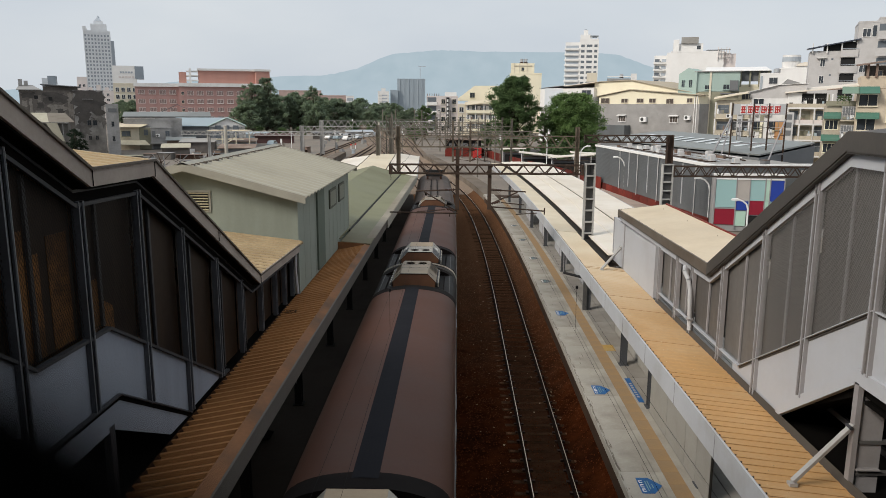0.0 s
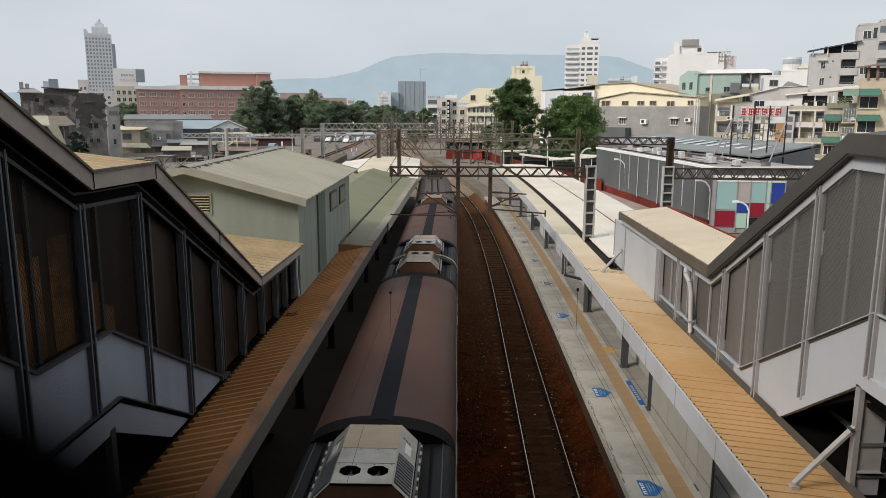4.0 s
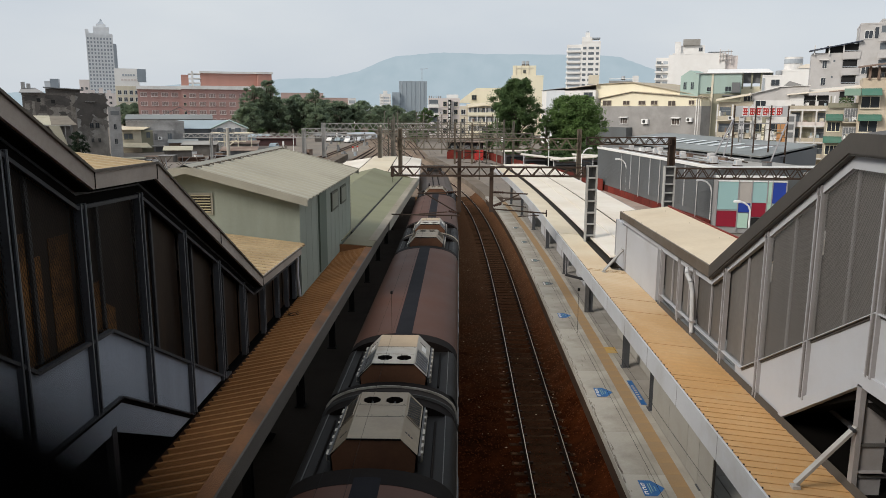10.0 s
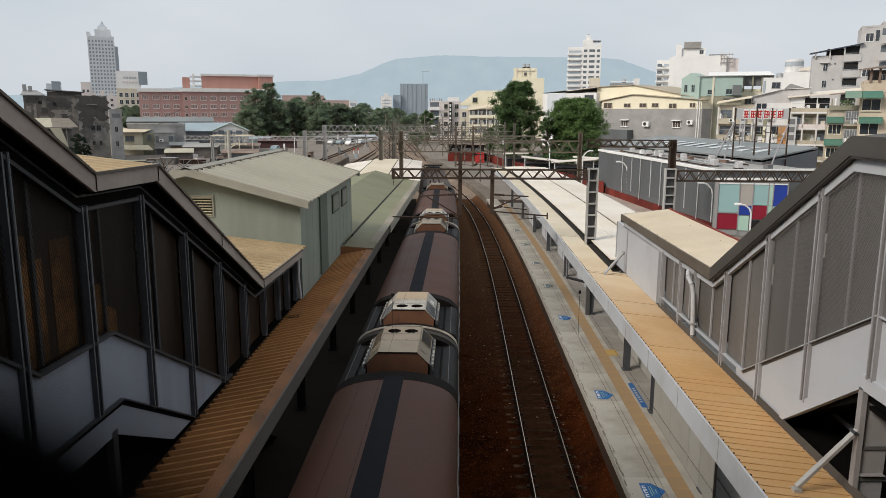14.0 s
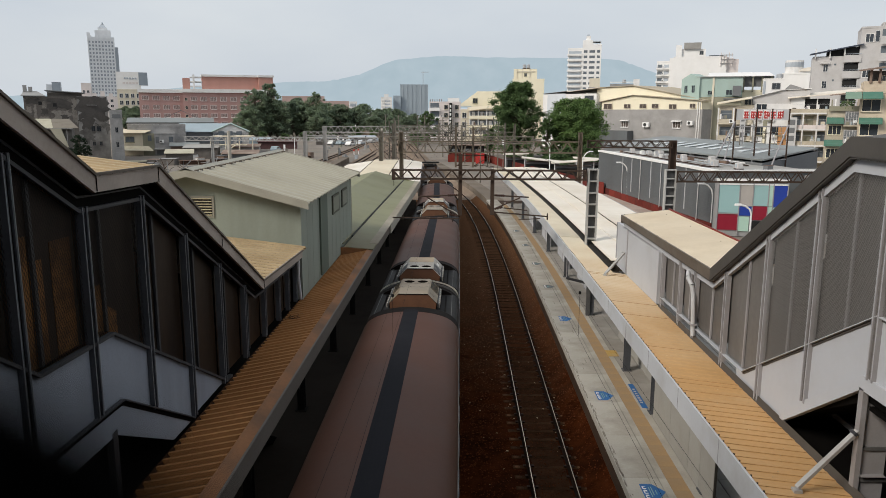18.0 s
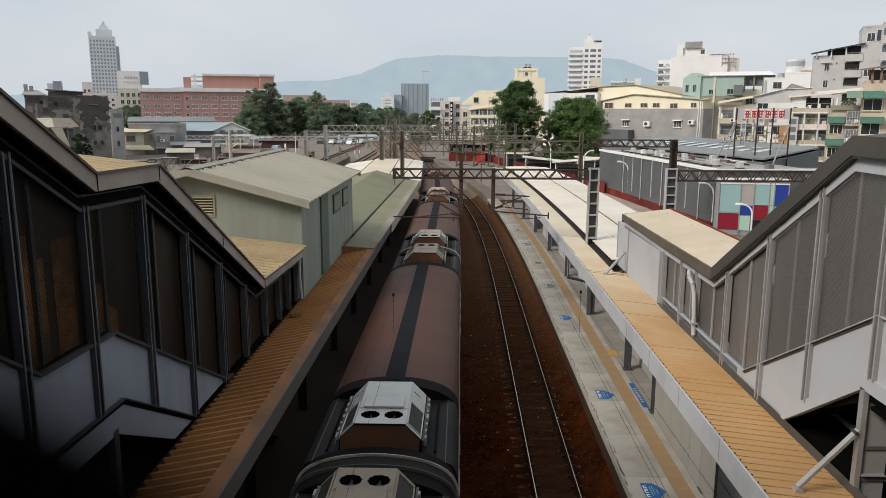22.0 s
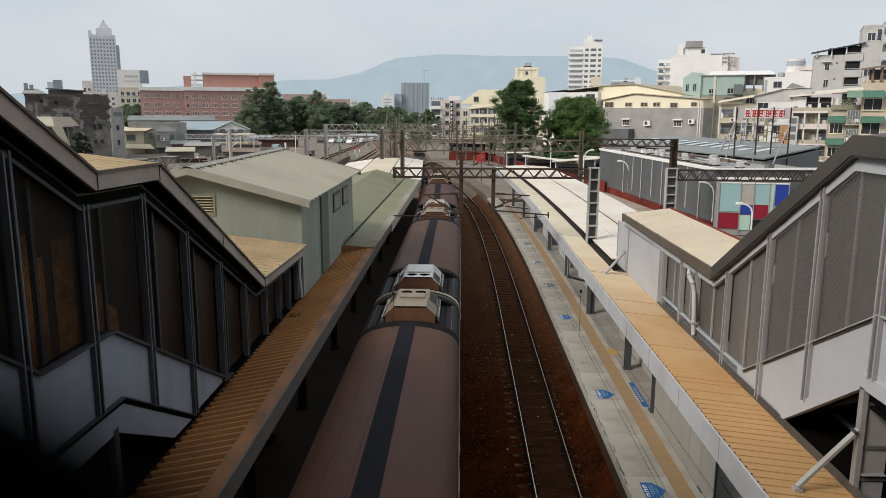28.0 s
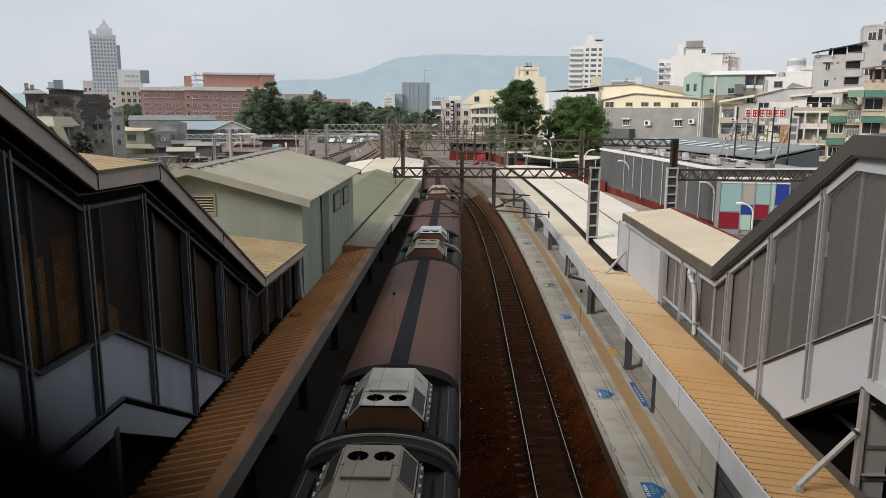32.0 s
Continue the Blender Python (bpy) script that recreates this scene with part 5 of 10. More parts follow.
def hut_roof(x_eave):
    rings = []
    for k, y in enumerate(steps(HY0 - 0.42, HY1 + 0.42, 0.135)):
        h = (0, 0, 0.042, 0.042)[k % 4]
        rings.append([(x_eave, y, EZ + h), (RX, y, RZ + h), (RX, y, RZ + h - 0.03), (x_eave, y, EZ + h - 0.03)])
    return Shape().loft(rings)


part("roof_slope", hut_roof(OX), "hut_roof", hut, "grey-green ribbed roof sheet")
part("roof_slope", hut_roof(2 * RX - OX), "hut_roof", hut)
for x in (OX, 2 * RX - OX):
    for y in (HY0 - 0.44, HY1 + 0.40):
        part("verge_board", Shape().loft([[(x, yy, EZ - 0.17), (RX, yy, RZ - 0.19), (RX, yy, RZ + 0.05), (x, yy, EZ + 0.06)] for yy in (y, y + 0.04)]), "hut_trim", hut, "grey-green verge board")
rc = Shape()
rc.loft([[(RX - 0.22, y, RZ - 0.03), (RX, y, RZ + 0.06), (RX + 0.22, y, RZ - 0.03), (RX, y, RZ - 0.0)] for y in steps(HY0 - 0.44, HY1 + 0.44, 1.0)])
part("ridge_cap", rc, "hut_trim", hut, "folded ridge cap")
for y in steps(HY0 - 0.3, HY1 + 0.3, 0.36):
    part("ridge_filler", Shape().box(RX - 0.28, RX - 0.2, y, y + 0.15, RZ - 0.08, RZ + 0.0), "fascia_dirty", hut)
    part("ridge_filler", Shape().box(RX + 0.2, RX + 0.28, y, y + 0.15, RZ - 0.08, RZ + 0.0), "fascia_dirty", hut)
vent = part("louvre_vent", Shape().box(-7.93, -7.18, HY0 - 0.03, HY0, 6.60, 7.24), "hut_trim", hut, "cream louvred vent")
part("vent_recess", Shape().box(-7.87, -7.24, HY0 - 0.036, HY0 - 0.03, 6.66, 7.18), "joint", vent)
for i in range(7):
    z = 6.68 + i * 0.08
    part("slat", Shape().beam((-7.87, HY0 - 0.045, z), (-7.24, HY0 - 0.045, z), 0.034, 0.014, up=(0, -0.6, 0.8)), "louvre", vent)
for y, w_ in ((26.6, 1.45), (28.75, 1.3)):
    w = part("window", Shape().box(HX1, HX1 + 0.05, y, y + w_, 5.97, 6.66), "olive_trim", hut, "dark-framed side window")
    part("pane", Shape().box(HX1 + 0.03, HX1 + 0.054, y + 0.16, y + w_ - 0.16, 6.05, 6.58), "shutter_sage", w, "sage green shut pane")

# ---- footbridge in which the camera stands ----
br = thing("footbridge", "covered footbridge over the tracks", "bridge")
part("deck", Shape().box(-13, 13, -4.6, -0.12, 7.55, 7.9), "concrete", br)
# Unseen walls close the bridge so that less light reaches the near ground.
for y0, y1 in ((-0.20, -0.12), (-4.6, -4.5)):
    part("parapet", Shape().box(-13, 13, y0, y1, 7.9, 9.2), "wall_white", br)
    part("head_panel", Shape().box(-13, 13, y0, y1, 10.3, 11.3), "wall_white", br)
    for x in range(-12, 13, 2):
        part("bridge_post", Shape().box(x - 0.08, x + 0.08, y0 - 0.02, y1, 9.2, 10.3), "frame_grey", br)
    for x in range(-12, 12, 2):
        part("bridge_window", Shape().box(x + 0.08, x + 1.92, y0 + 0.02, y1 - 0.02, 9.2, 10.3), "pane_dull", br)
# Unseen roof, drawn out forward to shade what lies below.
part("bridge_roof", Shape().box(-13.5, 13.5, -5.2, 1.5, 11.3, 11.5), "brown_fascia", br)
# Unseen block, added and raised to keep sky and sun off the near ground.
solo("wall_south", Shape().box(-60, 30, -26, -9.0, 5.6, 21.0).box(-60, -10.9, -26, -9.0, -0.42, 5.6).box(10.7, 30, -26, -9.0, -0.42, 5.6), "concrete", "unseen plain block behind the bridge, added to shade the near platforms", kind="structure")
part("pier", Shape().box(4.6, 5.4, -3, -1.5, -0.4, 7.55), "concrete", br)
part("pier", Shape().box(-5.0, -4.2, -3, -1.5, -0.4, 7.55), "concrete", br)

# window edge right in front of the lens
eye = Vector((0, 0, 9.65))
fw = Vector((-0.0222, 0.9831, -0.1817)).normalized()
rt = Vector((0.99974, 0.0225, 0.0)).normalized()
upv = rt.cross(fw)
d0 = 0.022


def near(a, b, d=d0):
    return eye + (fw + rt * a + upv * b) * d


edge = Shape()
corner = [(-0.75, -0.100), (-0.60, -0.170), (-0.45, -0.254), (-0.335, -0.343), (-0.23, -0.48), (-0.75, -0.48)]
edge.loft([[near(a, b) for a, b in corner], [near(a, b, d0 + 0.004) for a, b in corner]])
gk = thing("window_gasket", "black rubber gasket of the bridge window", "gasket")
part("gasket_body", edge, "rubber", gk)
lip = Shape()
lip.loft([[near(a - 0.012, b - 0.012, d0 + k), near(a, b, d0 + k)] + [near(c - 0.012, d - 0.012, d0 + k), near(c, d, d0 + k)][::-1] for k in (0.004, 0.0048) for (a, b), (c, d) in (((-0.74, -0.145), (-0.30, -0.47)),)])
part("gasket_lip", lip, "rubber", gk)

# ---- train ----
CAR = 19.858                  # coupling to coupling
DECK = 3.62                   # sunken deck that carries the roof units


def roof_z(x):
    c = max(-1, min(1, x / 1.40))
    return 3.12 + 0.83 * (math.sqrt(max(0, 1 - c * c)) ** 0.62)


ROOF_LINE = [(x, roof_z(x)) for x in [-1.40 * math.cos(math.pi * i / 24) for i in range(25)]]


def roof_piece(y0, y1, lift=0.0, top=9.0, pitch=1.6):
    """A length of the arched roof, cut flat at the height top."""
    ring = [(x * (1 + lift * 0.3), min(z + lift, top)) for x, z in ROOF_LINE]
    return Shape().loft([[(x, y, z) for x, z in ring] + [(1.3, y, 3.0), (-1.3, y, 3.0)] for y in steps(y0, y1, pitch)])


def ac_unit(car, y_end, sgn, skin, inner, style, label):
    """Roof air conditioner; y_end is the car's end, sgn points to the car's middle."""
    y = lambda d: y_end + sgn * d
    d0, d1, zt, zf, tx, bx = 0.62, 2.70, 4.22, 3.93, 0.452, 0.735
    split = 1.16
    s = Shape()
    # top plate with two real openings
    fy, fr, n = d0 + 0.40, 0.172, (8 if style == "louvre" else 20)
    s.face([(-tx, y(d0), zt), (tx, y(d0), zt), (tx, y(fy - 0.21), zt), (-tx, y(fy - 0.21), zt)])
    s.face([(-tx, y(fy + 0.21), zt), (tx, y(fy + 0.21), zt), (tx, y(d0 + split), zt), (-tx, y(d0 + split), zt)])
    s.face([(-tx, y(d0 + split), zt), (tx, y(d0 + split), zt), (tx, y(d1), zt), (-tx, y(d1), zt)], 3)
    for cx in (-0.213, 0.213):
        x0, x1 = (-tx, 0.0) if cx < 0 else (0.0, tx)
        hole, rim = [], []
        for k in range(n):
            a = 2 * math.pi * (k + 0.5) / n
            r = fr * (1.0 if n == 8 else (1.03 if k % 2 else 0.96))
            u, v = math.cos(a), math.sin(a)
            hole.append((cx + r * u, y(fy + r * v)))
            q = max(abs(u), abs(v))
            ru, rv = u / q, v / q
            rim.append((cx + ((x1 - cx) if ru > 0 else (cx - x0)) * ru, y(fy + 0.21 * rv)))
        for k in range(n):
            j = (k + 1) % n
            s.face([(*hole[k], zt), (*hole[j], zt), (*rim[j], zt), (*rim[k], zt)])
            s.face([(*hole[k], zt), (*hole[j], zt), (*hole[j], zt - 0.16), (*hole[k], zt - 0.16)], 2)
            if abs(rim[k][0] - rim[j][0]) > 1e-6 and abs(rim[k][1] - rim[j][1]) > 1e-6:
                cxn = x1 if max(rim[k][0], rim[j][0]) > cx else x0
                cyn = y(fy + (0.21 if sgn * (rim[k][1] + rim[j][1]) / 2 > sgn * y(fy) else -0.21))
                s.face([(*rim[k], zt), (*rim[j], zt), (cxn, cyn, zt)])
        s.face([(*p, zt - 0.16) for p in hole], 2)
    for sd in (-1, 1):
        s.face([(sd * tx, y(d0), zt), (sd * tx, y(d1), zt), (sd * bx, y(d1), zf), (sd * bx, y(d0), zf)])
        s.face([(sd * bx, y(d0), zf), (sd * bx, y(d1), zf), (sd * bx, y(d1), DECK), (sd * bx, y(d0), DECK)], 2)
    unit = part("ac_unit", s, [skin, "ac_brown", "train_dark", inner], car, label)
    for d, out in ((d0, -0.05), (d1, 0.06)):
        pts = [(-tx, y(d), zt - 0.008), (tx, y(d), zt - 0.008), (bx - 0.02, y(d + out * 0.6), zf), (bx - 0.05, y(d + out), DECK), (-bx + 0.05, y(d + out), DECK), (-bx + 0.02, y(d + out * 0.6), zf)]
        part("end_panel", Shape().face(pts), "ac_brown", unit, "rust-brown sloping end panel")
        part("drip_edge", Shape().box(-tx - 0.01, tx + 0.01, *sorted((y(d), y(d + (-0.02 if d == d0 else 0.02)))), zt - 0.022, zt + 0.004), "train_dark", unit)
    for k in range(2):
        cx = (-0.213, 0.213)[k]
        fan = part("fan", Shape().rod((cx, y(fy), zt - 0.15), (cx, y(fy), zt - 0.08), 0.05, n=10).beam((cx - 0.16, y(fy), zt - 0.09), (cx + 0.16, y(fy), zt - 0.09), 0.03, 0.008).beam((cx, y(fy) - 0.16, zt - 0.09), (cx, y(fy) + 0.16, zt - 0.09), 0.03, 0.008), "grille", unit, "dark fan inside its round opening")
    seams = (0.64, split) if style == "louvre" else (0.70,)
    for d in seams:
        part("cover_seam", Shape().box(-tx, tx, *sorted((y(d0 + d), y(d0 + d + 0.010))), zt, zt + 0.003), "grille", unit)
        for x in (-0.41, -0.14, 0.14, 0.41):
            part("rivet", Shape().rod((x, y(d0 + d - 0.04), zt), (x, y(d0 + d - 0.04), zt + 0.006), 0.011, n=6), "grille", unit)
    if style != "louvre":
        part("cover_plate", Shape().box(-0.375, 0.375, *sorted((y(d0 + 0.68), y(d0 + 1.17))), zt + 0.012, zt + 0.05, c=0.006), skin, unit, "raised rectangular cover plate")

    for side in (-1, 1):
        def on(u, v, lift=0.006):
            # point on the sloping flank: u along from the coupling, v up
            k = lift * 0.707
            return (side * (bx + (tx - bx) * v + k), y(d0 + (d1 - d0) * u), zf + (zt - zf) * v + k)

        def patch(u0, u1, v0, v1, lift=0.006):
            sh = Shape()
            lo = [on(u0, v0, 0.0), on(u1, v0, 0.0), on(u1, v1, 0.0), on(u0, v1, 0.0)]
            hi = [on(u0, v0, lift), on(u1, v0, lift), on(u1, v1, lift), on(u0, v1, lift)]
            return sh.loft([lo, hi])
        louv = style == "louvre" and sgn > 0
        g_ = part("side_grille", patch(0.05, 0.52, 0.06, 0.90, 0.005), "grille" if louv else "mesh_grey", unit, "dark side grille")
        if louv:
            for k in range(10):
                u = 0.07 + 0.044 * k
                part("louvre_slat", Shape().beam(on(u, 0.08, 0.014), on(u, 0.88, 0.014), 0.030, 0.012), "slat_grey", g_)
        else:
            fr_ = Shape()
            for a_, b_ in (((0.05, 0.06), (0.52, 0.06)), ((0.52, 0.06), (0.52, 0.90)), ((0.52, 0.90), (0.05, 0.90)), ((0.05, 0.90), (0.05, 0.06))):
                fr_.beam(on(*a_, 0.01), on(*b_, 0.01), 0.022, 0.012)
            part("grille_frame", fr_, skin, g_)
            if style == "louvre":
                for k in range(9):
                    u = 0.07 + 0.05 * k
                    part("grille_bar", Shape().beam(on(u, 0.08, 0.009), on(min(0.51, u + 0.14), 0.88, 0.009), 0.008), skin, g_)
        if style == "louvre" and sgn > 0:
            part("data_plate", patch(0.60, 0.76, 0.30, 0.62, 0.008), "plate_white", unit, "white data plate")
        for k in range(3):
            part("lifting_slot", patch(0.80, 0.815, 0.38 + 0.16 * k, 0.48 + 0.16 * k, 0.007), "grille", unit)
        rail = part("base_rail", Shape().beam((side * (bx + 0.035), y(d0), zf - 0.07), (side * (bx + 0.035), y(d1 - 0.02), zf - 0.07), 0.04, 0.10), "column_grey", unit, "scuffed steel mounting rail")
        rb = random.Random(7 + side)
        for k in range(7):
            d = d0 + 0.12 + 0.29 * k
            part("clamp", Shape().box(*sorted((side * (bx + 0.045), side * (bx + 0.085))), *sorted((y(d), y(d + rb.uniform(0.08, 0.2)))), zf - 0.13 - rb.random() * 0.06, zf - 0.02), "ac_silver", rail, "worn bright clamp")
        part("deck_pipe", Shape().rod((side * 0.98, y(d0 + 0.1), DECK + 0.03), (side * 0.98, y(d1 + 0.3), DECK + 0.03), 0.022, n=6), "train_dark", unit)
    return unit


def bogie(car, yc):
    b = part("bogie", Shape().box(-0.85, -0.7, yc - 1.5, yc + 1.5, 0.45, 0.75).box(0.7, 0.85, yc - 1.5, yc + 1.5, 0.45, 0.75).box(-0.7, 0.7, yc - 0.3, yc + 0.3, 0.5, 0.8), "rust", car, "grimy steel bogie frame")
    for dy in (-1.05, 1.05):
        for x in (-0.566, 0.566):
            part("wheel", Shape().rod((x - 0.06, yc + dy, 0.43), (x + 0.06, yc + dy, 0.43), 0.43, n=20).rod((x - 0.09, yc + dy, 0.43), (x + 0.09, yc + dy, 0.43), 0.1, n=10), "rust", b)


def passenger_car(rear, ahead):
    """A coach along y; rear and ahead give casing, inner casing and style of its two roof units."""
    car = thing("passenger_car", "brown-roofed passenger coach with grey roof units at both ends", "train car", group="coaches of the train")
    e = CAR / 2 - 0.20
    part("body", Shape().loft([[(x, y, z) for x, z in ((-1.40, 0.95), (-1.42, 3.05), (1.42, 3.05), (1.40, 0.95))] for y in (-e, e)]), "train_side", car, "dull coach side")
    full, notch, collar = 3.72, 3.22, 0.36
    part("roof", roof_piece(-e + full, e - full), "train_roof", car, "faded brown painted roof", smooth=True)
    for sg in (-1, 1):
        at = lambda d: sg * (e - d)
        part("roof_band", roof_piece(*sorted((at(full), at(notch))), 0.004), "train_dark", car, "soot-dark band at the end of the arched roof", smooth=True)
        part("roof_deck", roof_piece(*sorted((at(notch), at(collar))), 0.0, DECK), "deck_dark", car, "sunken sooty deck under the roof unit", smooth=True)
        part("roof_collar", roof_piece(*sorted((at(collar), at(0.0))), -0.045), "train_dark", car, "sooty arched roof end", smooth=True)
        ring = [(x * 1.008, z + 0.012) for x, z in ROOF_LINE]
        inn = [(x * 0.985, z - 0.05) for x, z in ROOF_LINE]
        rib = Shape().loft([[(x, at(0.018 * k), z) for x, z in ring] + [(x, at(0.018 * k), z) for x, z in inn[::-1]] for k in (-1, 0)])
        part("end_rib", rib, "rib_white" if sg < 0 else "column_grey", car, "thin pale arched end rib" if sg < 0 else "grey arched end rib", smooth=True)
        part("gangway_bellows", Shape().box(-0.75, 0.75, *sorted((at(0), at(-0.19))), 0.95, 3.45, c=0.03), "black", car, "black gangway bellows")
        part("gangway_hood", roof_piece(*sorted((at(-0.019), at(-0.195))), -0.03 if sg > 0 else -0.034), "hood_dark", car, "dark arched hood over the gangway", smooth=True)
        for x in (-1.17, 1.17):
            part("deck_seam", Shape().box(x - 0.008, x + 0.008, *sorted((at(notch), at(collar))), DECK, DECK + 0.012), "column_grey", car, "worn bright deck seam")
    wk = Shape()
    wk.loft([[(x, y, roof_z(x) + h) for x, h in ((-0.215, 0.005), (-0.1, 0.012), (0, 0.013), (0.1, 0.012), (0.215, 0.005))] for y in (-e + full - 0.2, e - full + 0.2)], closed=False)
    part("roof_walkway", wk, "walkway", car, "black anti-slip roof walkway")
    for x in (-1.40, 1.40):
        part("rain_gutter", Shape().box(x - 0.018, x + 0.018, -e, e, 3.08, 3.13), "gutter_worn", car, "dull grey rain gutter")
    part("underframe", Shape().box(-1.2, 1.2, -e + 0.3, e - 0.3, 0.75, 0.96), "rust", car)
    ac_unit(car, -e, 1, *rear)
    ac_unit(car, e, -1, *ahead)
    bogie(car, -6.9)
    bogie(car, 6.9)
    for yy in steps(-e + 1.5, e - 1.5, 1.6):
        for x in (-1.425, 1.425):
            part("side_window", Shape().box(x - 0.008, x + 0.008, yy - 0.5, yy + 0.5, 1.85, 2.65), "pane", car)
    return car


LOCO_LEN = 20.0


def locomotive():
    loco = thing("locomotive", "grey-brown electric locomotive with a folded dark pantograph", "locomotive")
    e = LOCO_LEN / 2 - 0.3
    ring = [(-1.4, 0.95), (-1.42, 3.1), (-1.18, 3.48), (-0.75, 3.70), (0.75, 3.70), (1.18, 3.48), (1.42, 3.1), (1.4, 0.95)]
    part("body", Shape().loft([[(x, y, z) for x, z in ring] for y in (-e, e)]), "loco_roof", loco, "grey-brown locomotive body")
    for x in (-0.23, 0.23):
        part("roof_rail", Shape().box(x - 0.04, x + 0.04, -e + 0.4, e - 5.2, 3.70, 3.76), "train_dark", loco, "dark rail along the roof")
    part("cable_duct", Shape().box(-0.62, -0.50, -e + 3.4, -e + 4.4, 3.70, 3.85), "train_dark", loco)
    pan = part("pantograph", Shape().box(-0.7, 0.7, e - 4.4, e - 4.25, 3.95, 4.12).box(-0.7, 0.7, e - 2.45, e - 2.3, 3.95, 4.12).box(-0.92, 0.92, e - 3.7, e - 3.15, 4.24, 4.40), "black", loco, "folded black pantograph")
    fr = Shape()
    for x in (-0.5, 0.5):
        fr.beam((x, e - 4.4, 3.98), (x * 0.6, e - 2.3, 4.12), 0.06).beam((x, e - 2.3, 3.98), (x * 0.6, e - 4.2, 4.12), 0.06)
    part("pantograph_arm", fr, "black", pan)
    for x in (-0.55, 0.55):
        for yy in (e - 4.35, e - 2.35):
            part("insulator", Shape().rod((x, yy, 3.68), (x, yy, 3.96), 0.09, n=10), "porcelain", pan)
    part("breaker_box", Shape().box(-0.62, 0.62, e - 1.9, e - 0.7, 3.68, 4.02, c=0.06), "train_dark", loco)
    bogie(loco, -4.6)
    bogie(loco, 4.6)
    return loco


FAN = "roof air conditioner with two round fan openings"
SILVER = ("ac_silver", "ac_tan", "louvre", "silver and tan louvred " + FAN)
BEIGE = ("ac_beige", "ac_beige", "louvre", "dusty beige " + FAN)
WHITE = ("ac_white", "ac_white", "plate", "pale grey " + FAN + " and a raised plate")
DUN = ("ac_beige", "ac_beige", "plate", "dusty beige " + FAN + " and a raised plate")
DULL = ("ac_silver", "ac_silver", "plate", "dull silver " + FAN + " and a raised plate")
COACHES = [passenger_car(DUN, DUN), passenger_car(DULL, DUN), passenger_car(WHITE, BEIGE), passenger_car(SILVER, BEIGE), passenger_car(SILVER, BEIGE)]
LOCO = locomotive()


def on_line(s, half=6.9):
    """Pose of a vehicle with its middle s metres along the line."""
    a, b = s - half, s + half
    xa, xb = XT + bend(a), XT + bend(b)
    return Matrix.Translation(((xa + xb) / 2, s, 0)) @ Matrix.Rotation(math.atan2(xa - xb, b - a), 4, "Z")


def train_at(t):
    """Where the coupling between the third and the fourth coach is at t seconds: the train gathers speed."""
    return 6.894 + 0.46067 * t + 0.029171 * t * t + 1.145e-5 * t ** 3


def motions():
    times = [0.5 * i for i in range(65)]
    for i, car in enumerate(COACHES):
        off = (i - 3 + 0.5) * CAR
        walk(car, [(t, on_line(train_at(t) + off)) for t in times])
    walk(LOCO, [(t, on_line(train_at(t) + 2 * CAR + LOCO_LEN / 2, 4.6)) for t in times])

# ---- overhead line gantries ----
def truss(parent, name, x0, x1, y, z0, z1, depth, bay, material, chord=0.07, web=0.045, label=""):
    """A lattice beam across the line: four chords, zigzag webs on both faces."""
    b = Shape()
    for dy in (-depth / 2, depth / 2):
        for z in (z0, z1):
            b.beam((x0, y + dy, z), (x1, y + dy, z), chord)
    beam = part(name, b, material, parent, label)
    w = Shape()
    n = max(2, round((x1 - x0) / bay))
    for dy in (-depth / 2, depth / 2):
        for i in range(n):
            xa, xb, xm = x0 + (x1 - x0) * i / n, x0 + (x1 - x0) * (i + 1) / n, x0 + (x1 - x0) * (i + 0.5) / n
            w.beam((xa, y + dy, z1), (xm, y + dy, z0), web).beam((xm, y + dy, z0), (xb, y + dy, z1), web)
    for i in range(n + 1):
        xa = x0 + (x1 - x0) * i / n
        w.beam((xa, y - depth / 2, z1), (xa, y + depth / 2, z1), web)
    part("lattice", w, material, beam)
    for x in (x0, x1):
        part("end_frame", Shape().box(x - 0.03, x + 0.03, y - depth / 2, y + depth / 2, z0 - 0.04, z1 + 0.04), material, beam)
    return beam


def ladder_column(parent, x, y, z0, z1, w, material, label=""):
    """Two flanges with a recessed web plate and battens, like a ladder."""
    c = Shape()
    c.box(x - w / 2, x - w / 2 + 0.06, y - 0.16, y + 0.16, z0, z1).box(x + w / 2 - 0.06, x + w / 2, y - 0.16, y + 0.16, z0, z1)
    col = part("column", c, material, parent, label)
    part("web_plate", Shape().box(x - w / 2 + 0.06, x + w / 2 - 0.06, y + 0.02, y + 0.05, z0, z1), "column_grey", col)
    for z in steps(z0 + 0.3, z1 - 0.03, 0.46):
        part("batten", Shape().box(x - w / 2 + 0.06, x + w / 2 - 0.06, y - 0.15, y + 0.02, z - 0.03, z + 0.03), material, col)
    return col


def insulator(parent, p, q):
    s = Shape()
    p, q = Vector(p), Vector(q)
    s.rod(p, q, 0.03, n=8)
    for i in range(5):
        c = p.lerp(q, (i + 0.5) / 5)
        d = (q - p).normalized() * 0.02
        s.rod(c - d, c + d, 0.055, n=10)
    part("insulator", s, "porcelain", parent)


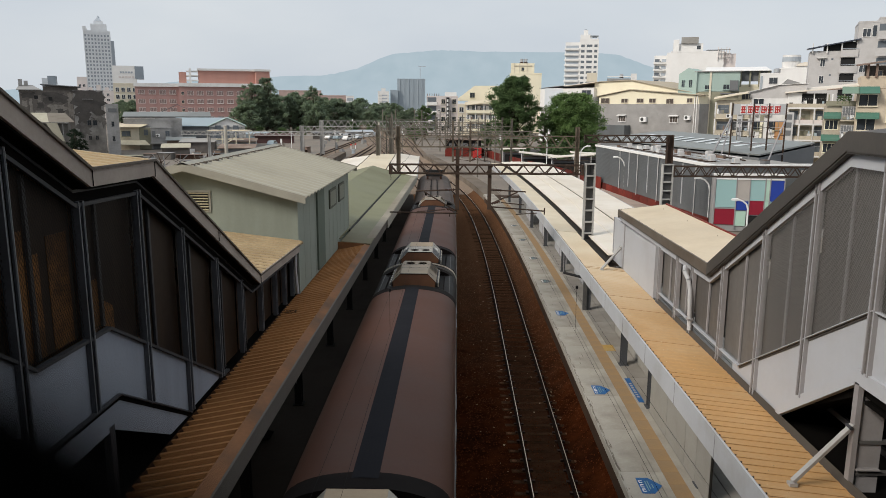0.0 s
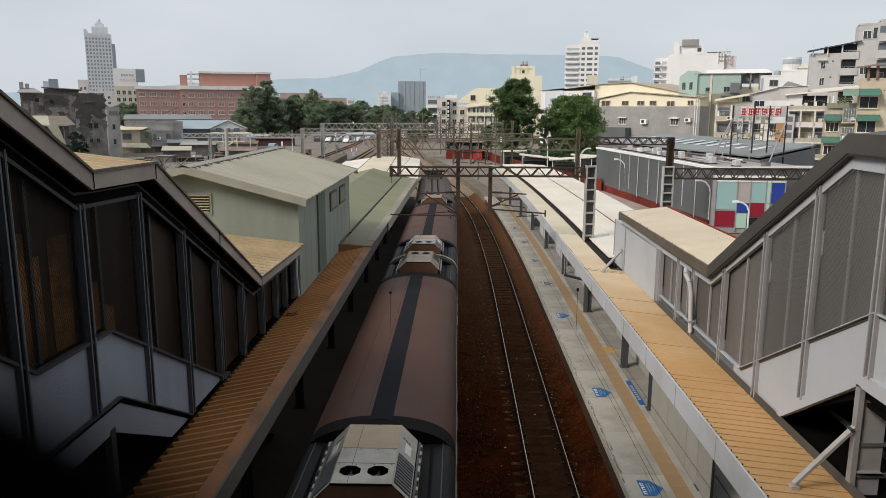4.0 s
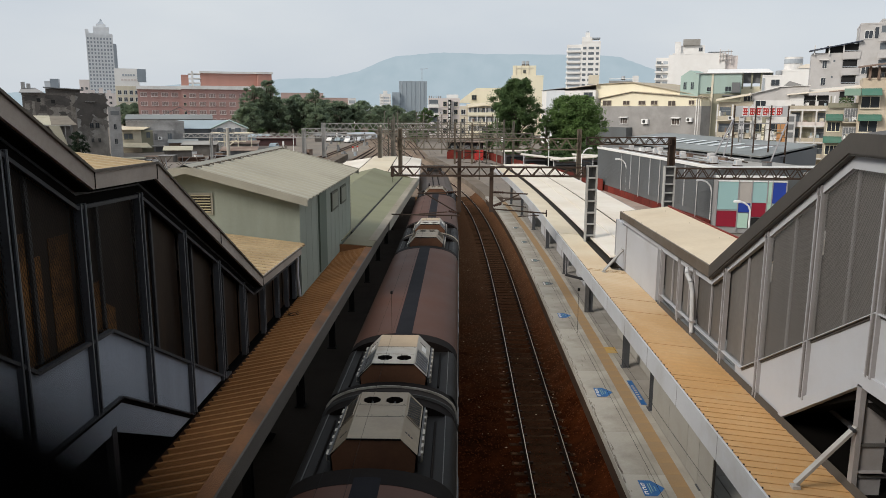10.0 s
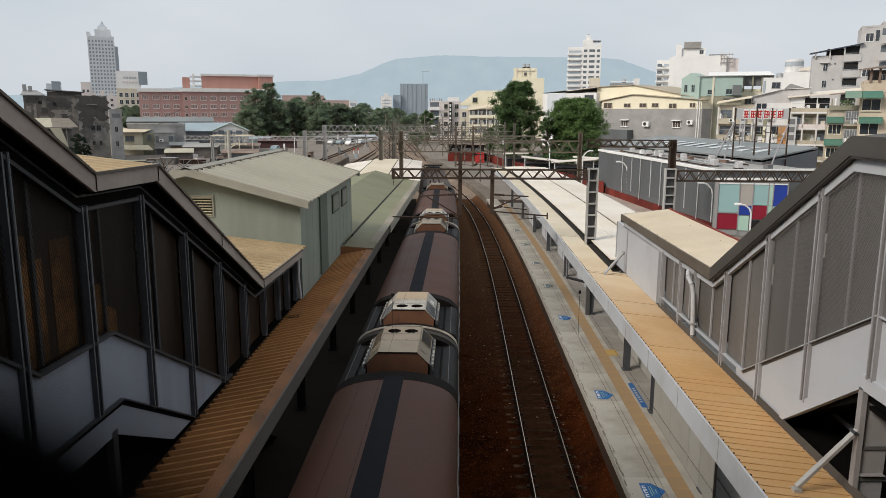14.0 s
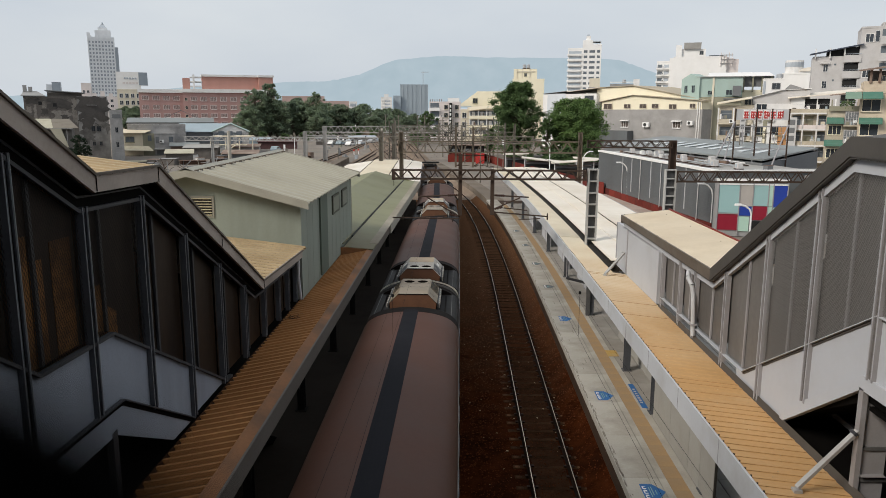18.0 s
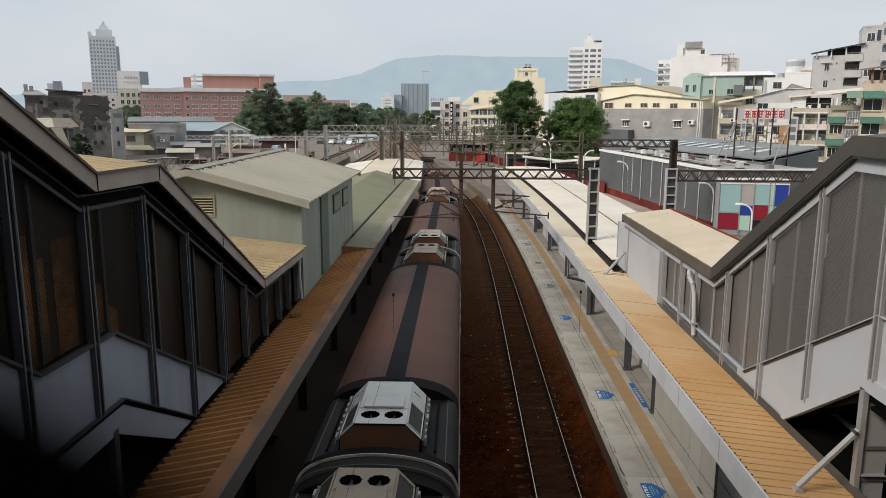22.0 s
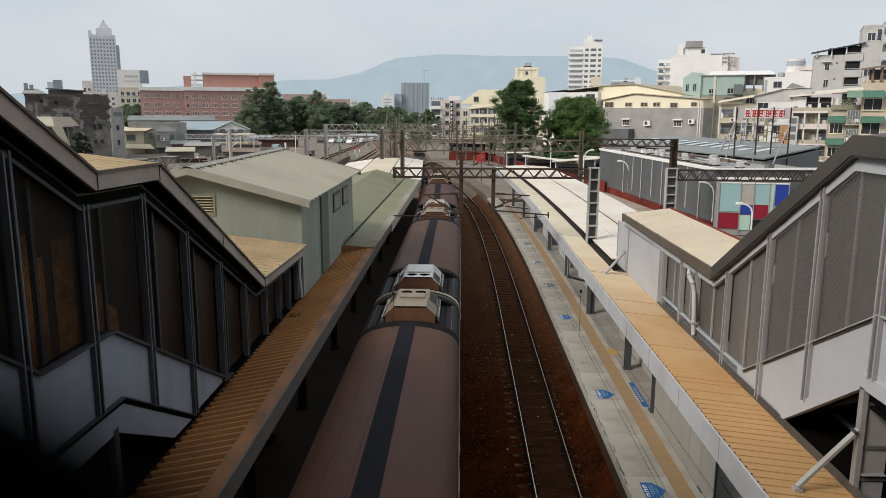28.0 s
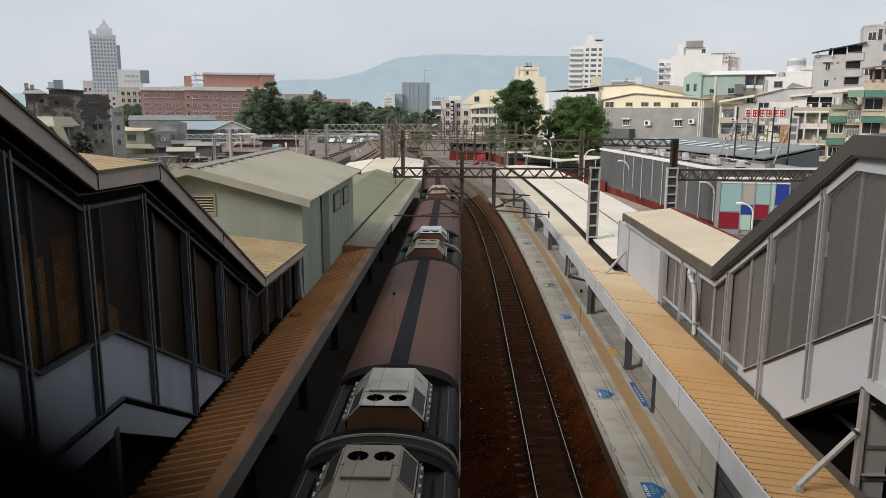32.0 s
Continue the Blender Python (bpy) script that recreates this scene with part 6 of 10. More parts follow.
def cantilever(parent, xm, y, xw, z_top, z_low):
    """A registration arm from its mast at xm to the wire at xw."""
    s = Shape()
    s.rod((xm, y, z_top), (xw + (0.35 if xw > xm else -0.35), y, z_top - 0.08), 0.03)
    s.rod((xm, y, z_low), (xw, y, z_top - 0.1), 0.028)
    s.rod((xm + (0.5 if xw > xm else -0.5), y, z_low + 0.08), (xw + (0.3 if xw > xm else -0.3), y, z_low - 0.02), 0.022)
    part("cantilever_arm", s, "gantry_rust", parent, "tubular cantilever arm")
    sg = 1 if xw > xm else -1
    insulator(parent, (xm + sg * 0.12, y, z_top), (xm + sg * 0.52, y, z_top - 0.02))
    insulator(parent, (xm + sg * 0.1, y, z_low + 0.03), (xm + sg * 0.45, y, z_low + 0.12))


GY = 31.2
g1 = thing("overhead_gantry", "brown lattice gantry across the tracks on a pale ladder-like column", "gantry", group="overhead gantries")
ladder_column(g1, 5.60, GY, 4.10, 7.36, 0.44, "gantry_white", "pale grey steel ladder column")
truss(g1, "lattice_beam", -2.84, 5.28, GY, 6.90, 7.27, 0.34, 0.62, "gantry_rust", 0.055, 0.04)
part("column_foot", Shape().box(5.52, 5.68, GY - 0.08, GY + 0.08, 0.985, 4.12), "column_grey", g1, "grey steel post below the canopy")
part("drop_post", Shape().box(-0.06, 0.10, GY - 0.08, GY + 0.08, 5.35, 7.95), "gantry_rust", g1, "brown hanging mast")
part("drop_post", Shape().box(1.30, 1.46, GY - 0.08, GY + 0.08, 5.38, 7.32), "gantry_rust", g1, "brown hanging mast")
part("post_bracket", Shape().box(-2.86, -2.74, GY - 0.2, GY + 0.2, 6.86, 7.30), "gantry_rust", g1)
cantilever(g1, 0.02, GY, -1.4, 6.22, 5.28)
cantilever(g1, 1.38, GY, 2.57, 6.22, 5.60)
arm = Shape().rod((1.4, GY, 5.50), (3.72, GY - 0.3, 5.36), 0.03).rod((3.70, GY - 0.3, 5.50), (3.70, GY - 0.3, 5.22), 0.03).rod((2.5, GY - 0.2, 5.20), (3.4, GY - 0.3, 5.28), 0.018)
part("steady_arm", arm, "gantry_rust", g1)
part("steady_arm", Shape().rod((-2.86, GY, 5.24), (0.04, GY, 5.20), 0.03).rod((-0.3, GY, 5.2), (-0.3, GY, 5.05), 0.02), "gantry_rust", g1)

g2 = thing("overhead_gantry", "brown lattice gantry with a ladder-like column beyond the platform", "gantry", group="overhead gantries")
ladder_column(g2, 11.05, 39.0, -0.4, 6.78, 0.58, "gantry_white", "pale grey steel ladder column")
truss(g2, "lattice_beam", 11.35, 24.0, 39.0, 6.14, 6.66, 0.40, 0.72, "gantry_rust", 0.06, 0.045)


def gantry(y, posts, x0, x1, z0, z1, material, bay=0.9, label="brown lattice gantry over the curving tracks", pw=0.22, top=0.25, depth=0.5, drops=(), chord=0.09, web=0.06):
    g_ = thing("overhead_gantry", label, "gantry", group="overhead gantries")
    o = mast_line(y)
    truss(g_, "lattice_beam", x0 + o, x1 + o, y, z0, z1, depth, bay, material, chord, web)
    for x in posts:
        part("column", Shape().box(x + o - pw / 2, x + o - pw / 2 + 0.05, y - pw / 2, y + pw / 2, -0.42, z1 + top).box(x + o + pw / 2 - 0.05, x + o + pw / 2, y - pw / 2, y + pw / 2, -0.42, z1 + top).box(x + o - pw / 2, x + o + pw / 2, y - 0.03, y + 0.03, -0.42, z1 + top), material, g_)
    for x in drops:
        part("drop_post", Shape().box(x + o - 0.08, x + o + 0.08, y - 0.08, y + 0.08, 5.3, z1 + 1.2), material, g_)
        cantilever(g_, x + o, y, x + o + (1.4 if x > 0 else -1.4), 6.3, 5.4)
    return g_


gantry(60, (-4.3, 10.1), -4.5, 10.2, 6.5, 7.38, "gantry_mid", 1.1, pw=0.32, top=0.75, drops=(0.1, 1.5), chord=0.075, web=0.05)
gantry(60.6, (17.7,), 10.8, 17.6, 6.92, 7.46, "gantry_rust", 0.8, pw=0.5, top=0.06)
gantry(78, (-7.0,), -7.2, 9.0, 6.5, 7.2, "gantry_far", 1.0, pw=0.4, top=0.6, drops=(0.1, 1.5))
gantry(97, (-6.0, 9.8), -6.0, 9.8, 6.3, 7.2, "gantry_far", 1.2, pw=0.28, top=1.0, drops=(0.1, 1.5), chord=0.075, web=0.05)
gantry(118, (-5.5, 12.0), -5.5, 12.0, 6.4, 7.3, "gantry_far", 1.3, pw=0.24, top=0.8, drops=(1.5,), chord=0.07, web=0.045)
gantry(140, (-5.5, 13.0), -5.5, 13.0, 6.4, 7.3, "gantry_far", 1.5, pw=0.22, top=0.8, chord=0.07, web=0.045)
WH = "pale grey lattice gantry over the sidings"
gantry(155, (-18.4,), -18.4, 5.0, 5.55, 6.75, "gantry_white", 1.4, WH, 0.8, 0.1)
gantry(150, (-22.2,), -22.2, -12.0, 5.0, 5.75, "gantry_white", 1.2, WH, 0.75, 0.1)
gantry(122, (-35.5, -7.5), -40.0, -7.5, 5.0, 5.6, "gantry_white", 1.2, WH, 0.4, 0.1)
for x, y, h, r in ((-8.4, 80, 8.0, 0.28), (-30.0, 96, 7.2, 0.4), (-13.0, 150, 8.0, 0.25), (-15, 170, 8.5, 0.25), (-4.0, 172, 8.5, 0.22), (1.0, 150, 8.2, 0.18), (6.5, 128, 8.0, 0.16), (3.0, 108, 8.2, 0.15), (-9, 190, 9, 0.25), (-12, 210, 9, 0.25), (-2, 205, 9, 0.22), (-19, 230, 9, 0.25), (-25, 250, 9, 0.25), (8, 180, 8.5, 0.2)):
    p_ = thing("mast", "grey-brown concrete mast beside the line", "mast", group="line masts")
    part("pole", Shape().rod((x, y, -0.42), (x, y, h), r * 0.7, r * 0.5, n=10), "concrete" if r > 0.27 else "gantry_far", p_, smooth=True)
    part("cross_arm", Shape().beam((x - 0.9, y, h - 0.6), (x + 0.9, y, h - 0.6), 0.08), "gantry_far", p_)

# wires
def wire(name, label, x, z, r, sag=0.0, y0=1.0):
    s = Shape()
    spans = [y0, 31.2, 60, 97, 140, 190, 250]
    pts = []
    for a, b in zip(spans, spans[1:]):
        for i in range(8):
            f = i / 8
            yy = a + (b - a) * f
            pts.append((x + mast_line(a) + (mast_line(b) - mast_line(a)) * f, yy, z - sag * 4 * f * (1 - f)))
    s.loft([[(a[0] + r * k * u, a[1], a[2] + r * k * w) for u, w in ((1, 0), (0.3, 1), (-0.8, 0.6), (-0.8, -0.6), (0.3, -1))] for a in pts for k in (1 if a[1] < 60 else 1.8,)])
    return solo(name, s, "cable", label, "wire", group="overhead wires")


for x in (XT, XR):
    wire("contact_wire", "thin dark contact wire over the track", x, 4.92, 0.0026)
    wire("messenger_wire", "thin dark carrying wire above the contact wire", x, 6.12, 0.0022, 0.35)
for x, z in ((0.0, 8.3), (1.4, 7.4), (5.6, 7.4), (-2.8, 7.2)):
    wire("feeder_cable", "sagging dark feeder cable along the gantries", x, z, 0.010, 0.6, 31.2)
for x, z in ((XT - 0.02, 5.80), (XR, 5.90)):
    dr = Shape().rod((x, 15.3, 4.92), (x, 15.3, z), 0.0035, n=5).rod((x, 15.3, z - 0.03), (x, 15.3, z + 0.03), 0.026, n=8)
    solo("wire_dropper", dr, "cable", "thin dropper with a small clamp on the carrying wire", "wire clamp", group="wire droppers")

# ---- buildings ----
WIN = {}


def window_mesh(w, h, casing="white_paint", pane="pane", mull=1, sill=True):
    """A framed window set on a wall facing -y, origin at its lower left corner."""
    key = (round(w, 2), round(h, 2), casing, pane, mull, sill)
    if key not in WIN:
        t = min(0.12, w * 0.08)
        f = Shape()
        ring = [[(a, yy, c) for yy, o in ((0.02, t), (-0.10, t), (-0.10, 0), (0.02, 0)) for a, c in [(-o if i in (0, 3) else w + o, -o if i < 2 else h + o)]] for i in range(4)]
        f.loft(ring + [ring[0]], caps=False)
        WIN[key] = (f.mesh("window", mats_of(casing)), Shape().box(0, w, -0.02, 0.05, 0, h).mesh("pane", mats_of(pane)),
                    Shape().box(-t / 3, t / 3, -0.07, -0.02, 0, h).mesh("mullion", mats_of(casing)), Shape().box(-t * 1.5, w + t * 1.5, -0.28, -0.1, -t - 0.1, -t).mesh("sill", mats_of(casing)))
    return WIN[key]


def building(name, label, x, y, rz, w, d, z0, z1, wall, roof="roof_grey", parapet=0.5, category="building", group="city buildings"):
    """A block with its front lower left corner at x, y; parts are set in its own space."""
    b = thing(name, label, category, pose(x, y, 0, 0, 0, rz), group=group)
    s = Shape().box(0, w, 0, d, z0, z1)
    part("wall", s, wall, b)
    part("roof", Shape().box(0.25, w - 0.25, 0.25, d - 0.25, z1, z1 + 0.08), roof, b)
    if parapet:
        p = Shape()
        p.box(-0.05, w + 0.05, -0.05, 0.2, z1, z1 + parapet).box(-0.05, w + 0.05, d - 0.2, d + 0.05, z1, z1 + parapet)
        p.box(-0.05, 0.2, 0.2, d - 0.2, z1, z1 + parapet).box(w - 0.2, w + 0.05, 0.2, d - 0.2, z1, z1 + parapet)
        part("parapet", p, wall, b)
    return b


def windows(b, us, vs, w, h, casing="white_paint", pane="pane", mull=1, side=None, depth=0, sill=True, face_y=0.0):
    """Rows of windows on the front, or on the left or right side."""
    me = window_mesh(w, h, casing, pane, mull, sill)
    for v in vs:
        for u in us:
            if side == "left":
                m = pose(0, u + w, v, 0, 0, -90)
            elif side == "right":
                m = pose(depth, u, v, 0, 0, 90)
            else:
                m = pose(u, face_y, v)
            win = part("window", me[0], None, b, m=m)
            part("pane", me[1], None, win)
            for k in range(mull):
                part("mullion", me[2], None, win, m=pose(w * (k + 1) / (mull + 1), 0, 0))
            if sill:
                part("sill", me[3], None, win)


def block(b, name, x0, x1, y0, y1, z0, z1, mat, label=""):
    return part(name, Shape().box(x0, x1, y0, y1, z0, z1), mat, b, label)


def gable(b, name, x0, x1, y0, y1, z_eave, z_ridge, mat, label="", over=0.4, axis="y", thick=0.12):
    """A pitched roof whose ridge runs along axis."""
    s = Shape()
    if axis == "y":
        xm = (x0 + x1) / 2
        ring = [(x0 - over, z_eave), (xm, z_ridge), (x1 + over, z_eave), (x1 + over, z_eave + thick), (xm, z_ridge + thick), (x0 - over, z_eave + thick)]
        s.loft([[(x, y, z) for x, z in ring] for y in (y0 - over, y1 + over)])
    else:
        ym = (y0 + y1) / 2
        ring = [(y0 - over, z_eave), (ym, z_ridge), (y1 + over, z_eave), (y1 + over, z_eave + thick), (ym, z_ridge + thick), (y0 - over, z_eave + thick)]
        s.loft([[(x, y, z) for y, z in ring] for x in (x0 - over, x1 + over)])
    return part(name, s, mat, b, label)


def gable_wall(b, x0, x1, y, z0, z_eave, z_ridge, mat):
    part("gable", Shape().loft([[(x0, yy, z0), (x1, yy, z0), (x1, yy, z_eave), ((x0 + x1) / 2, yy, z_ridge), (x0, yy, z_eave)] for yy in (y, y + 0.25)]), mat, b)


def tank(b, x, y, z, r=0.7, h=1.4):
    t = part("water_tank", Shape().rod((x, y, z), (x, y, z + h), r, n=14).rod((x, y, z + h), (x, y, z + h + 0.2), r, r * 0.3, n=14), "steel_tank", b, "stainless steel water tank", smooth=True)
    part("tank_stand", Shape().box(x - r, x + r, y - r, y + r, z - 0.5, z), "rust", t)


def aircon(b, x, y, z, rz=0):
    a = part("ac_box", Shape().box(0, 0.9, -0.35, 0, 0, 0.65), "lamp_white", b, "white outdoor unit", m=pose(x, y, z, 0, 0, rz))
    part("ac_fan", Shape().rod((0.32, -0.355, 0.33), (0.32, -0.37, 0.33), 0.24, n=14), "grille", a)


def wallmat(name, c, **kw):
    M[name] = surface(name, (*c, 1), kw.pop("rough", 0.8), var=kw.pop("var", 0.12), scale=kw.pop("scale", 0.25), grain=kw.pop("grain", 3), bump=0.05, streak=kw.pop("streak", True), **kw)


wallmat("peeled_plaster", (0.24, 0.22, 0.195), var=0.5, scale=0.6, streak=False, stain=(0.09, 0.078, 0.068, 1), stain_amount=0.85, stain_scale=0.6)
wallmat("brick_glass", (0.24, 0.17, 0.155), rough=0.4)
wallmat("bronze_pane", (0.085, 0.066, 0.055), rough=0.4)
wallmat("roof_grey", (0.34, 0.33, 0.31), stain=(0.2, 0.19, 0.17, 1), stain_amount=0.6, stain_scale=0.15, streak=False)
# The tower's wall and window tones are lightened to paint in haze.
wallmat("tower_wall", (0.68, 0.70, 0.72), streak=False)
wallmat("tower_glass", (0.13, 0.15, 0.17))
wallmat("tower_dim", (0.38, 0.42, 0.46))
wallmat("tower_pane", (0.29, 0.32, 0.36))
wallmat("pink_wall", (0.66, 0.60, 0.575))
wallmat("pale_wall", (0.72, 0.71, 0.695), var=0.05, streak=False, stain=(0.52, 0.50, 0.475, 1), stain_amount=0.5, stain_scale=0.35)
wallmat("tall_wall", (0.51, 0.495, 0.485), var=0.08, streak=False, stain=(0.37, 0.35, 0.33, 1), stain_amount=0.5, stain_scale=0.3)
wallmat("cream_wall", (0.66, 0.60, 0.48), stain=(0.4, 0.35, 0.27, 1), stain_amount=0.4, stain_scale=0.2)
wallmat("yellow_wall", (0.80, 0.74, 0.57), var=0.05, streak=False, stain=(0.70, 0.63, 0.47, 1), stain_amount=0.4, stain_scale=0.2)
# School bricks are paled towards pink, with the haze in their colour.
wallmat("brick_red", (0.41, 0.25, 0.228), stain=(0.35, 0.20, 0.18, 1), stain_amount=0.5, stain_scale=0.2)
wallmat("brick_orange", (0.46, 0.245, 0.20), stain=(0.42, 0.215, 0.175, 1), stain_amount=0.5, stain_scale=0.15)
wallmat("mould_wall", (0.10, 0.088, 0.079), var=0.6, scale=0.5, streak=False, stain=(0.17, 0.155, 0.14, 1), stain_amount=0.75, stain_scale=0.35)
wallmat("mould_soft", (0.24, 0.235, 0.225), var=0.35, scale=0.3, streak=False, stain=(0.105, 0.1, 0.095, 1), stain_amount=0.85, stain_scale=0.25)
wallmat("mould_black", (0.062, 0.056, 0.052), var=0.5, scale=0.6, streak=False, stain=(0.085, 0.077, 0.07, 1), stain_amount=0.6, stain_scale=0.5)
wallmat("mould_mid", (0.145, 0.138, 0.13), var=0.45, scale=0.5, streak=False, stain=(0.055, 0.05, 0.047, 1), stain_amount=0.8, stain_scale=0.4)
wallmat("stained_grey", (0.33, 0.325, 0.32), var=0.2, streak=False, stain=(0.15, 0.145, 0.14, 1), stain_amount=0.7, stain_scale=0.3)
wallmat("factory_grey", (0.315, 0.305, 0.295), var=0.18, streak=False, stain=(0.215, 0.205, 0.195, 1), stain_amount=0.7, stain_scale=0.22)
wallmat("roof_edge_tan", (0.42, 0.36, 0.27), streak=False)
wallmat("aged_cream", (0.50, 0.445, 0.35), var=0.2, streak=False, stain=(0.31, 0.265, 0.20, 1), stain_amount=0.75, stain_scale=0.5)
wallmat("aged_tan", (0.54, 0.46, 0.355), var=0.15, streak=False, stain=(0.36, 0.295, 0.22, 1), stain_amount=0.7, stain_scale=0.5)
wallmat("dun_roof", (0.20, 0.175, 0.14), streak=False, stain=(0.12, 0.10, 0.08, 1), stain_amount=0.6, stain_scale=0.5)
wallmat("grey_wall", (0.30, 0.295, 0.29), stain=(0.2, 0.2, 0.19, 1), stain_amount=0.5, stain_scale=0.15)
wallmat("dark_grey_wall", (0.15, 0.155, 0.16))
wallmat("mint_wall", (0.35, 0.455, 0.42), stain=(0.3, 0.35, 0.3, 1), stain_amount=0.4, stain_scale=0.2)
wallmat("olive_wall", (0.27, 0.26, 0.19), stain=(0.2, 0.19, 0.14, 1), stain_amount=0.4, stain_scale=0.2)
wallmat("blue_sheet", (0.30, 0.365, 0.40), rough=0.5)
wallmat("shed_sheet", (0.20, 0.215, 0.21), rough=0.5, streak=False, stain=(0.13, 0.13, 0.12, 1), stain_amount=0.6, stain_scale=0.1)
wallmat("clad_grey", (0.115, 0.125, 0.13), rough=0.5, stain=(0.08, 0.08, 0.08, 1), stain_amount=0.5, stain_scale=0.2)
wallmat("skylight", (0.62, 0.65, 0.66), rough=0.4, streak=False)
wallmat("awning", (0.055, 0.155, 0.11), rough=0.7, stain=(0.10, 0.17, 0.13, 1), stain_amount=0.6, stain_scale=0.8)
wallmat("awning_pale", (0.15, 0.235, 0.175), rough=0.7, streak=False, stain=(0.22, 0.28, 0.22, 1), stain_amount=0.6, stain_scale=0.8)
wallmat("rust_roof", (0.185, 0.125, 0.095), streak=False, stain=(0.35, 0.3, 0.25, 1), stain_amount=0.5, stain_scale=0.3)
wallmat("navy_roof", (0.045, 0.055, 0.08), rough=0.5, streak=False)
wallmat("steel_tank", (0.5, 0.51, 0.52), rough=0.35, metal=0.6)
wallmat("sign_red", (0.45, 0.035, 0.03))
wallmat("sign_grey", (0.48, 0.48, 0.48))
wallmat("sign_yellow", (0.45, 0.24, 0.11))
wallmat("glass_tower", (0.24, 0.28, 0.32), rough=0.35)
wallmat("stripe_pale", (0.56, 0.59, 0.62))

wallmat("old_roof", (0.44, 0.41, 0.315), streak=False, stain=(0.30, 0.27, 0.2, 1), stain_amount=0.6, stain_scale=0.5)

# Distance haze is mixed into these brick and tower colours.
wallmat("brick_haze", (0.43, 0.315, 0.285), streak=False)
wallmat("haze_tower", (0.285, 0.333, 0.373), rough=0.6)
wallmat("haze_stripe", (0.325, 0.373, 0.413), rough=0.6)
wallmat("dull_red", (0.085, 0.042, 0.04), streak=False, stain=(0.08, 0.045, 0.042, 1), stain_amount=0.6, stain_scale=0.2)

# --- west side of the line ---
b = building("office_tower", "pale grey high-rise tower with close rows of windows", -321.6, 650, 24, 21.0, 20, -0.4, 72, "tower_wall", parapet=1.2)
for i in range(8):
    u = 0.8 + i * 2.55
    s = Shape()
    for k in range(21):
        z = 6 + k * 3.1
        s.box(u, u + 1.35, -0.02, 0.0, z, z + 1.7)
    tagged(part("window_column", s, "tower_pane", b, "column of dim windows"), kind="stuff")
for i in range(9):
    part("pilaster", Shape().box(i * 2.55 - 0.1, i * 2.55 + 0.5, -0.5, 0, -0.4, 73 + (1.6 if i % 2 else 0)), "tower_wall", b)
block(b, "crown_step", 6.0, 18.5, 2, 16, 72, 79, "tower_wall")
block(b, "crown_top", 8.5, 16.0, 4, 14, 79, 81.5, "tower_wall")
part("crown_cap", Shape().loft([[(9, 5, 81.5), (15.5, 5, 81.5), (15.5, 13, 81.5), (9, 13, 81.5)], [(11.3, 8, 84.5), (13.2, 8, 84.5), (13.2, 10, 84.5), (11.3, 10, 84.5)]]), "tower_dim", b)
part("crown_lantern", Shape().rod((12.2, 9, 84.5), (12.2, 9, 86.5), 1.3, 0.3, n=8), "tower_dim", b)
block(b, "side_wing", 21.0, 23.6, 2, 18, -0.4, 65, "tower_dim")
block(b, "corner_turret", -0.3, 2.2, -0.3, 3, 72, 76.5, "tower_wall")

b = building("city_block", "pinkish old apartment block in the haze", -254.3, 500, 24, 5.9, 10, -0.4, 28, "pink_wall")
windows(b, [0.8, 3.4], [14, 18, 22], 1.4, 1.6, "pink_wall")
b = building("city_block", "low pinkish block with balconies", -243.5, 490, 24, 17, 10, -0.4, 19, "pink_wall")
windows(b, [1.5, 5, 8.5, 12], [9, 12.5, 16], 1.6, 1.5, "pink_wall")
for k in range(3):
    block(b, "roof_room", 1 + k * 5, 3.5 + k * 5, 1, 6, 19, 21.5 + 1.5 * (k % 2), "pink_wall")
b = building("city_block", "hazy grey and blue office block", -278.0, 500, 24, 4.0, 10, -0.4, 27, "stripe_pale")
b = building("city_block", "slim blue-grey office block in the haze", -273.0, 498, 24, 5.0, 10, -0.4, 28.4, "glass_tower")
b = building("commercial_block", "white commercial block with faded red lettering on its top", -193.4, 420, 22, 16.5, 14, -0.4, 21.5, "cream_wall", parapet=0.6)
windows(b, [1.2, 4.2, 7.2, 10.2, 13.2], [9, 13.5, 17.4], 1.7, 2.2, "pale_wall")
block(b, "top_storey", 0, 12.5, 0.2, 12, 21.5, 31.7, "white_paint", "plain white top storey")
block(b, "cladded_box", 11.8, 16.4, -0.3, 8, 24.5, 31.5, "glass_tower", "dark tiled roof box")
for i in range(5):
    block(b, "letter_bar", 4.0 + i * 1.4, 5.0 + i * 1.4, 0.1, 0.2, 27.6, 28.6, "tower_dim")
    block(b, "letter_bar", 3.2 + i * 1.7, 4.5 + i * 1.7, 0.1, 0.2, 25.0, 26.0, "pink_wall")

b = building("brick_school", "red brick school building with rows of white-framed windows", -142.3, 330, 22, 18.5, 16, -0.4, 18.0, "brick_red", parapet=0)
windows(b, [1.2, 5.7, 10.0, 14.2], [3.5, 7.2, 10.9, 14.9], 2.6, 1.6, "pink_wall", "brick_glass", 3)
block(b, "roof_band", -0.5, 18.9, -0.9, 16, 18.0, 19.5, "pale_wall", "white roof band")
b = building("brick_school", "long red brick school wing with a tall upper storey", -124.6, 335, 20, 40.5, 18, -0.4, 18.2, "brick_red", parapet=0)
windows(b, [3.4, 7.6, 11.8, 16.2, 20.6, 25.0, 29.4, 33.8], [3.5, 7.2, 10.9, 14.6], 2.6, 1.6, "pink_wall", "brick_glass", 3)
for u in (0.9, 37.0):
    windows(b, [u], [3.5, 7.2, 10.9, 14.6], 1.0, 1.2, "cream_wall", "pane", 1)
block(b, "roof_band", -0.3, 40.8, -0.9, 18, 18.2, 19.8, "pale_wall", "white roof band")
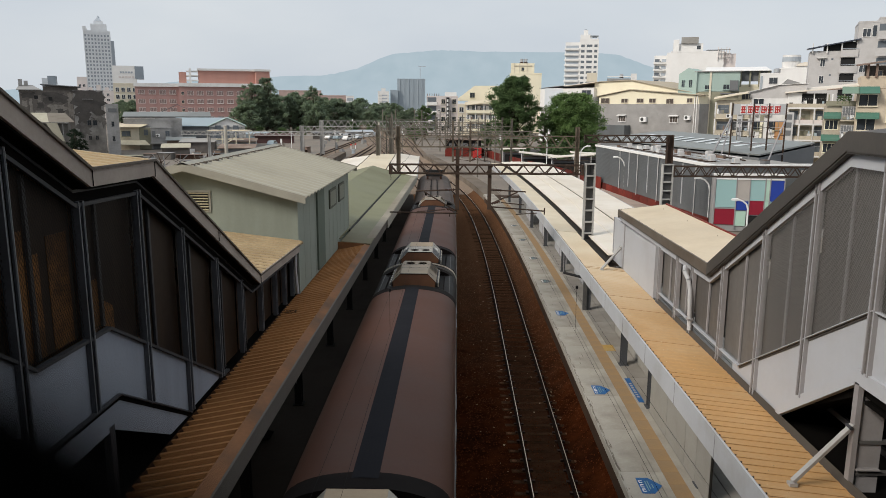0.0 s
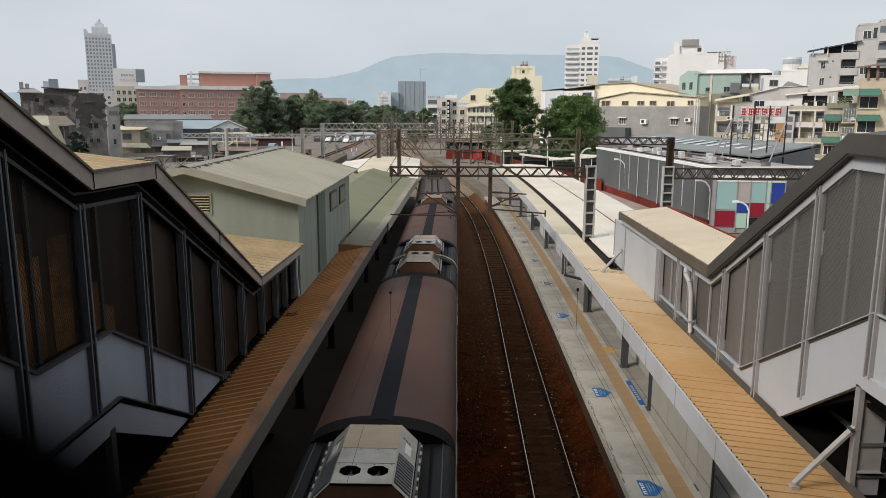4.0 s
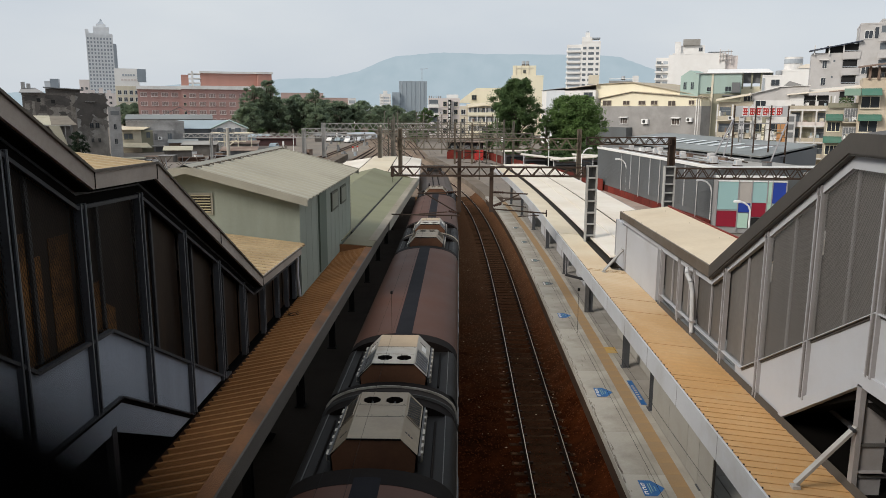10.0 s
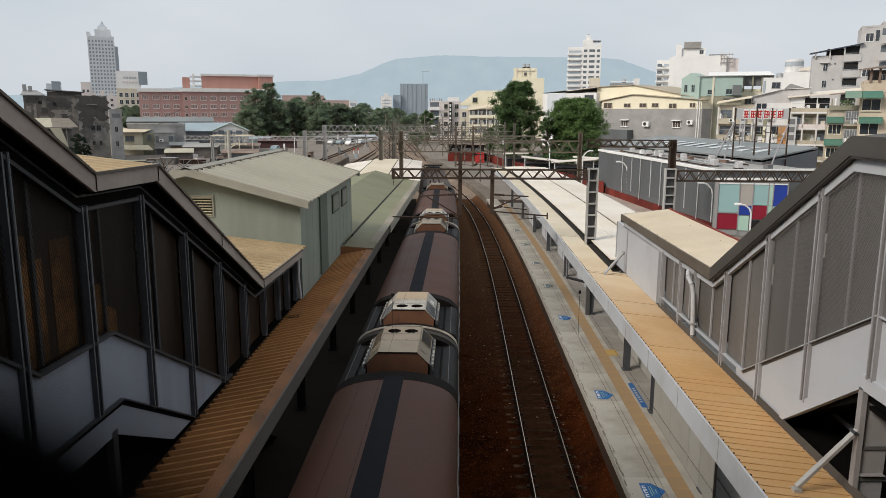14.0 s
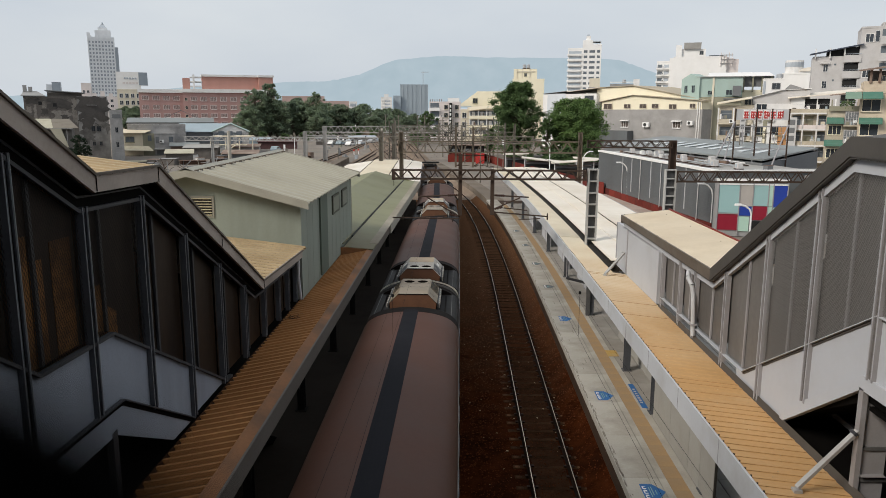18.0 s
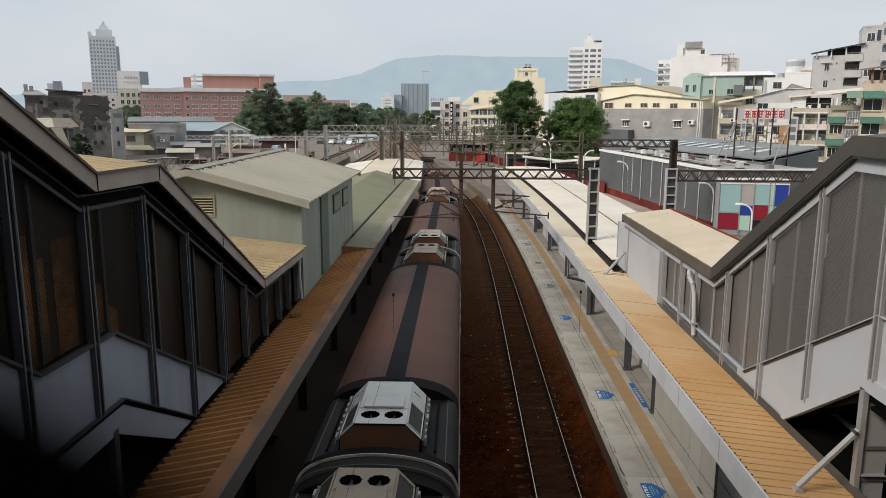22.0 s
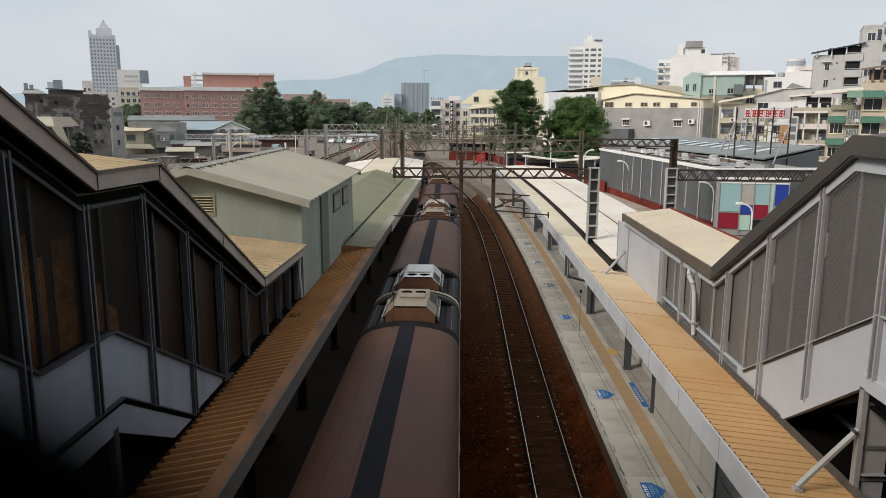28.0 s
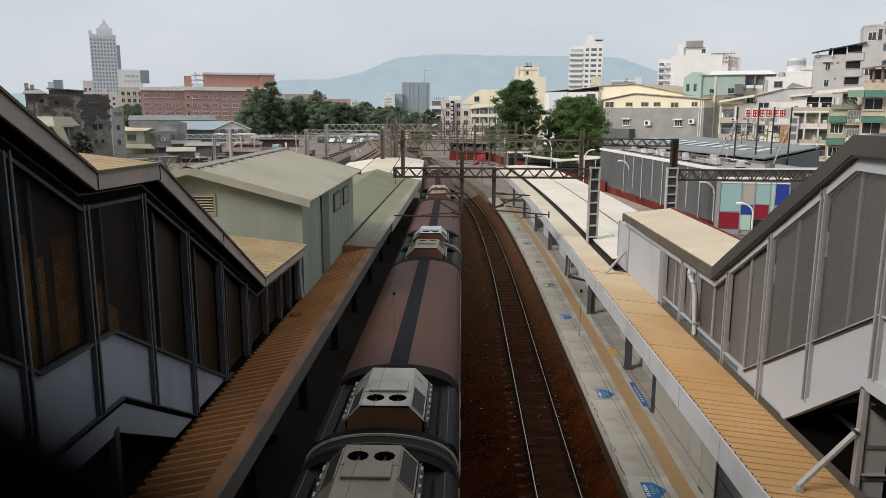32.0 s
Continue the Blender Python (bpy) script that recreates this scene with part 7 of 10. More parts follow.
block(b, "upper_storey", 8.6, 39.5, 2, 16, 19.8, 25.4, "brick_orange", "orange-red upper storey")
block(b, "upper_band", 8.2, 40.2, 1.4, 16.4, 25.4, 26.3, "pale_wall")
block(b, "upper_return", 33.5, 39.9, -0.6, 2, 19.8, 25.4, "brick_orange")
block(b, "upper_band", 33.0, 40.4, -1.0, 2, 25.4, 26.3, "pale_wall")
block(b, "stair_tower", 0.2, 3.4, 2, 10, 19.8, 24.6, "brick_orange")
for i in range(3):
    block(b, "stair_slab", 3.4, 8.6, 1.8, 8, 20.8 + i * 2.0, 21.3 + i * 2.0, "pale_wall")
block(b, "stair_pier", 4.6, 5.5, 1.6, 2.2, 19.8, 26.2, "pale_wall")

def ragged(u0, u1, z0, z1, seed, y0=-0.03, y1=0.0, rough=0.16, n=7):
    """A flake of coat on a front wall, with a broken outline."""
    r_ = random.Random(seed)
    w, h = (u1 - u0), (z1 - z0)
    k = lambda size: r_.uniform(-rough, rough) * size
    edge_ = [(u0 + w * i / n, z0 + k(h)) for i in range(n)] + [(u1 + k(w), z0 + h * i / n) for i in range(n)]
    edge_ += [(u1 - w * i / n, z1 + k(h) * 0.5) for i in range(n)] + [(u0 + k(w), z1 - h * i / n) for i in range(n)]
    return Shape().loft([[(u, y, z) for u, z in edge_] for y in (y0, y1)])


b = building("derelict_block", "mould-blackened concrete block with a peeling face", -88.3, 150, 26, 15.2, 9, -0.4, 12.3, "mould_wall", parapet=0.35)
block(b, "roof_shed", 4.3, 10.6, 0.6, 7, 12.6, 13.5, "mould_wall")
part("roof_sheet", Shape().loft([[(3.9, y, 13.75), (11.2, y, 13.35), (11.2, y, 13.5), (3.9, y, 13.95)] for y in (-0.1, 7.5)]), "dark_grey_wall", b, "thin dark roof sheet")
part("roof_slope", Shape().loft([[(-0.4, -0.5, 12.65), (4.0, -0.5, 12.65), (4.0, -0.5, 12.8), (-0.4, -0.5, 12.8)], [(-0.2, 4.5, 13.7), (2.2, 4.5, 13.7), (2.2, 4.5, 13.8), (-0.2, 4.5, 13.8)]]), "grey_wall", b, "pale grey hipped roof sheet")
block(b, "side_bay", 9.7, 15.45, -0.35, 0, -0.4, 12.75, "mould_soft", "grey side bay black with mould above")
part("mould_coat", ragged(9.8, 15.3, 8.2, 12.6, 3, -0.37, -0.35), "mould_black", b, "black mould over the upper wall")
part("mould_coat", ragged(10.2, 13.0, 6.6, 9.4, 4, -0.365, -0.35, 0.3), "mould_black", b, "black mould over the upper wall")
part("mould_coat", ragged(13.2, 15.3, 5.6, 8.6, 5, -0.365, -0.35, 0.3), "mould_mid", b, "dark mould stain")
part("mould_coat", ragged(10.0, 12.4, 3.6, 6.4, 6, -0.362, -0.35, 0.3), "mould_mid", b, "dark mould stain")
for k, (u0, u1, z0, z1) in enumerate(((5.0, 8.2, 7.7, 9.8), (8.75, 9.6, 7.4, 12.2), (1.7, 2.2, 8.2, 11.0), (0.3, 1.3, 9.4, 10.6), (2.7, 4.4, 8.0, 8.6), (6.0, 8.4, 5.0, 6.2), (3.2, 3.9, 10.4, 11.6))):
    part("plaster_patch", ragged(u0, u1, z0, z1, 10 + k), "peeled_plaster", b, "pale peeling plaster")
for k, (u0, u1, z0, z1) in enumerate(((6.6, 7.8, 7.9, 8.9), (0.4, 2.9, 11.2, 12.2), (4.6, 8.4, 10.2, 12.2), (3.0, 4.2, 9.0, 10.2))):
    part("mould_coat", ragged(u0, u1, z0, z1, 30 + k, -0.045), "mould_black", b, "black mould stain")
for u, z in ((2.6, 10.9), (5.2, 10.6)):
    block(b, "dark_hole", u, u + 0.7, -0.06, -0.05, z, z + 0.7, "black", "dark broken opening")
block(b, "ledge", 11.4, 13.4, -0.7, -0.35, 10.9, 11.0, "grey_wall")
windows(b, [12.0, 13.1], [5.6], 0.7, 1.0, "mould_mid", sill=False, face_y=-0.37)
windows(b, [12.1, 13.4], [2.6], 0.5, 0.8, "mould_mid", sill=False, face_y=-0.37)
for x, h in ((-0.2, 0.5), (0.8, 0.2)):
    block(b, "roof_box", x, x + 0.7, 3, 3.6, 13.6, 14.4 + h, "grey_wall")
b = building("plain_house", "narrow grey rendered house with small dark windows", -71.3, 150.8, 26, 2.3, 9, -0.4, 9.8, "stained_grey", parapet=0.2)
windows(b, [0.85], [2.5, 5.45], 0.5, 1.0, "stained_grey", sill=False)
block(b, "louvre_band", 0.4, 2.0, -0.04, 0, 8.3, 9.1, "dark_grey_wall", "dark louvred band under the roof")
b = building("shed_house", "low house with a patched cream and rust sheet roof", -81.0, 140, 24, 6.5, 7, -0.4, 6.2, "mould_mid", parapet=0)
part("lean_roof", Shape().loft([[(-1.6, -1.6, 6.5), (3.4, -1.6, 6.5), (3.4, -1.6, 6.58), (-1.6, -1.6, 6.58)], [(-1.6, 4, 8.15), (2.7, 4, 8.15), (2.7, 4, 8.23), (-1.6, 4, 8.23)]]), "old_roof", b, "faded cream roof sheet")
part("lean_roof", Shape().loft([[(3.4, -1.6, 6.47), (7.8, -1.6, 6.47), (7.8, -1.6, 6.55), (3.4, -1.6, 6.55)], [(2.7, 4, 8.12), (5.9, 4, 8.12), (5.9, 4, 8.2), (2.7, 4, 8.2)]]), "dun_roof", b, "brown weathered roof sheet")
part("fallen_sheet", Shape().loft([[(2.9, y, 6.4), (4.8, y, 6.4), (6.0, y, 2.5), (3.9, y, 4.6)] for y in (-1.7, -1.6)]), "old_roof", b, "pale sheet hanging at a slant")
part("roof_prop", Shape().beam((5.7, -1.4, -0.4), (5.7, -1.4, 6.5), 0.12), "grey_wall", b)
b = building("small_house", "cream house with a pale flat eave beside the sidings", -77.9, 170, 23, 4.4, 9, -0.4, 4.7, "cream_wall", "pale_wall", 0)
windows(b, [0.75], [2.75], 1.75, 1.1, "olive_wall", "tower_glass")
block(b, "side_room", 4.4, 7.0, 0.1, 8, -0.4, 4.6, "olive_wall")
windows(b, [5.5], [2.9], 0.8, 1.3, "olive_wall", "tower_glass", face_y=0.1)
part("flat_eave", Shape().loft([[(-0.4, -1.0, 4.75), (4.9, -1.0, 4.75), (4.9, -1.0, 4.87), (-0.4, -1.0, 4.87)], [(-0.4, 4, 5.5), (6.6, 4, 5.3), (6.6, 4, 5.42), (-0.4, 4, 5.62)]]), "cream_roof", b, "pale roof eave")
part("lean_roof", Shape().loft([[(-0.4, -3.0, 0.9), (6.6, -3.0, 0.7), (6.6, -3.0, 0.8), (-0.4, -3.0, 1.0)], [(-0.4, -0.2, 1.75), (5.6, -0.2, 1.7), (5.6, -0.2, 1.8), (-0.4, -0.2, 1.85)]]), "old_roof", b)
b = building("small_house", "long flat-roofed house with a stained grey parapet", -78.1, 173.5, 23, 12.9, 8, -0.4, 6.1, "stained_grey", "pale_wall", 0.6)
block(b, "parapet_cap", -0.15, 7.0, -0.15, 0.25, 6.7, 6.8, "pale_wall")
b = building("small_house", "grey two-storey house with an outdoor cooler", -71.4, 172.4, 23, 4.6, 6, -0.4, 4.5, "stained_grey", "pale_wall", 0.2)
windows(b, [3.2], [2.6], 0.9, 1.3, "grey_wall", "tower_glass")
aircon(b, 1.1, -0.02, 2.5)
block(b, "dark_bay", 0.3, 1.0, -0.04, 0, 2.4, 3.9, "dark_grey_wall")
block(b, "slab_edge", -0.3, 4.9, -0.9, 0, 0.9, 1.15, "grey_wall")
block(b, "dark_bay", 0.4, 4.3, -0.04, 0, -0.3, 0.8, "dark_grey_wall")
b = building("blue_workshop", "pale blue sheet-roofed workshop", -70.5, 186, 17, 12.5, 12, -0.4, 4.6, "dark_grey_wall", "blue_sheet", 0)
gable(b, "roof_gable", 0, 12.5, 0, 12, 4.6, 6.6, "blue_sheet", "pale blue sheet roof", axis="x")
b = building("blue_workshop", "gabled workshop with a dark end wall", -60.5, 181, 17, 8.5, 14, -0.4, 4.7, "glass_tower", "blue_sheet", 0)
gable(b, "roof_gable", 0, 8.5, 0, 14, 4.7, 6.8, "mint_wall", axis="y")
gable_wall(b, 0, 8.5, 0, -0.4, 4.7, 6.7, "pale_wall")
for u in (1.4, 3.4, 5.6):
    block(b, "dark_bay", u, u + 1.3, -0.06, 0, 1.6, 5.0, "tower_glass")
b = building("long_shed", "long grey flat shed roof", -89.8, 200, 20, 22, 12, -0.4, 6.7, "grey_wall", "roof_grey", 0)
gable(b, "roof_gable", 0, 22, 0, 12, 6.7, 7.9, "shed_sheet", axis="x")
b = building("long_shed", "dark tiled house roof", -92, 225, 20, 14, 10, -0.4, 6.5, "pale_wall", "roof_grey", 0)
gable(b, "roof_gable", 0, 14, 0, 10, 6.5, 10.0, "dark_grey_wall", axis="y")
b = building("carport", "cream canopy roof on thin posts by the sidings", -55.2, 163, 4, 9.0, 5, 4.2, 4.35, "cream_wall", "cream_roof", 0)
for x in (0.2, 3.4, 6.4, 9.3):
    block(b, "canopy_post", x - 0.1, x + 0.1, 0, 0.2, -0.4, 4.0, "cream_wall")
for z in (1.2, 2.4):
    block(b, "yellow_frame", 2, 8, 0.4, 0.55, z, z + 0.2, "yellow_wall")
part("yellow_frame", Shape().beam((2, 0.5, 0.2), (6, 0.5, 2.8), 0.2), "yellow_wall", b)
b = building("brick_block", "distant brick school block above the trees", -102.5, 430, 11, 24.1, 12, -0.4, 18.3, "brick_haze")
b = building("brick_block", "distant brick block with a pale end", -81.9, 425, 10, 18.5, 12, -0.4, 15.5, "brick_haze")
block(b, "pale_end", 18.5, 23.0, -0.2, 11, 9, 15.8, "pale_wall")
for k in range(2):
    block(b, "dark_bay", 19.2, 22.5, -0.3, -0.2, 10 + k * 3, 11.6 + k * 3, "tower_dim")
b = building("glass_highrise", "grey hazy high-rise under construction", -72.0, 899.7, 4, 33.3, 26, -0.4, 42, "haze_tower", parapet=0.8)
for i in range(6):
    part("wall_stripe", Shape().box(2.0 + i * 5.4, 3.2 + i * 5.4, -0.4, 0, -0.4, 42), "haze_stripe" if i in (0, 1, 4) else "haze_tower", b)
cr = thing("tower_crane", "thin tower crane above the high-rise", "crane", pose(-45, 905, 42))
part("mast", Shape().box(-0.35, 0.35, -0.35, 0.35, 0, 16), "tower_dim", cr)
part("jib", Shape().beam((-2, 0, 15), (7, 0, 15.4), 0.6), "tower_dim", cr)
b = building("white_highrise", "distant white apartment block with dark balconies", -93.4, 880, 5, 13, 16, -0.4, 27, "pale_wall")
for k in range(6):
    block(b, "balcony_band", 4.8, 11.2, -0.1, 0, 4 + k * 3.6, 5.6 + k * 3.6, "tower_dim")
for k in range(7):
    block(b, "balcony_slab", 0.4, 4.4, -0.9, 0, 3.0 + k * 3.4, 4.2 + k * 3.4, "white_paint")
    block(b, "balcony_slab", 11.4, 13.2, -0.9, 0, 3.0 + k * 3.4, 4.2 + k * 3.4, "white_paint")
block(b, "roof_room", 4, 9, 2, 10, 27, 31, "pale_wall")
b = building("grey_highrise", "distant grey apartment slab", -80, 895, 5, 9, 16, -0.4, 29, "haze_tower")
b = building("far_station", "low hazy station roof across the end of the line", -62, 620, 4, 42, 12, 4.5, 7.2, "stripe_pale", "roof_grey", 0)
for i in range(5):
    block(b, "roof_pier", 2 + i * 9, 3.4 + i * 9, 1, 2, -0.4, 4.5, "tower_dim")

SHOPS = []                                  # houses with cluttered balconies

# --- east side of the line ---
b = building("apartment_house", "beige old apartment house with balconies and a vertical sign", -10.8, 262, 2, 10.9, 12, -0.4, 13.0, "pink_wall")
windows(b, [5.2, 9.0], [1.6, 4.8, 8.0, 10.8], 1.2, 1.5, "cream_wall")
for k in range(4):
    block(b, "balcony_slab", 0, 3.6, -1.2, 0, 1.0 + k * 3.1, 1.25 + k * 3.1, "white_paint")
    block(b, "balcony_front", 0, 3.6, -1.2, -1.1, 1.25 + k * 3.1, 2.1 + k * 3.1, "white_paint")
    block(b, "dark_bay", 0.3, 3.4, -0.03, 0, 2.1 + k * 3.1, 3.9 + k * 3.1, "tower_glass")
SHOPS.append((b, 0.2, 3.2, -0.85, (1.3, 4.4, 7.5, 10.6)))
block(b, "vertical_sign", 6.9, 7.9, -1.4, -0.1, 2.4, 13.0, "black", "dark vertical shop sign")
for k in range(7):
    block(b, "sign_bar", 7.0, 7.6, -1.44, -1.4, 3.0 + k * 1.4, 3.9 + k * 1.4, "pale_wall")
for i in range(6):
    block(b, "roof_rack", 0.2 + i * 0.8, 0.4 + i * 0.8, 1, 6, 13.0, 14.3, "rust_roof")
block(b, "roof_room", 6.5, 10.5, 2, 9, 13.0, 14.8, "white_paint")
aircon(b, 4.0, -0.02, 5.0)
aircon(b, 4.0, -0.02, 8.2)
b = building("row_house", "cream-yellow house with long balconies and sheet roofs", 0.1, 262, 0, 15.2, 12, -0.4, 10.8, "cream_wall", "cream_roof", 0)
for k in range(3):
    block(b, "balcony_slab", 3.0, 15.2, -1.5, 0, 1.2 + k * 3.2, 1.5 + k * 3.2, "yellow_wall")
    block(b, "balcony_front", 3.0, 15.2, -1.5, -1.4, 1.5 + k * 3.2, 2.3 + k * 3.2, "yellow_wall")
    block(b, "dark_bay", 3.2, 15.0, -0.06, -0.02, 2.3 + k * 3.2, 3.9 + k * 3.2, "tower_glass")
    for i in range(5):
        block(b, "balcony_pier", 3.0 + i * 2.95, 3.35 + i * 2.95, -1.45, -1.1, 1.5 + k * 3.2, 4.4 + k * 3.2, "pale_wall")
    for i in range(4):
        block(b, "white_panel", 3.9 + i * 2.95, 5.0 + i * 2.95, -0.2, -0.08, 2.2 + k * 3.2, 3.7 + k * 3.2, "white_paint")
windows(b, [0.6], [1.6, 4.8, 8.0], 1.4, 1.6, "pale_wall")
part("lean_roof", Shape().loft([[(2.4, -2.0, 10.2), (15.6, -2.0, 11.8), (15.6, -2.0, 12.0), (2.4, -2.0, 10.4)], [(2.4, 6, 11.4), (15.6, 6, 12.4), (15.6, 6, 12.6), (2.4, 6, 11.6)]]), "cream_roof", b)
SHOPS.append((b, 3.2, 14.4, -1.1, (2.3, 5.5, 8.7)))
b = building("row_house", "cream-yellow roof storey with a sloping end", 4.0, 276, 0, 13.5, 12, -0.4, 12.0, "yellow_wall", "cream_roof", 0)
part("sloped_storey", Shape().loft([[(-5, yy, 12.0), (13.5, yy, 12.0), (13.5, yy, 17.4), (2.2, yy, 17.4)] for yy in (0, 9)]), "yellow_wall", b)
windows(b, [0.6], [13.2], 1.6, 1.6, "olive_wall")
b = building("yellow_block", "tall cream-yellow apartment block with roof tanks", 20.6, 300, -4, 12.5, 12, -0.4, 22.5, "yellow_wall", parapet=0.5)
block(b, "roof_room", 0.4, 9.6, 0.4, 10, 22.5, 26.8, "yellow_wall")
for x in (1.6, 3.6, 6.6):
    block(b, "pilaster", x, x + 0.25, 0.2, 0.4, 17, 26.8, "cream_wall")
block(b, "beam", 1.6, 8.6, 0.2, 0.4, 25.6, 26.0, "cream_wall")
windows(b, [4.6], [24.0], 0.9, 1.1, "olive_wall", face_y=0.4)
for x in (4.6, 6.2):
    tank(b, x, 4, 27.4, 0.7, 1.2)
b = building("white_highrise", "white apartment tower with stacked balconies", 63.6, 452, -8, 8.3, 16, -0.4, 46.5, "white_paint", parapet=1.0)
for k in range(14):
    z = 4.0 + k * 3.05
    block(b, "balcony_slab", -0.5, 8.0, -1.2, 0, z - 0.6, z + 0.5, "white_paint")
    block(b, "dark_bay", 0.4, 7.8, -0.05, 0, z + 0.6, z + 2.0, "tower_dim")
b = building("white_highrise", "white apartment tower with square windows and a stepped top", 71.7, 450, -9, 10.9, 16, -0.4, 48.6, "white_paint", parapet=0.8)
for k in range(14):
    z = 5.0 + k * 3.05
    for u, w in ((0.8, 2.0), (4.0, 3.2), (8.4, 1.7)):
        block(b, "window", u, u + w, -0.06, 0, z, z + 1.45, "tower_glass")
block(b, "roof_room", 0.2, 6.0, 2, 12, 48.6, 52.0, "white_paint")
block(b, "roof_room", 2.0, 4.6, 3, 8, 52.0, 54.5, "white_paint")
block(b, "roof_slab", 5.8, 10.6, 0.4, 9, 50.8, 51.4, "tower_dim")
for x in (6.2, 10.0):
    block(b, "roof_post", x, x + 0.4, 1, 1.4, 48.6, 50.8, "white_paint")
block(b, "roof_mast_box", 2.4, 3.8, 4, 6, 54.5, 55.4, "tower_dim")
b = building("grey_block", "pale grey lower block with railings on its roof", 55.8, 330, -11, 21.6, 12, -0.4, 20.0, "grey_wall", parapet=0.8)
block(b, "roof_room", 0.2, 4.6, 1, 8, 20.0, 24.6, "cream_wall")
block(b, "roof_room", 9, 19, 2, 7, 20.0, 22.2, "grey_wall")
block(b, "roof_rail", 9, 20, 1.6, 1.8, 22.8, 23.1, "white_paint")
block(b, "roof_room", 19, 21.4, 1, 7, 20.0, 24.2, "pale_wall")
tank(b, 15, 3, 23.0, 0.8, 1.0)
# factory hall: pale side, yellow gable over a grey rendered base
b = building("factory_hall", "factory hall with a cream-yellow gable over a grey rendered wall", 39.9, 213.3, -46, 30.7, 24, -0.4, 10.7, "factory_grey", "cream_roof", 0)
part("gable_storey", Shape().loft([[(0, yy, 10.7), (30.4, yy, 10.7), (30.4, yy, 12.75), (10.3, yy, 14.4), (0, yy, 12.7)] for yy in (0.1, 23)]), "yellow_wall", b, "cream-yellow gable")
part("gable_roof", Shape().loft([[(-0.6, yy, 12.75), (10.3, yy, 14.5), (31.2, yy, 12.8), (31.2, yy, 12.95), (10.3, yy, 14.68), (-0.6, yy, 12.93)] for yy in (-0.5, 3.4)]), "roof_edge_tan", b, "thin tan roof edge")
part("upper_gable", Shape().loft([[(-4.2, yy, 12.9), (28.4, yy, 12.9), (28.4, yy, 13.2), (8.2, yy, 17.0), (-4.2, yy, 16.8)] for yy in (3.5, 24)]), "yellow_wall", b)
part("upper_roof", Shape().loft([[(-4.6, yy, 16.85), (8.2, yy, 17.1), (30, yy, 13.0), (30, yy, 13.15), (8.2, yy, 17.28), (-4.6, yy, 17.0)] for yy in (3.0, 24.5)]), "roof_edge_tan", b, "thin tan roof edge")
for u, w, z, h in ((0.8, 2.7, 10.85, 1.4), (7.5, 2.0, 11.1, 1.0), (12.4, 2.0, 11.1, 1.0), (16.2, 1.9, 11.1, 1.0), (21.3, 2.0, 10.8, 1.2), (27.2, 1.5, 11.1, 1.0)):
    windows(b, [u], [z], w, h, "cream_wall", "bronze_pane", 1, sill=False)
for u in (6.9, 22.7):
    windows(b, [u], [6.0], 2.1, 1.5, "pale_wall", "bronze_pane", 2)
    part("window_hood", Shape().loft([[(u - 0.3, -0.8, 7.55), (u + 2.4, -0.8, 7.55), (u + 2.4, -0.8, 7.62), (u - 0.3, -0.8, 7.62)], [(u - 0.3, 0, 7.8), (u + 2.4, 0, 7.8), (u + 2.4, 0, 7.87), (u - 0.3, 0, 7.87)]]), "pale_wall", b, "small pale window hood")
for u, w, z in ((14.0, 1.9, 6.0), (27.0, 1.6, 6.7)):
    a_ = part("ac_box", Shape().box(0, w, -0.8, 0, 0, w * 0.7), "lamp_white", b, "white outdoor unit", m=pose(u, -0.02, z))
    part("ac_fan", Shape().rod((w * 0.4, -0.81, w * 0.36), (w * 0.4, -0.84, w * 0.36), w * 0.25, n=14), "grille", a_)
for u in (29.3, 29.9):
    block(b, "drain_pipe", u, u + 0.2, -0.2, 0, -0.4, 12.6, "pale_wall")
block(b, "lean_to", 1.9, 10.7, -2.8, 0, 0.6, 5.0, "clad_grey", "dark lean-to")
b = building("factory_hall", "pale sheet-clad hall side with dark roof edge", 25.3, 231, -45, 19.5, 16, -0.4, 15.2, "pale_wall", "roof_grey", 0)
part("lean_roof", Shape().loft([[(-0.3, yy, 15.4), (8.6, yy, 16.0), (8.6, yy, 16.12), (-0.3, yy, 15.46)] for yy in (-0.3, 14)]), "grey_wall", b)
part("lean_roof", Shape().loft([[(9.0, yy, 15.8), (20, yy, 16.8), (20, yy, 16.95), (9.0, yy, 15.95)] for yy in (-0.3, 14)]), "white_roof", b)
block(b, "white_bay", 1.8, 8.6, -0.15, 0, 9, 15.4, "stripe_pale")
windows(b, [15.5], [13.0], 3.0, 1.6, "grey_wall")
b = building("warehouse", "low pale warehouse roof behind the factory", 63, 238, -30, 20, 14, -0.4, 14.6, "yellow_wall", "cream_roof", 0)
gable(b, "roof_gable", 0, 20, 0, 14, 14.6, 16.0, "white_roof", axis="x")

b = building("white_block", "large white apartment block with a blank side wall", 91.9, 330, -15, 21.6, 16, -0.4, 33.2, "white_paint", parapet=0.5)
block(b, "side_step", -1.6, 0, 0.2, 12, -0.4, 33.2, "white_paint")
block(b, "roof_room", 1.6, 13.0, 2, 12, 33.2, 37.0, "white_paint")
block(b, "roof_room", 0.8, 3.2, 1, 6, 33.2, 38.6, "white_paint")
block(b, "roof_sign", 4.0, 11.0, 1, 2, 37.0, 39.6, "roof_grey", "grey roof board")
windows(b, [10.6], [34.6], 1.4, 1.4, "grey_wall", face_y=2.0, sill=False)
block(b, "roof_rail", 14.6, 20, 1, 8, 33.9, 34.2, "tower_glass")
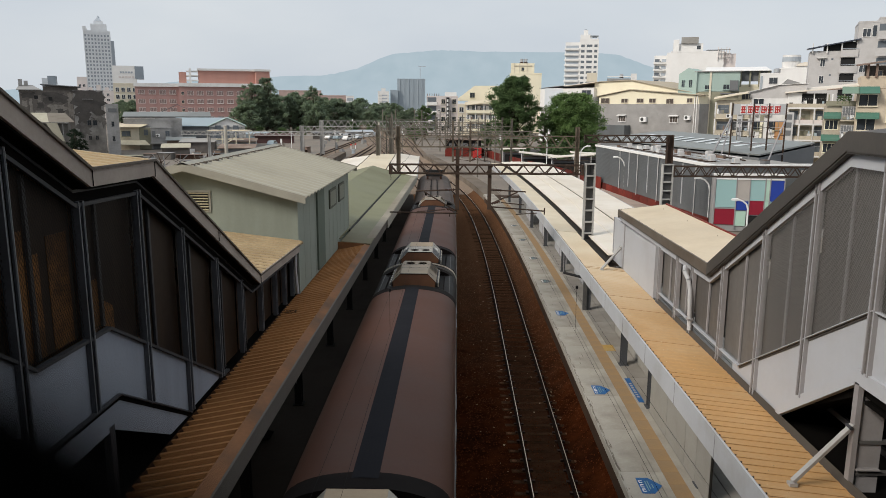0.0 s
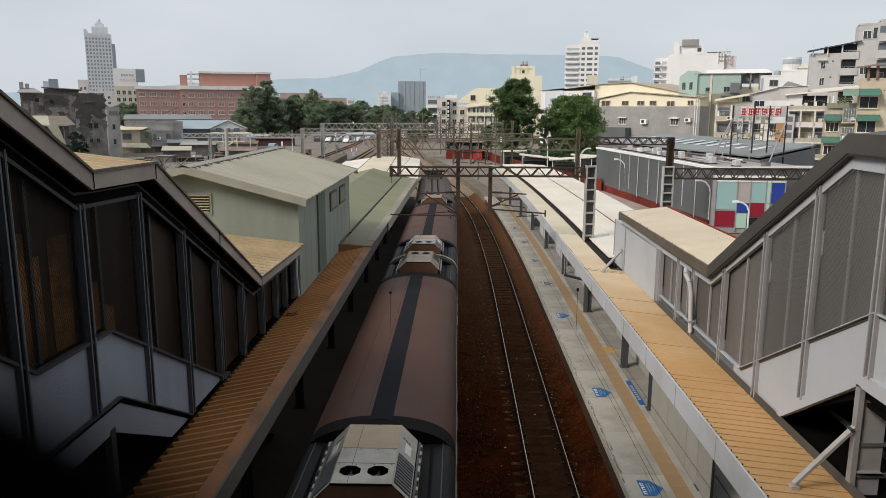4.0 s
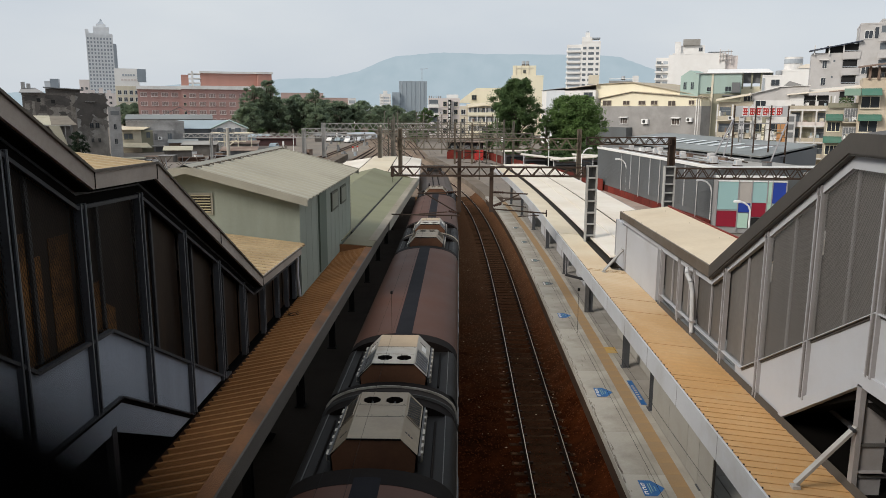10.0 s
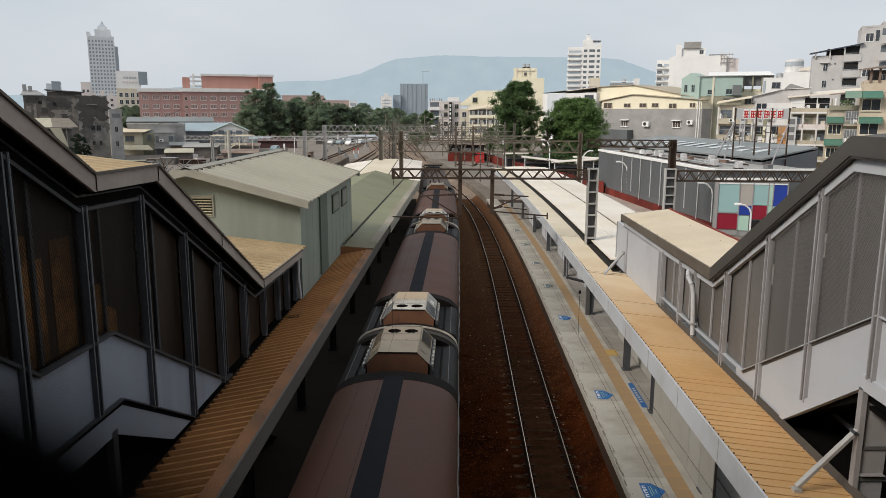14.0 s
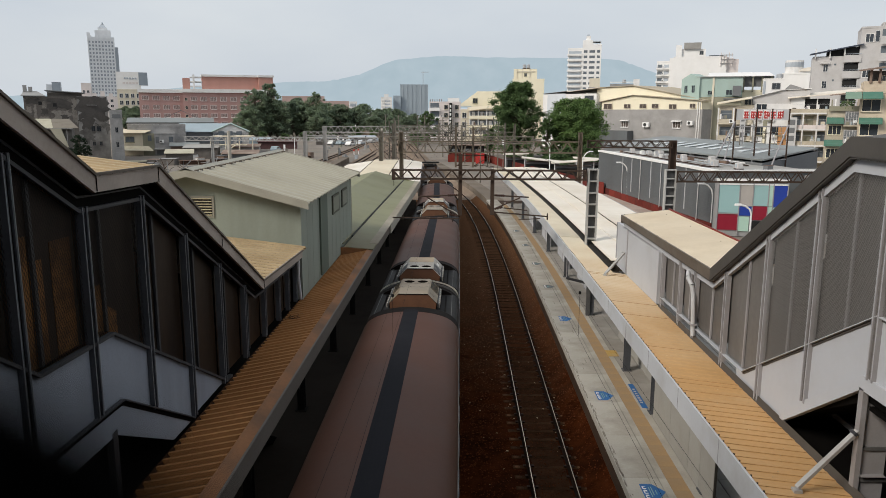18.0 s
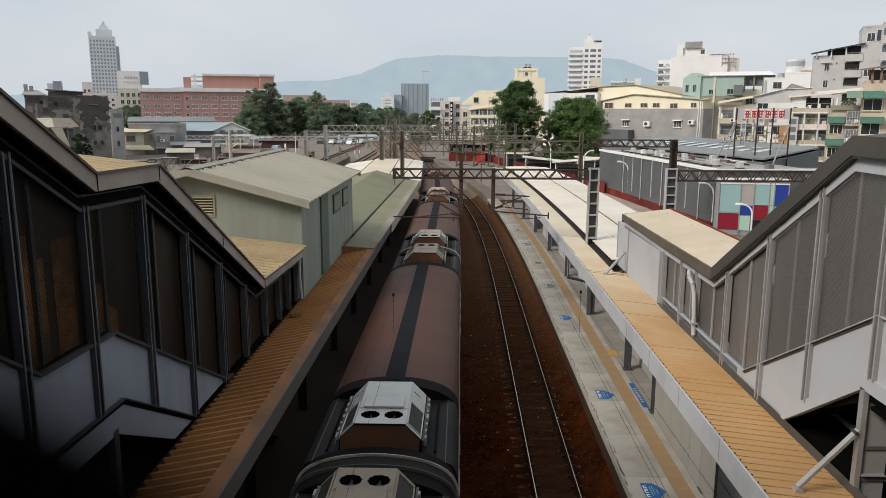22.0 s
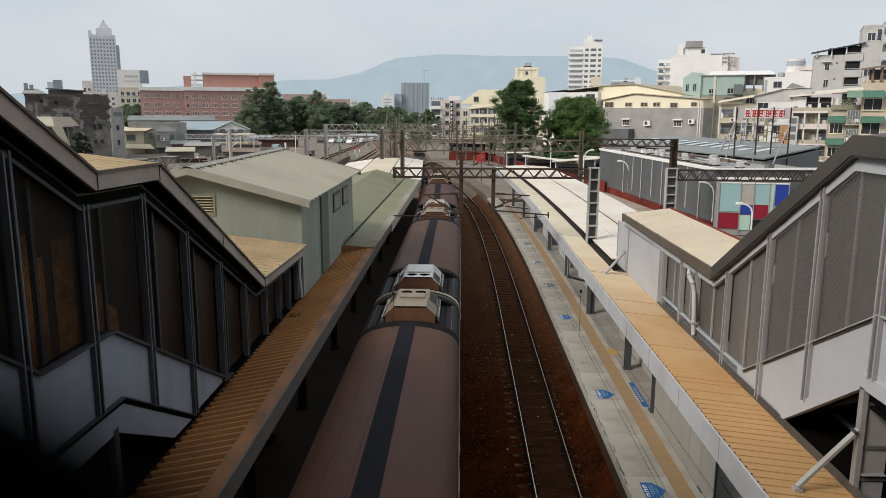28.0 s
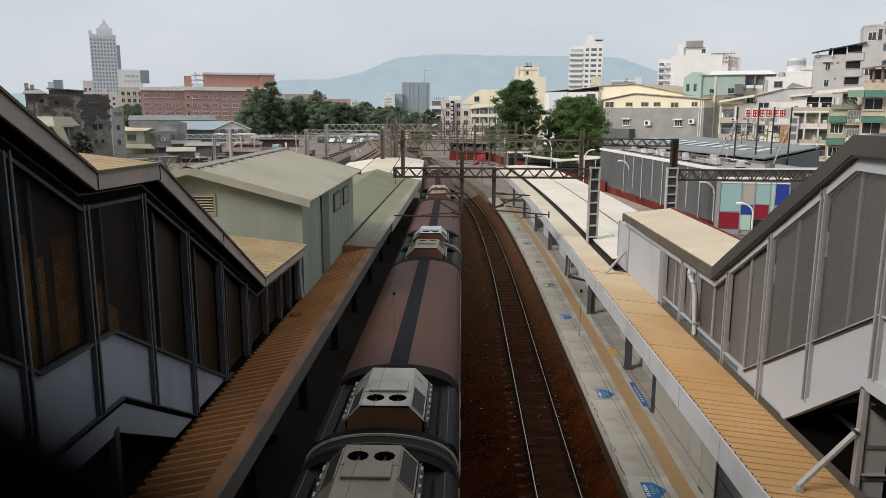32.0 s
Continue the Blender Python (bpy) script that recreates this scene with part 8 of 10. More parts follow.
for k in range(5):
    block(b, "roof_rack", 19.0 + k * 1.1, 19.25 + k * 1.1, -0.4, 0, 29.5 + (k % 2), 35.2 - 0.4 * (k % 3), "pink_wall")
for k in range(3):
    block(b, "rack_bar", 19.0, 24.0, -0.5, -0.4, 30.5 + k * 1.7, 30.8 + k * 1.7, "grey_wall")
b = building("white_block", "white block flank with stacked balconies and barred windows", 86.2, 335, -15, 5.8, 12, -0.4, 31.6, "white_paint", parapet=0.6)
for k in range(8):
    z = 8.6 + k * 2.9
    block(b, "balcony_slab", -0.4, 5.4, -1.2, 0, z - 0.3, z + 0.4, "white_paint")
    block(b, "dark_bay", 0.2, 2.2, -0.05, 0, z + 0.5, z + 1.8, "tower_glass")
    block(b, "dark_bay", 3.0, 5.0, -0.05, 0, z + 0.5, z + 1.8, "tower_dim")
    aircon(b, 2.2, -1.2, z + 0.4)
b = building("white_block", "cream-white stair tower of a block", 112.3, 326, -16, 5.7, 10, -0.4, 32.0, "pink_wall")
for k in range(3):
    block(b, "roof_lump", 0.4 + k * 1.8, 1.8 + k * 1.8, 1, 5, 32, 33.4 - 0.5 * k, "pink_wall")

# mint and olive house
b = building("corner_house", "mint green upper storeys over an olive tiled wall", 61.3, 196, -20, 10.6, 12, -0.4, 13.9, "olive_wall", "cream_roof", 0)
block(b, "mint_storey", 0.0, 10.6, -0.06, 11.9, 13.9, 18.8, "mint_wall", "mint green rendered storey")
block(b, "roof_edge", -0.4, 11.0, -0.5, 12.2, 18.8, 19.0, "grey_wall", "thin grey roof edge")
windows(b, [2.4], [14.45], 1.1, 1.0, "mint_wall", face_y=-0.06)
windows(b, [6.8], [14.4], 1.4, 1.2, "mint_wall", face_y=-0.06)
block(b, "dark_box", 8.3, 10.3, -1.3, -0.06, 14.1, 16.6, "dark_grey_wall", "dark metal cage")
block(b, "cage_shelf", 6.2, 15.0, -1.0, -0.06, 13.2, 13.5, "dark_grey_wall")
block(b, "pilaster", 3.4, 3.9, -0.25, 0, -0.4, 18.8, "cream_wall")
b = building("corner_house", "mint green gable flank of the corner house", 58.0, 199.5, -52, 5.4, 4, -0.4, 13.9, "mint_wall", "cream_roof", 0)
part("gable", Shape().loft([[(0, yy, 13.9), (5.4, yy, 13.9), (5.4, yy, 18.8), (2.6, yy, 19.8), (0, yy, 18.4)] for yy in (0, 4)]), "mint_wall", b)
windows(b, [1.0, 3.2], [10.8, 15.0], 0.9, 1.8, "mint_wall", sill=False)
b = building("roof_terrace", "cream terrace storeys under a white canopy roof", 70.7, 200, -20, 11.0, 12, -0.4, 15.2, "yellow_wall", "pale_wall", 0.6)
part("terrace_roof", Shape().loft([[(-5.5, -1.2, 19.2), (10.6, -1.2, 19.2), (10.6, -1.2, 19.32), (-5.5, -1.2, 19.32)], [(-5.5, 9, 20.6), (9.6, 9, 20.6), (9.6, 9, 20.72), (-5.5, 9, 20.72)]]), "white_paint", b, "white sloping terrace canopy")
for i in range(4):
    block(b, "terrace_post", 3.2 + i * 2.2, 3.6 + i * 2.2, -0.6, -0.2, 15.2, 19.3, "olive_wall")
block(b, "dark_bay", 3.6, 10.6, 0.2, 0.4, 16.6, 19.4, "dark_grey_wall")
windows(b, [4.0, 7.2], [12.0], 2.4, 1.8, "cream_wall", "pane", 2)
b = building("roof_room_house", "white roof room with a window and a round tank", 73.5, 185, -20, 4.7, 6, -0.4, 17.8, "white_paint", "pale_wall", 0.3)
windows(b, [2.0], [15.6], 1.7, 1.3, "grey_wall", "pane", 1, sill=False)
block(b, "side_bay", 0.0, 0.5, -0.15, 0, 12, 17.4, "tower_dim")
tank(b, 3.6, 2, 18.2, 0.8, 0.9)
part("grey_roof", Shape().loft([[(4.7, -1, 15.2), (11.5, -1, 14.6), (11.5, -1, 14.8), (6.0, -1, 16.6)], [(4.7, 5, 15.2), (11.5, 5, 14.6), (11.5, 5, 14.8), (6.0, 5, 16.6)]]), "grey_wall", b)
b = building("far_round_house", "white house with a round rooftop lantern", 109.4, 260, -22, 13.0, 10, -0.4, 22.8, "white_paint", "pale_wall", 0.5)
part("lantern", Shape().rod((3.6, 4, 22.8), (3.6, 4, 27.6), 2.9, n=18), "pale_wall", b)
part("lantern_band", Shape().rod((3.6, 4, 25.4), (3.6, 4, 26.9), 3.0, n=18), "tower_dim", b)
block(b, "upper_storey", 5.5, 13, 1, 8, 22.8, 23.8, "white_paint")
part("vault_roof", Shape().loft([[(5.2 + 4 - 4 * math.cos(math.pi * i / 8), yy, 23.8 + 1.4 * math.sin(math.pi * i / 8)) for i in range(9)] for yy in (0.5, 8)]), "white_roof", b)
windows(b, [10.0], [19.5], 1.6, 1.4, "grey_wall", sill=False)

# terrace of shop houses facing the line
b = building("shop_house", "narrow cream shop house with balconies and a sheet roof", 51.3, 150, -20, 6.4, 10, -0.4, 11.2, "aged_cream", "cream_roof", 0)
part("lean_roof", Shape().loft([[(-0.5, -1.2, 11.4), (5.9, -1.2, 12.55), (5.9, -1.2, 12.65), (-0.5, -1.2, 11.5)], [(-0.5, 5, 11.85), (5.9, 5, 13.0), (5.9, 5, 13.1), (-0.5, 5, 11.95)]]), "cream_roof", b)
for k in range(3):
    block(b, "balcony_slab", -0.2, 6.4, -1.1, 0, 1.2 + k * 3.2, 1.42 + k * 3.2, "cream_wall")
    block(b, "balcony_front", -0.2, 6.4, -1.1, -0.95, 1.4 + k * 3.2, 2.2 + k * 3.2, "aged_cream")
    block(b, "dark_bay", 0.3, 2.4, -0.05, 0, 2.3 + k * 3.2, 3.9 + k * 3.2, "tower_glass")
    block(b, "dark_bay", 3.0, 6.0, -0.05, 0, 2.3 + k * 3.2, 3.9 + k * 3.2, "dark_grey_wall")
    aircon(b, 2.0, -1.1, 1.5 + k * 3.2)
    for u in (-0.2, 2.6, 6.1):
        block(b, "balcony_pier", u, u + 0.25, -1.1, -0.85, 1.4 + k * 3.2, 4.4 + k * 3.2, "pale_wall")
SHOPS.append((b, 0.0, 6.0, -0.75, (2.2, 5.4, 8.6)))
block(b, "tall_sign", 4.0, 5.0, -1.5, -1.2, 3.0, 9.4, "sign_grey", "grey upright shop sign")
for k in range(4):
    block(b, "sign_bar", 4.2, 4.8, -1.54, -1.5, 8.2 - k * 1.5, 9.1 - k * 1.5, "dark_grey_wall")
b = building("shop_house", "white-fronted shop house with a pale sloping sheet roof", 57.4, 148, -22, 8.9, 10, -0.4, 11.6, "pale_wall", "cream_roof", 0)
part("white_gable", Shape().loft([[(-0.4, yy, 11.6), (9.6, yy, 11.6), (9.6, yy, 14.25), (4.4, yy, 14.0), (-0.4, yy, 12.75)] for yy in (0.0, 8)]), "tall_wall", b)
part("lean_roof", Shape().loft([[(-0.7, yy, 12.75), (4.4, yy, 14.08), (9.8, yy, 14.35), (9.8, yy, 14.43), (4.4, yy, 14.17), (-0.7, yy, 12.84)] for yy in (-0.3, 8)]), "white_paint", b, "thin white roof edge")
part("drain_gutter", Shape().beam((-0.7, -0.36, 12.72), (4.4, -0.36, 14.02), 0.1), "grey_wall", b)
windows(b, [0.4], [9.6], 1.8, 1.9, "pale_wall", "pane", 1)
windows(b, [0.6, 3.4, 6.4], [2.4, 5.6], 1.7, 1.5, "olive_wall", "pane", 1)
SHOPS.append((b, 0.2, 8.4, -0.1, (2.0, 5.0, 8.2)))
block(b, "olive_wall_strip", 1.8, 2.5, -0.1, 0, -0.4, 9.0, "olive_wall")
for k in range(3):
    block(b, "sign_bar", 1.9, 2.4, -0.14, -0.1, 4.0 + k * 1.2, 4.8 + k * 1.2, "yellow_wall")
block(b, "orange_shutter", 4.6, 6.8, -0.1, 0, 3.6, 7.2, "sign_yellow", "orange-yellow shutter")
b = building("shop_house", "cream shop house with a black block for the dark inside the open loft and long balconies", 63.1, 145, -23, 9.2, 10, -0.4, 10.2, "aged_cream", "cream_roof", 0)
block(b, "loft_white", 0, 2.2, -0.2, 7, 10.2, 12.6, "white_paint", "white loft wall")
# Solid black block paints the shade inside the open loft.
block(b, "loft_dark", 2.2, 6.8, 0.2, 7, 10.6, 12.5, "black", "black block for the dark inside the open loft")
for x in (2.2, 4.4, 6.6):
    block(b, "loft_post", x, x + 0.2, -0.2, 0.2, 10.2, 12.6, "pale_wall")
part("lean_roof", Shape().loft([[(-0.6, -1.0, 12.5), (13.0, -1.0, 13.8), (13.0, -1.0, 13.95), (-0.6, -1.0, 12.65)], [(-0.6, 7, 13.2), (13.0, 7, 14.5), (13.0, 7, 14.65), (-0.6, 7, 13.35)]]), "white_roof", b)
part("lean_roof", Shape().loft([[(6.5, -1.2, 13.0), (13.2, -1.2, 13.65), (13.2, -1.2, 13.72), (6.5, -1.2, 13.07)], [(6.5, -1.0, 13.0), (13.2, -1.0, 13.65), (13.2, -1.0, 13.9), (6.5, -1.0, 13.2)]]), "rust_roof", b)
for k in range(4):
    block(b, "balcony_slab", 0, 7.4, -1.4, 0, 0.6 + k * 3.0, 0.9 + k * 3.0, "pale_wall")
    block(b, "balcony_front", 0, 7.4, -1.4, -1.28, 0.9 + k * 3.0, 1.6 + k * 3.0, "aged_cream" if k != 2 else "pink_wall")
    if k == 3:
        break
    for u in (0.5, 2.6, 5.0):
        block(b, "dark_bay", u, u + 1.5, -0.05, 0, 1.6 + k * 3.0, 3.3 + k * 3.0, "tower_glass" if u != 2.6 else "olive_wall")
    for u in (0, 2.2, 4.6, 7.1):
        block(b, "balcony_pier", u, u + 0.25, -1.4, -1.1, 0.9 + k * 3.0, 3.6 + k * 3.0, "pale_wall")
    aircon(b, 6.2, -1.4, 1.7 + k * 3.0)
SHOPS.append((b, 0.2, 6.8, -1.0, (1.6, 4.6, 7.6, 10.4)))
block(b, "drain_pipe", 7.4, 7.6, -1.6, -1.4, -0.4, 12.4, "lamp_white")
block(b, "grey_sign", -0.3, 1.3, -2.0, -1.7, 3.6, 9.0, "sign_grey", "grey upright shop sign")
for k in range(3):
    block(b, "sign_bar", 0.0, 1.0, -2.04, -2.0, 7.6 - k * 1.5, 8.6 - k * 1.5, "dark_grey_wall")
b = building("awning_house", "yellow shop house with round green awnings and roof plants", 63.6, 131, -24, 4.9, 9, -0.4, 10.2, "aged_cream", "rust_roof", 0)
b2 = building("awning_house", "cream corner house with round green awnings", 67.2, 128, -25, 7.0, 9, -0.4, 13.0, "aged_tan", "rust_roof", 0)


def awning(b, u, v, w):
    s = Shape()
    s.loft([[(x, -1.3 * math.sin(a), v + 1.1 * math.cos(a)) for a in (0.0, 0.4, 0.8, 1.2, 1.57)] + [(x, 0, v)] for x in (u, u + w)])
    part("awning", s, "awning", b, "rounded green canvas awning")


awning(b, -0.2, 8.0, 2.6)
awning(b, -0.3, 4.2, 2.9)
awning(b2, 0.1, 8.0, 3.4)
awning(b2, 0.1, 3.6, 3.4)
windows(b, [0.2], [2.2, 6.2], 1.9, 1.5, "yellow_wall", "pane", 2, sill=False)
windows(b2, [0.4], [2.0, 6.2, 10.2], 2.6, 1.8, "cream_wall", "pane", 1)
windows(b2, [4.6], [4.2, 7.6, 11.2], 1.5, 1.8, "cream_wall", "pane", 1)
for k in range(3):
    block(b, "balcony_slab", 2.4, 4.9, -1.1, 0, 1.4 + k * 3.1, 1.65 + k * 3.1, "aged_cream")
    block(b, "balcony_cage", 2.5, 4.8, -1.05, -0.95, 1.65 + k * 3.1, 3.9 + k * 3.1, "grey_wall", "grey balcony cage")
    block(b, "dark_bay", 2.6, 4.7, -1.08, -1.05, 2.4 + k * 3.1, 3.7 + k * 3.1, "dark_grey_wall")
    for i in range(6):
        block(b, "cage_bar", 2.6 + i * 0.4, 2.64 + i * 0.4, -1.12, -1.08, 1.7 + k * 3.1, 3.9 + k * 3.1, "pale_wall")
for u0, u1, m_ in ((-2.3, 0.1, "awning_pale"), (0.2, 3.2, "awning")):
    part("sloped_awning", Shape().loft([[(u0, -2.2, 12.15), (u1, -2.2, 12.15), (u1, -2.2, 12.2), (u0, -2.2, 12.2)], [(u0, 0.1, 13.3), (u1, 0.1, 13.3), (u1, 0.1, 13.36), (u0, 0.1, 13.36)]]), m_, b2, "sloping green canvas sheet")
for u in (0.3, 2.6, 4.6):
    block(b, "roof_post", u, u + 0.2, -0.4, -0.2, 10.2, 12.1, "olive_wall")
SHOPS.append((b, 2.4, 4.5, -0.9, (1.7, 4.8, 7.9)))
block(b, "terrace_rail", 0, 4.9, -0.5, -0.4, 10.2, 11.0, "olive_wall")
tu = Shape()
rn = random.Random(77)
for _ in range(260):
    q = Vector((rn.uniform(1.6, 3.8), rn.uniform(-0.6, 0.6), rn.uniform(10.6, 11.9)))
    u_, v_ = Vector((rn.gauss(0, 1), rn.gauss(0, 1), rn.gauss(0, 1))).normalized() * 0.2, Vector((rn.gauss(0, 1), rn.gauss(0, 1), rn.gauss(0, 1))).normalized() * 0.12
    tu.face([q - u_, q + v_, q + u_, q - v_])
pl_me = bpy.data.meshes.new("roof_plant")
pl_me.from_pydata(tu.v, [], tu.f)
pl_me.materials.append(M["leaf_a"])
part("roof_plant", pl_me, None, b, "leafy potted roof plant")
b = building("tower_house", "grey-white tall house with a navy roof lean-to", 82.5, 180, -23, 6.4, 10, -0.4, 22.8, "tall_wall", "roof_grey", 0)
part("lean_roof", Shape().loft([[(-0.6, -1.2, 23.2), (10.2, -1.2, 25.2), (10.2, -1.2, 25.45), (-0.6, -1.2, 23.45)], [(-0.6, 6, 23.5), (10.2, 6, 25.5), (10.2, 6, 25.75), (-0.6, 6, 23.75)]]), "navy_roof", b, "navy sheet roof")
# Shade beneath the lean-to roof, built as a black block.
block(b, "roof_dark", 3.0, 9.8, 0.4, 6, 22.8, 24.4, "black")
for u in (0.4, 3.4, 6.4):
    block(b, "roof_post", u, u + 0.25, -0.6, -0.3, 22.4, 24.6, "pale_wall")
windows(b, [2.4], [15.6, 19.4], 0.9, 1.6, "pale_wall", sill=False)
block(b, "window_hood", 1.6, 3.6, -0.7, 0, 21.2, 21.35, "pale_wall")
block(b, "vent_spot", 4.6, 5.0, -0.04, 0, 20.8, 21.2, "tower_glass")
block(b, "vent_spot", 4.4, 4.8, -0.04, 0, 17.2, 17.6, "tower_glass")
b = building("tower_house", "tall house bay with open dark balconies", 88.4, 177.6, -23, 3.6, 10, -0.4, 24.4, "tall_wall", "roof_grey", 0)
for k in range(4):
    # Black sheet in place of the shade inside the balcony.
    block(b, "dark_bay", 0.2, 3.4, -0.06, 0, 12.2 + k * 3.6, 14.0 + k * 3.6, "black")
    block(b, "balcony_front", 0, 3.6, -0.7, -0.5, 10.6 + k * 3.6, 12.2 + k * 3.6, "tall_wall")
    part("balcony_rail", Shape().box(0, 3.6, -0.66, -0.6, 12.4 + k * 3.6, 12.5 + k * 3.6), "tower_dim", b)
b = building("tower_house", "tall pale apartment house with recessed balconies", 91.1, 176, -24, 4.2, 12, -0.4, 28.8, "tall_wall", "roof_grey", 0.4)
windows(b, [1.0], [14.4, 18.0, 25.8], 1.5, 1.7, "pale_wall", sill=False)
windows(b, [2.9], [25.8], 0.8, 2.4, "pale_wall", "pane", 0, sill=False)
b = building("tower_house", "pale apartment house with long balconies", 94.9, 174.3, -24, 8.0, 12, -0.4, 29.6, "tall_wall", "roof_grey", 0.4)
for k in range(4):
    block(b, "balcony_front", -0.4, 8, -1.2, -1.0, 14.0 + k * 3.7, 15.8 + k * 3.7, "tall_wall")
    block(b, "dark_bay", 0.0, 8, -0.06, 0, 15.8 + k * 3.7, 17.4 + k * 3.7, "tower_glass")
b = building("tower_house", "cream house with a rust-brown roof terrace", 72.8, 138, -25, 8.0, 10, -0.4, 15.2, "aged_tan", "rust_roof", 0.3)
part("lean_roof", Shape().loft([[(-0.8, -1.2, 17.2), (8, -1.2, 18.4), (8, -1.2, 18.6), (-0.8, -1.2, 17.4)], [(-0.8, 5, 17.6), (8, 5, 18.8), (8, 5, 19.0), (-0.8, 5, 17.8)]]), "rust_roof", b, "rust-brown sheet roof")
for x in (0.8, 2.2, 5):
    block(b, "terrace_post", x, x + 0.4, -0.3, 0.2, 15.2, 17.6, "rust_roof")
block(b, "terrace_dark", 0.6, 8, 2, 2.2, 15.2, 17.4, "mould_wall")
windows(b, [2.4], [15.6], 1.0, 0.9, "cream_wall", sill=False, face_y=1.9)

rb = random.Random(44)


def balcony_clutter(b, u0, u1, y, zs, n):
    """Boxes, racks and washing on the balconies of a house."""
    for z in zs:
        for _ in range(n):
            u, w, h = rb.uniform(u0, u1), rb.uniform(0.2, 0.7), rb.uniform(0.25, 1.0)
            block(b, "balcony_item", u, u + w, y - 0.3, y - 0.05, z, z + h, rb.choice(["grey_wall", "dark_grey_wall", "rust_roof", "pale_wall", "blue_sheet", "olive_wall", "lamp_white", "mould_wall", "cream_wall"]))
        block(b, "railing", u0, u1, y - 0.36, y - 0.33, z + 1.05, z + 1.09, "steel_tank")


for hb, u0, u1, y, zs in SHOPS:
    balcony_clutter(hb, u0, u1, y, zs, 6)

# metal-roofed market shed with skylights
ms = thing("market_shed", "large low shed with a dark green-grey sheet roof and pale skylights", "shed")
A, Bc, Cc, Dc = Vector((21.7, 113, 5.0)), Vector((28.3, 70, 5.3)), Vector((40.5, 85, 5.75)), Vector((35.0, 128, 5.75))
up4 = Vector((0, 0, 0.15))
part("roof", Shape().loft([[A, Bc, Cc, Dc], [A + up4, Bc + up4, Cc + up4, Dc + up4]]), "shed_sheet", ms)


def shed_pt(u, v, h=0.16):
    return A.lerp(Bc, u).lerp(Dc.lerp(Cc, u), v) + Vector((0, 0, h))


for i in range(11):
    u = 0.12 + i * 0.075
    for v in ((0.30, 0.62),):
        part("skylight", Shape().loft([[shed_pt(u, v[0]), shed_pt(u + 0.028, v[0]), shed_pt(u + 0.028, v[1]), shed_pt(u, v[1])], [p + Vector((0, 0, 0.04)) for p in (shed_pt(u, v[0]), shed_pt(u + 0.028, v[0]), shed_pt(u + 0.028, v[1]), shed_pt(u, v[1]))]]), "skylight", ms, "pale skylight strip")
low = Shape()
for p, q in ((A, Bc), (Bc, Cc), (Cc, Dc), (Dc, A)):
    low.loft([[p + Vector((0, 0, -0.2)), q + Vector((0, 0, -0.2)), Vector((q.x, q.y, -0.42)), Vector((p.x, p.y, -0.42))], [p * 1.002 + Vector((0, 0, -0.2)), q * 1.002 + Vector((0, 0, -0.2)), Vector((q.x, q.y, -0.42)) * 1.002, Vector((p.x, p.y, -0.42)) * 1.002]])
part("wall", low, "dark_grey_wall", ms)

# grey clad building along the line with red plinth, and its coloured end
gb_ = thing("clad_building", "dark grey ribbed building with a red plinth and white roof edge", "building", pose(21.6, 63.0, 0, 0, 0, 96), group="city buildings")
LEN = 34.0
part("wall", Shape().box(0, LEN, -9.0, 0, -0.42, 4.75), "clad_grey", gb_, "dark grey ribbed cladding")
for i in range(24):
    z = 0.95 + i * 0.16
    part("cladding_rib", Shape().box(0, LEN, 0, 0.03, z, z + 0.05), "clad_grey", gb_)
for i in range(14):
    part("plinth_panel", Shape().box(i * 2.4 + 0.02, i * 2.4 + 2.36, 0, 0.12, -0.42, 0.42), "red_fence", gb_, "red plinth panel")
part("roof_deck", Shape().box(0, LEN, -9.0, 0.0, 4.75, 4.85), "roof_grey", gb_, "grey roof deck")
part("roof_edge", Shape().box(-0.2, LEN, -0.35, 0.15, 4.75, 4.98), "white_paint", gb_, "white roof edge")
part("roof_edge", Shape().box(-0.2, 0.1, -9.0, -0.35, 4.75, 4.98), "white_paint", gb_)
for u in (3.0, 9.0, 12.0, 18.0, 24.0):
    part("downpipe", Shape().rod((u, 0.1, 0.3), (u, 0.1, 4.8), 0.05, n=8), "sign_grey", gb_)
for u in (6.0, 15.0, 21.0):
    part("seam_strip", Shape().box(u - 0.06, u + 0.06, 0, 0.06, 0.9, 4.75), "fascia", gb_)
for i, (u, v) in enumerate(((2, -3), (5, -2.2), (8.5, -3.5), (11.5, -2), (14, -3), (19, -2.5), (24, -3), (27, -2))):
    k = thing("rooftop_unit", "white rooftop cooling unit", "rooftop unit", pose(21.6, 63.0, 4.85, 0, 0, 96) @ pose(u, v, 0), group="rooftop units")
    part("casing", Shape().box(-0.32, 0.32, -0.24, 0.24, 0.1, 0.55 + 0.12 * (i % 3), c=0.04), "tall_wall", k)
    part("fan", Shape().rod((0, 0.24, 0.36), (0, 0.26, 0.36), 0.17, n=14), "tower_dim", k)
    part("stand", Shape().box(-0.35, 0.35, -0.28, 0.28, 0, 0.1), "rust", k)

rc_ = random.Random(12)
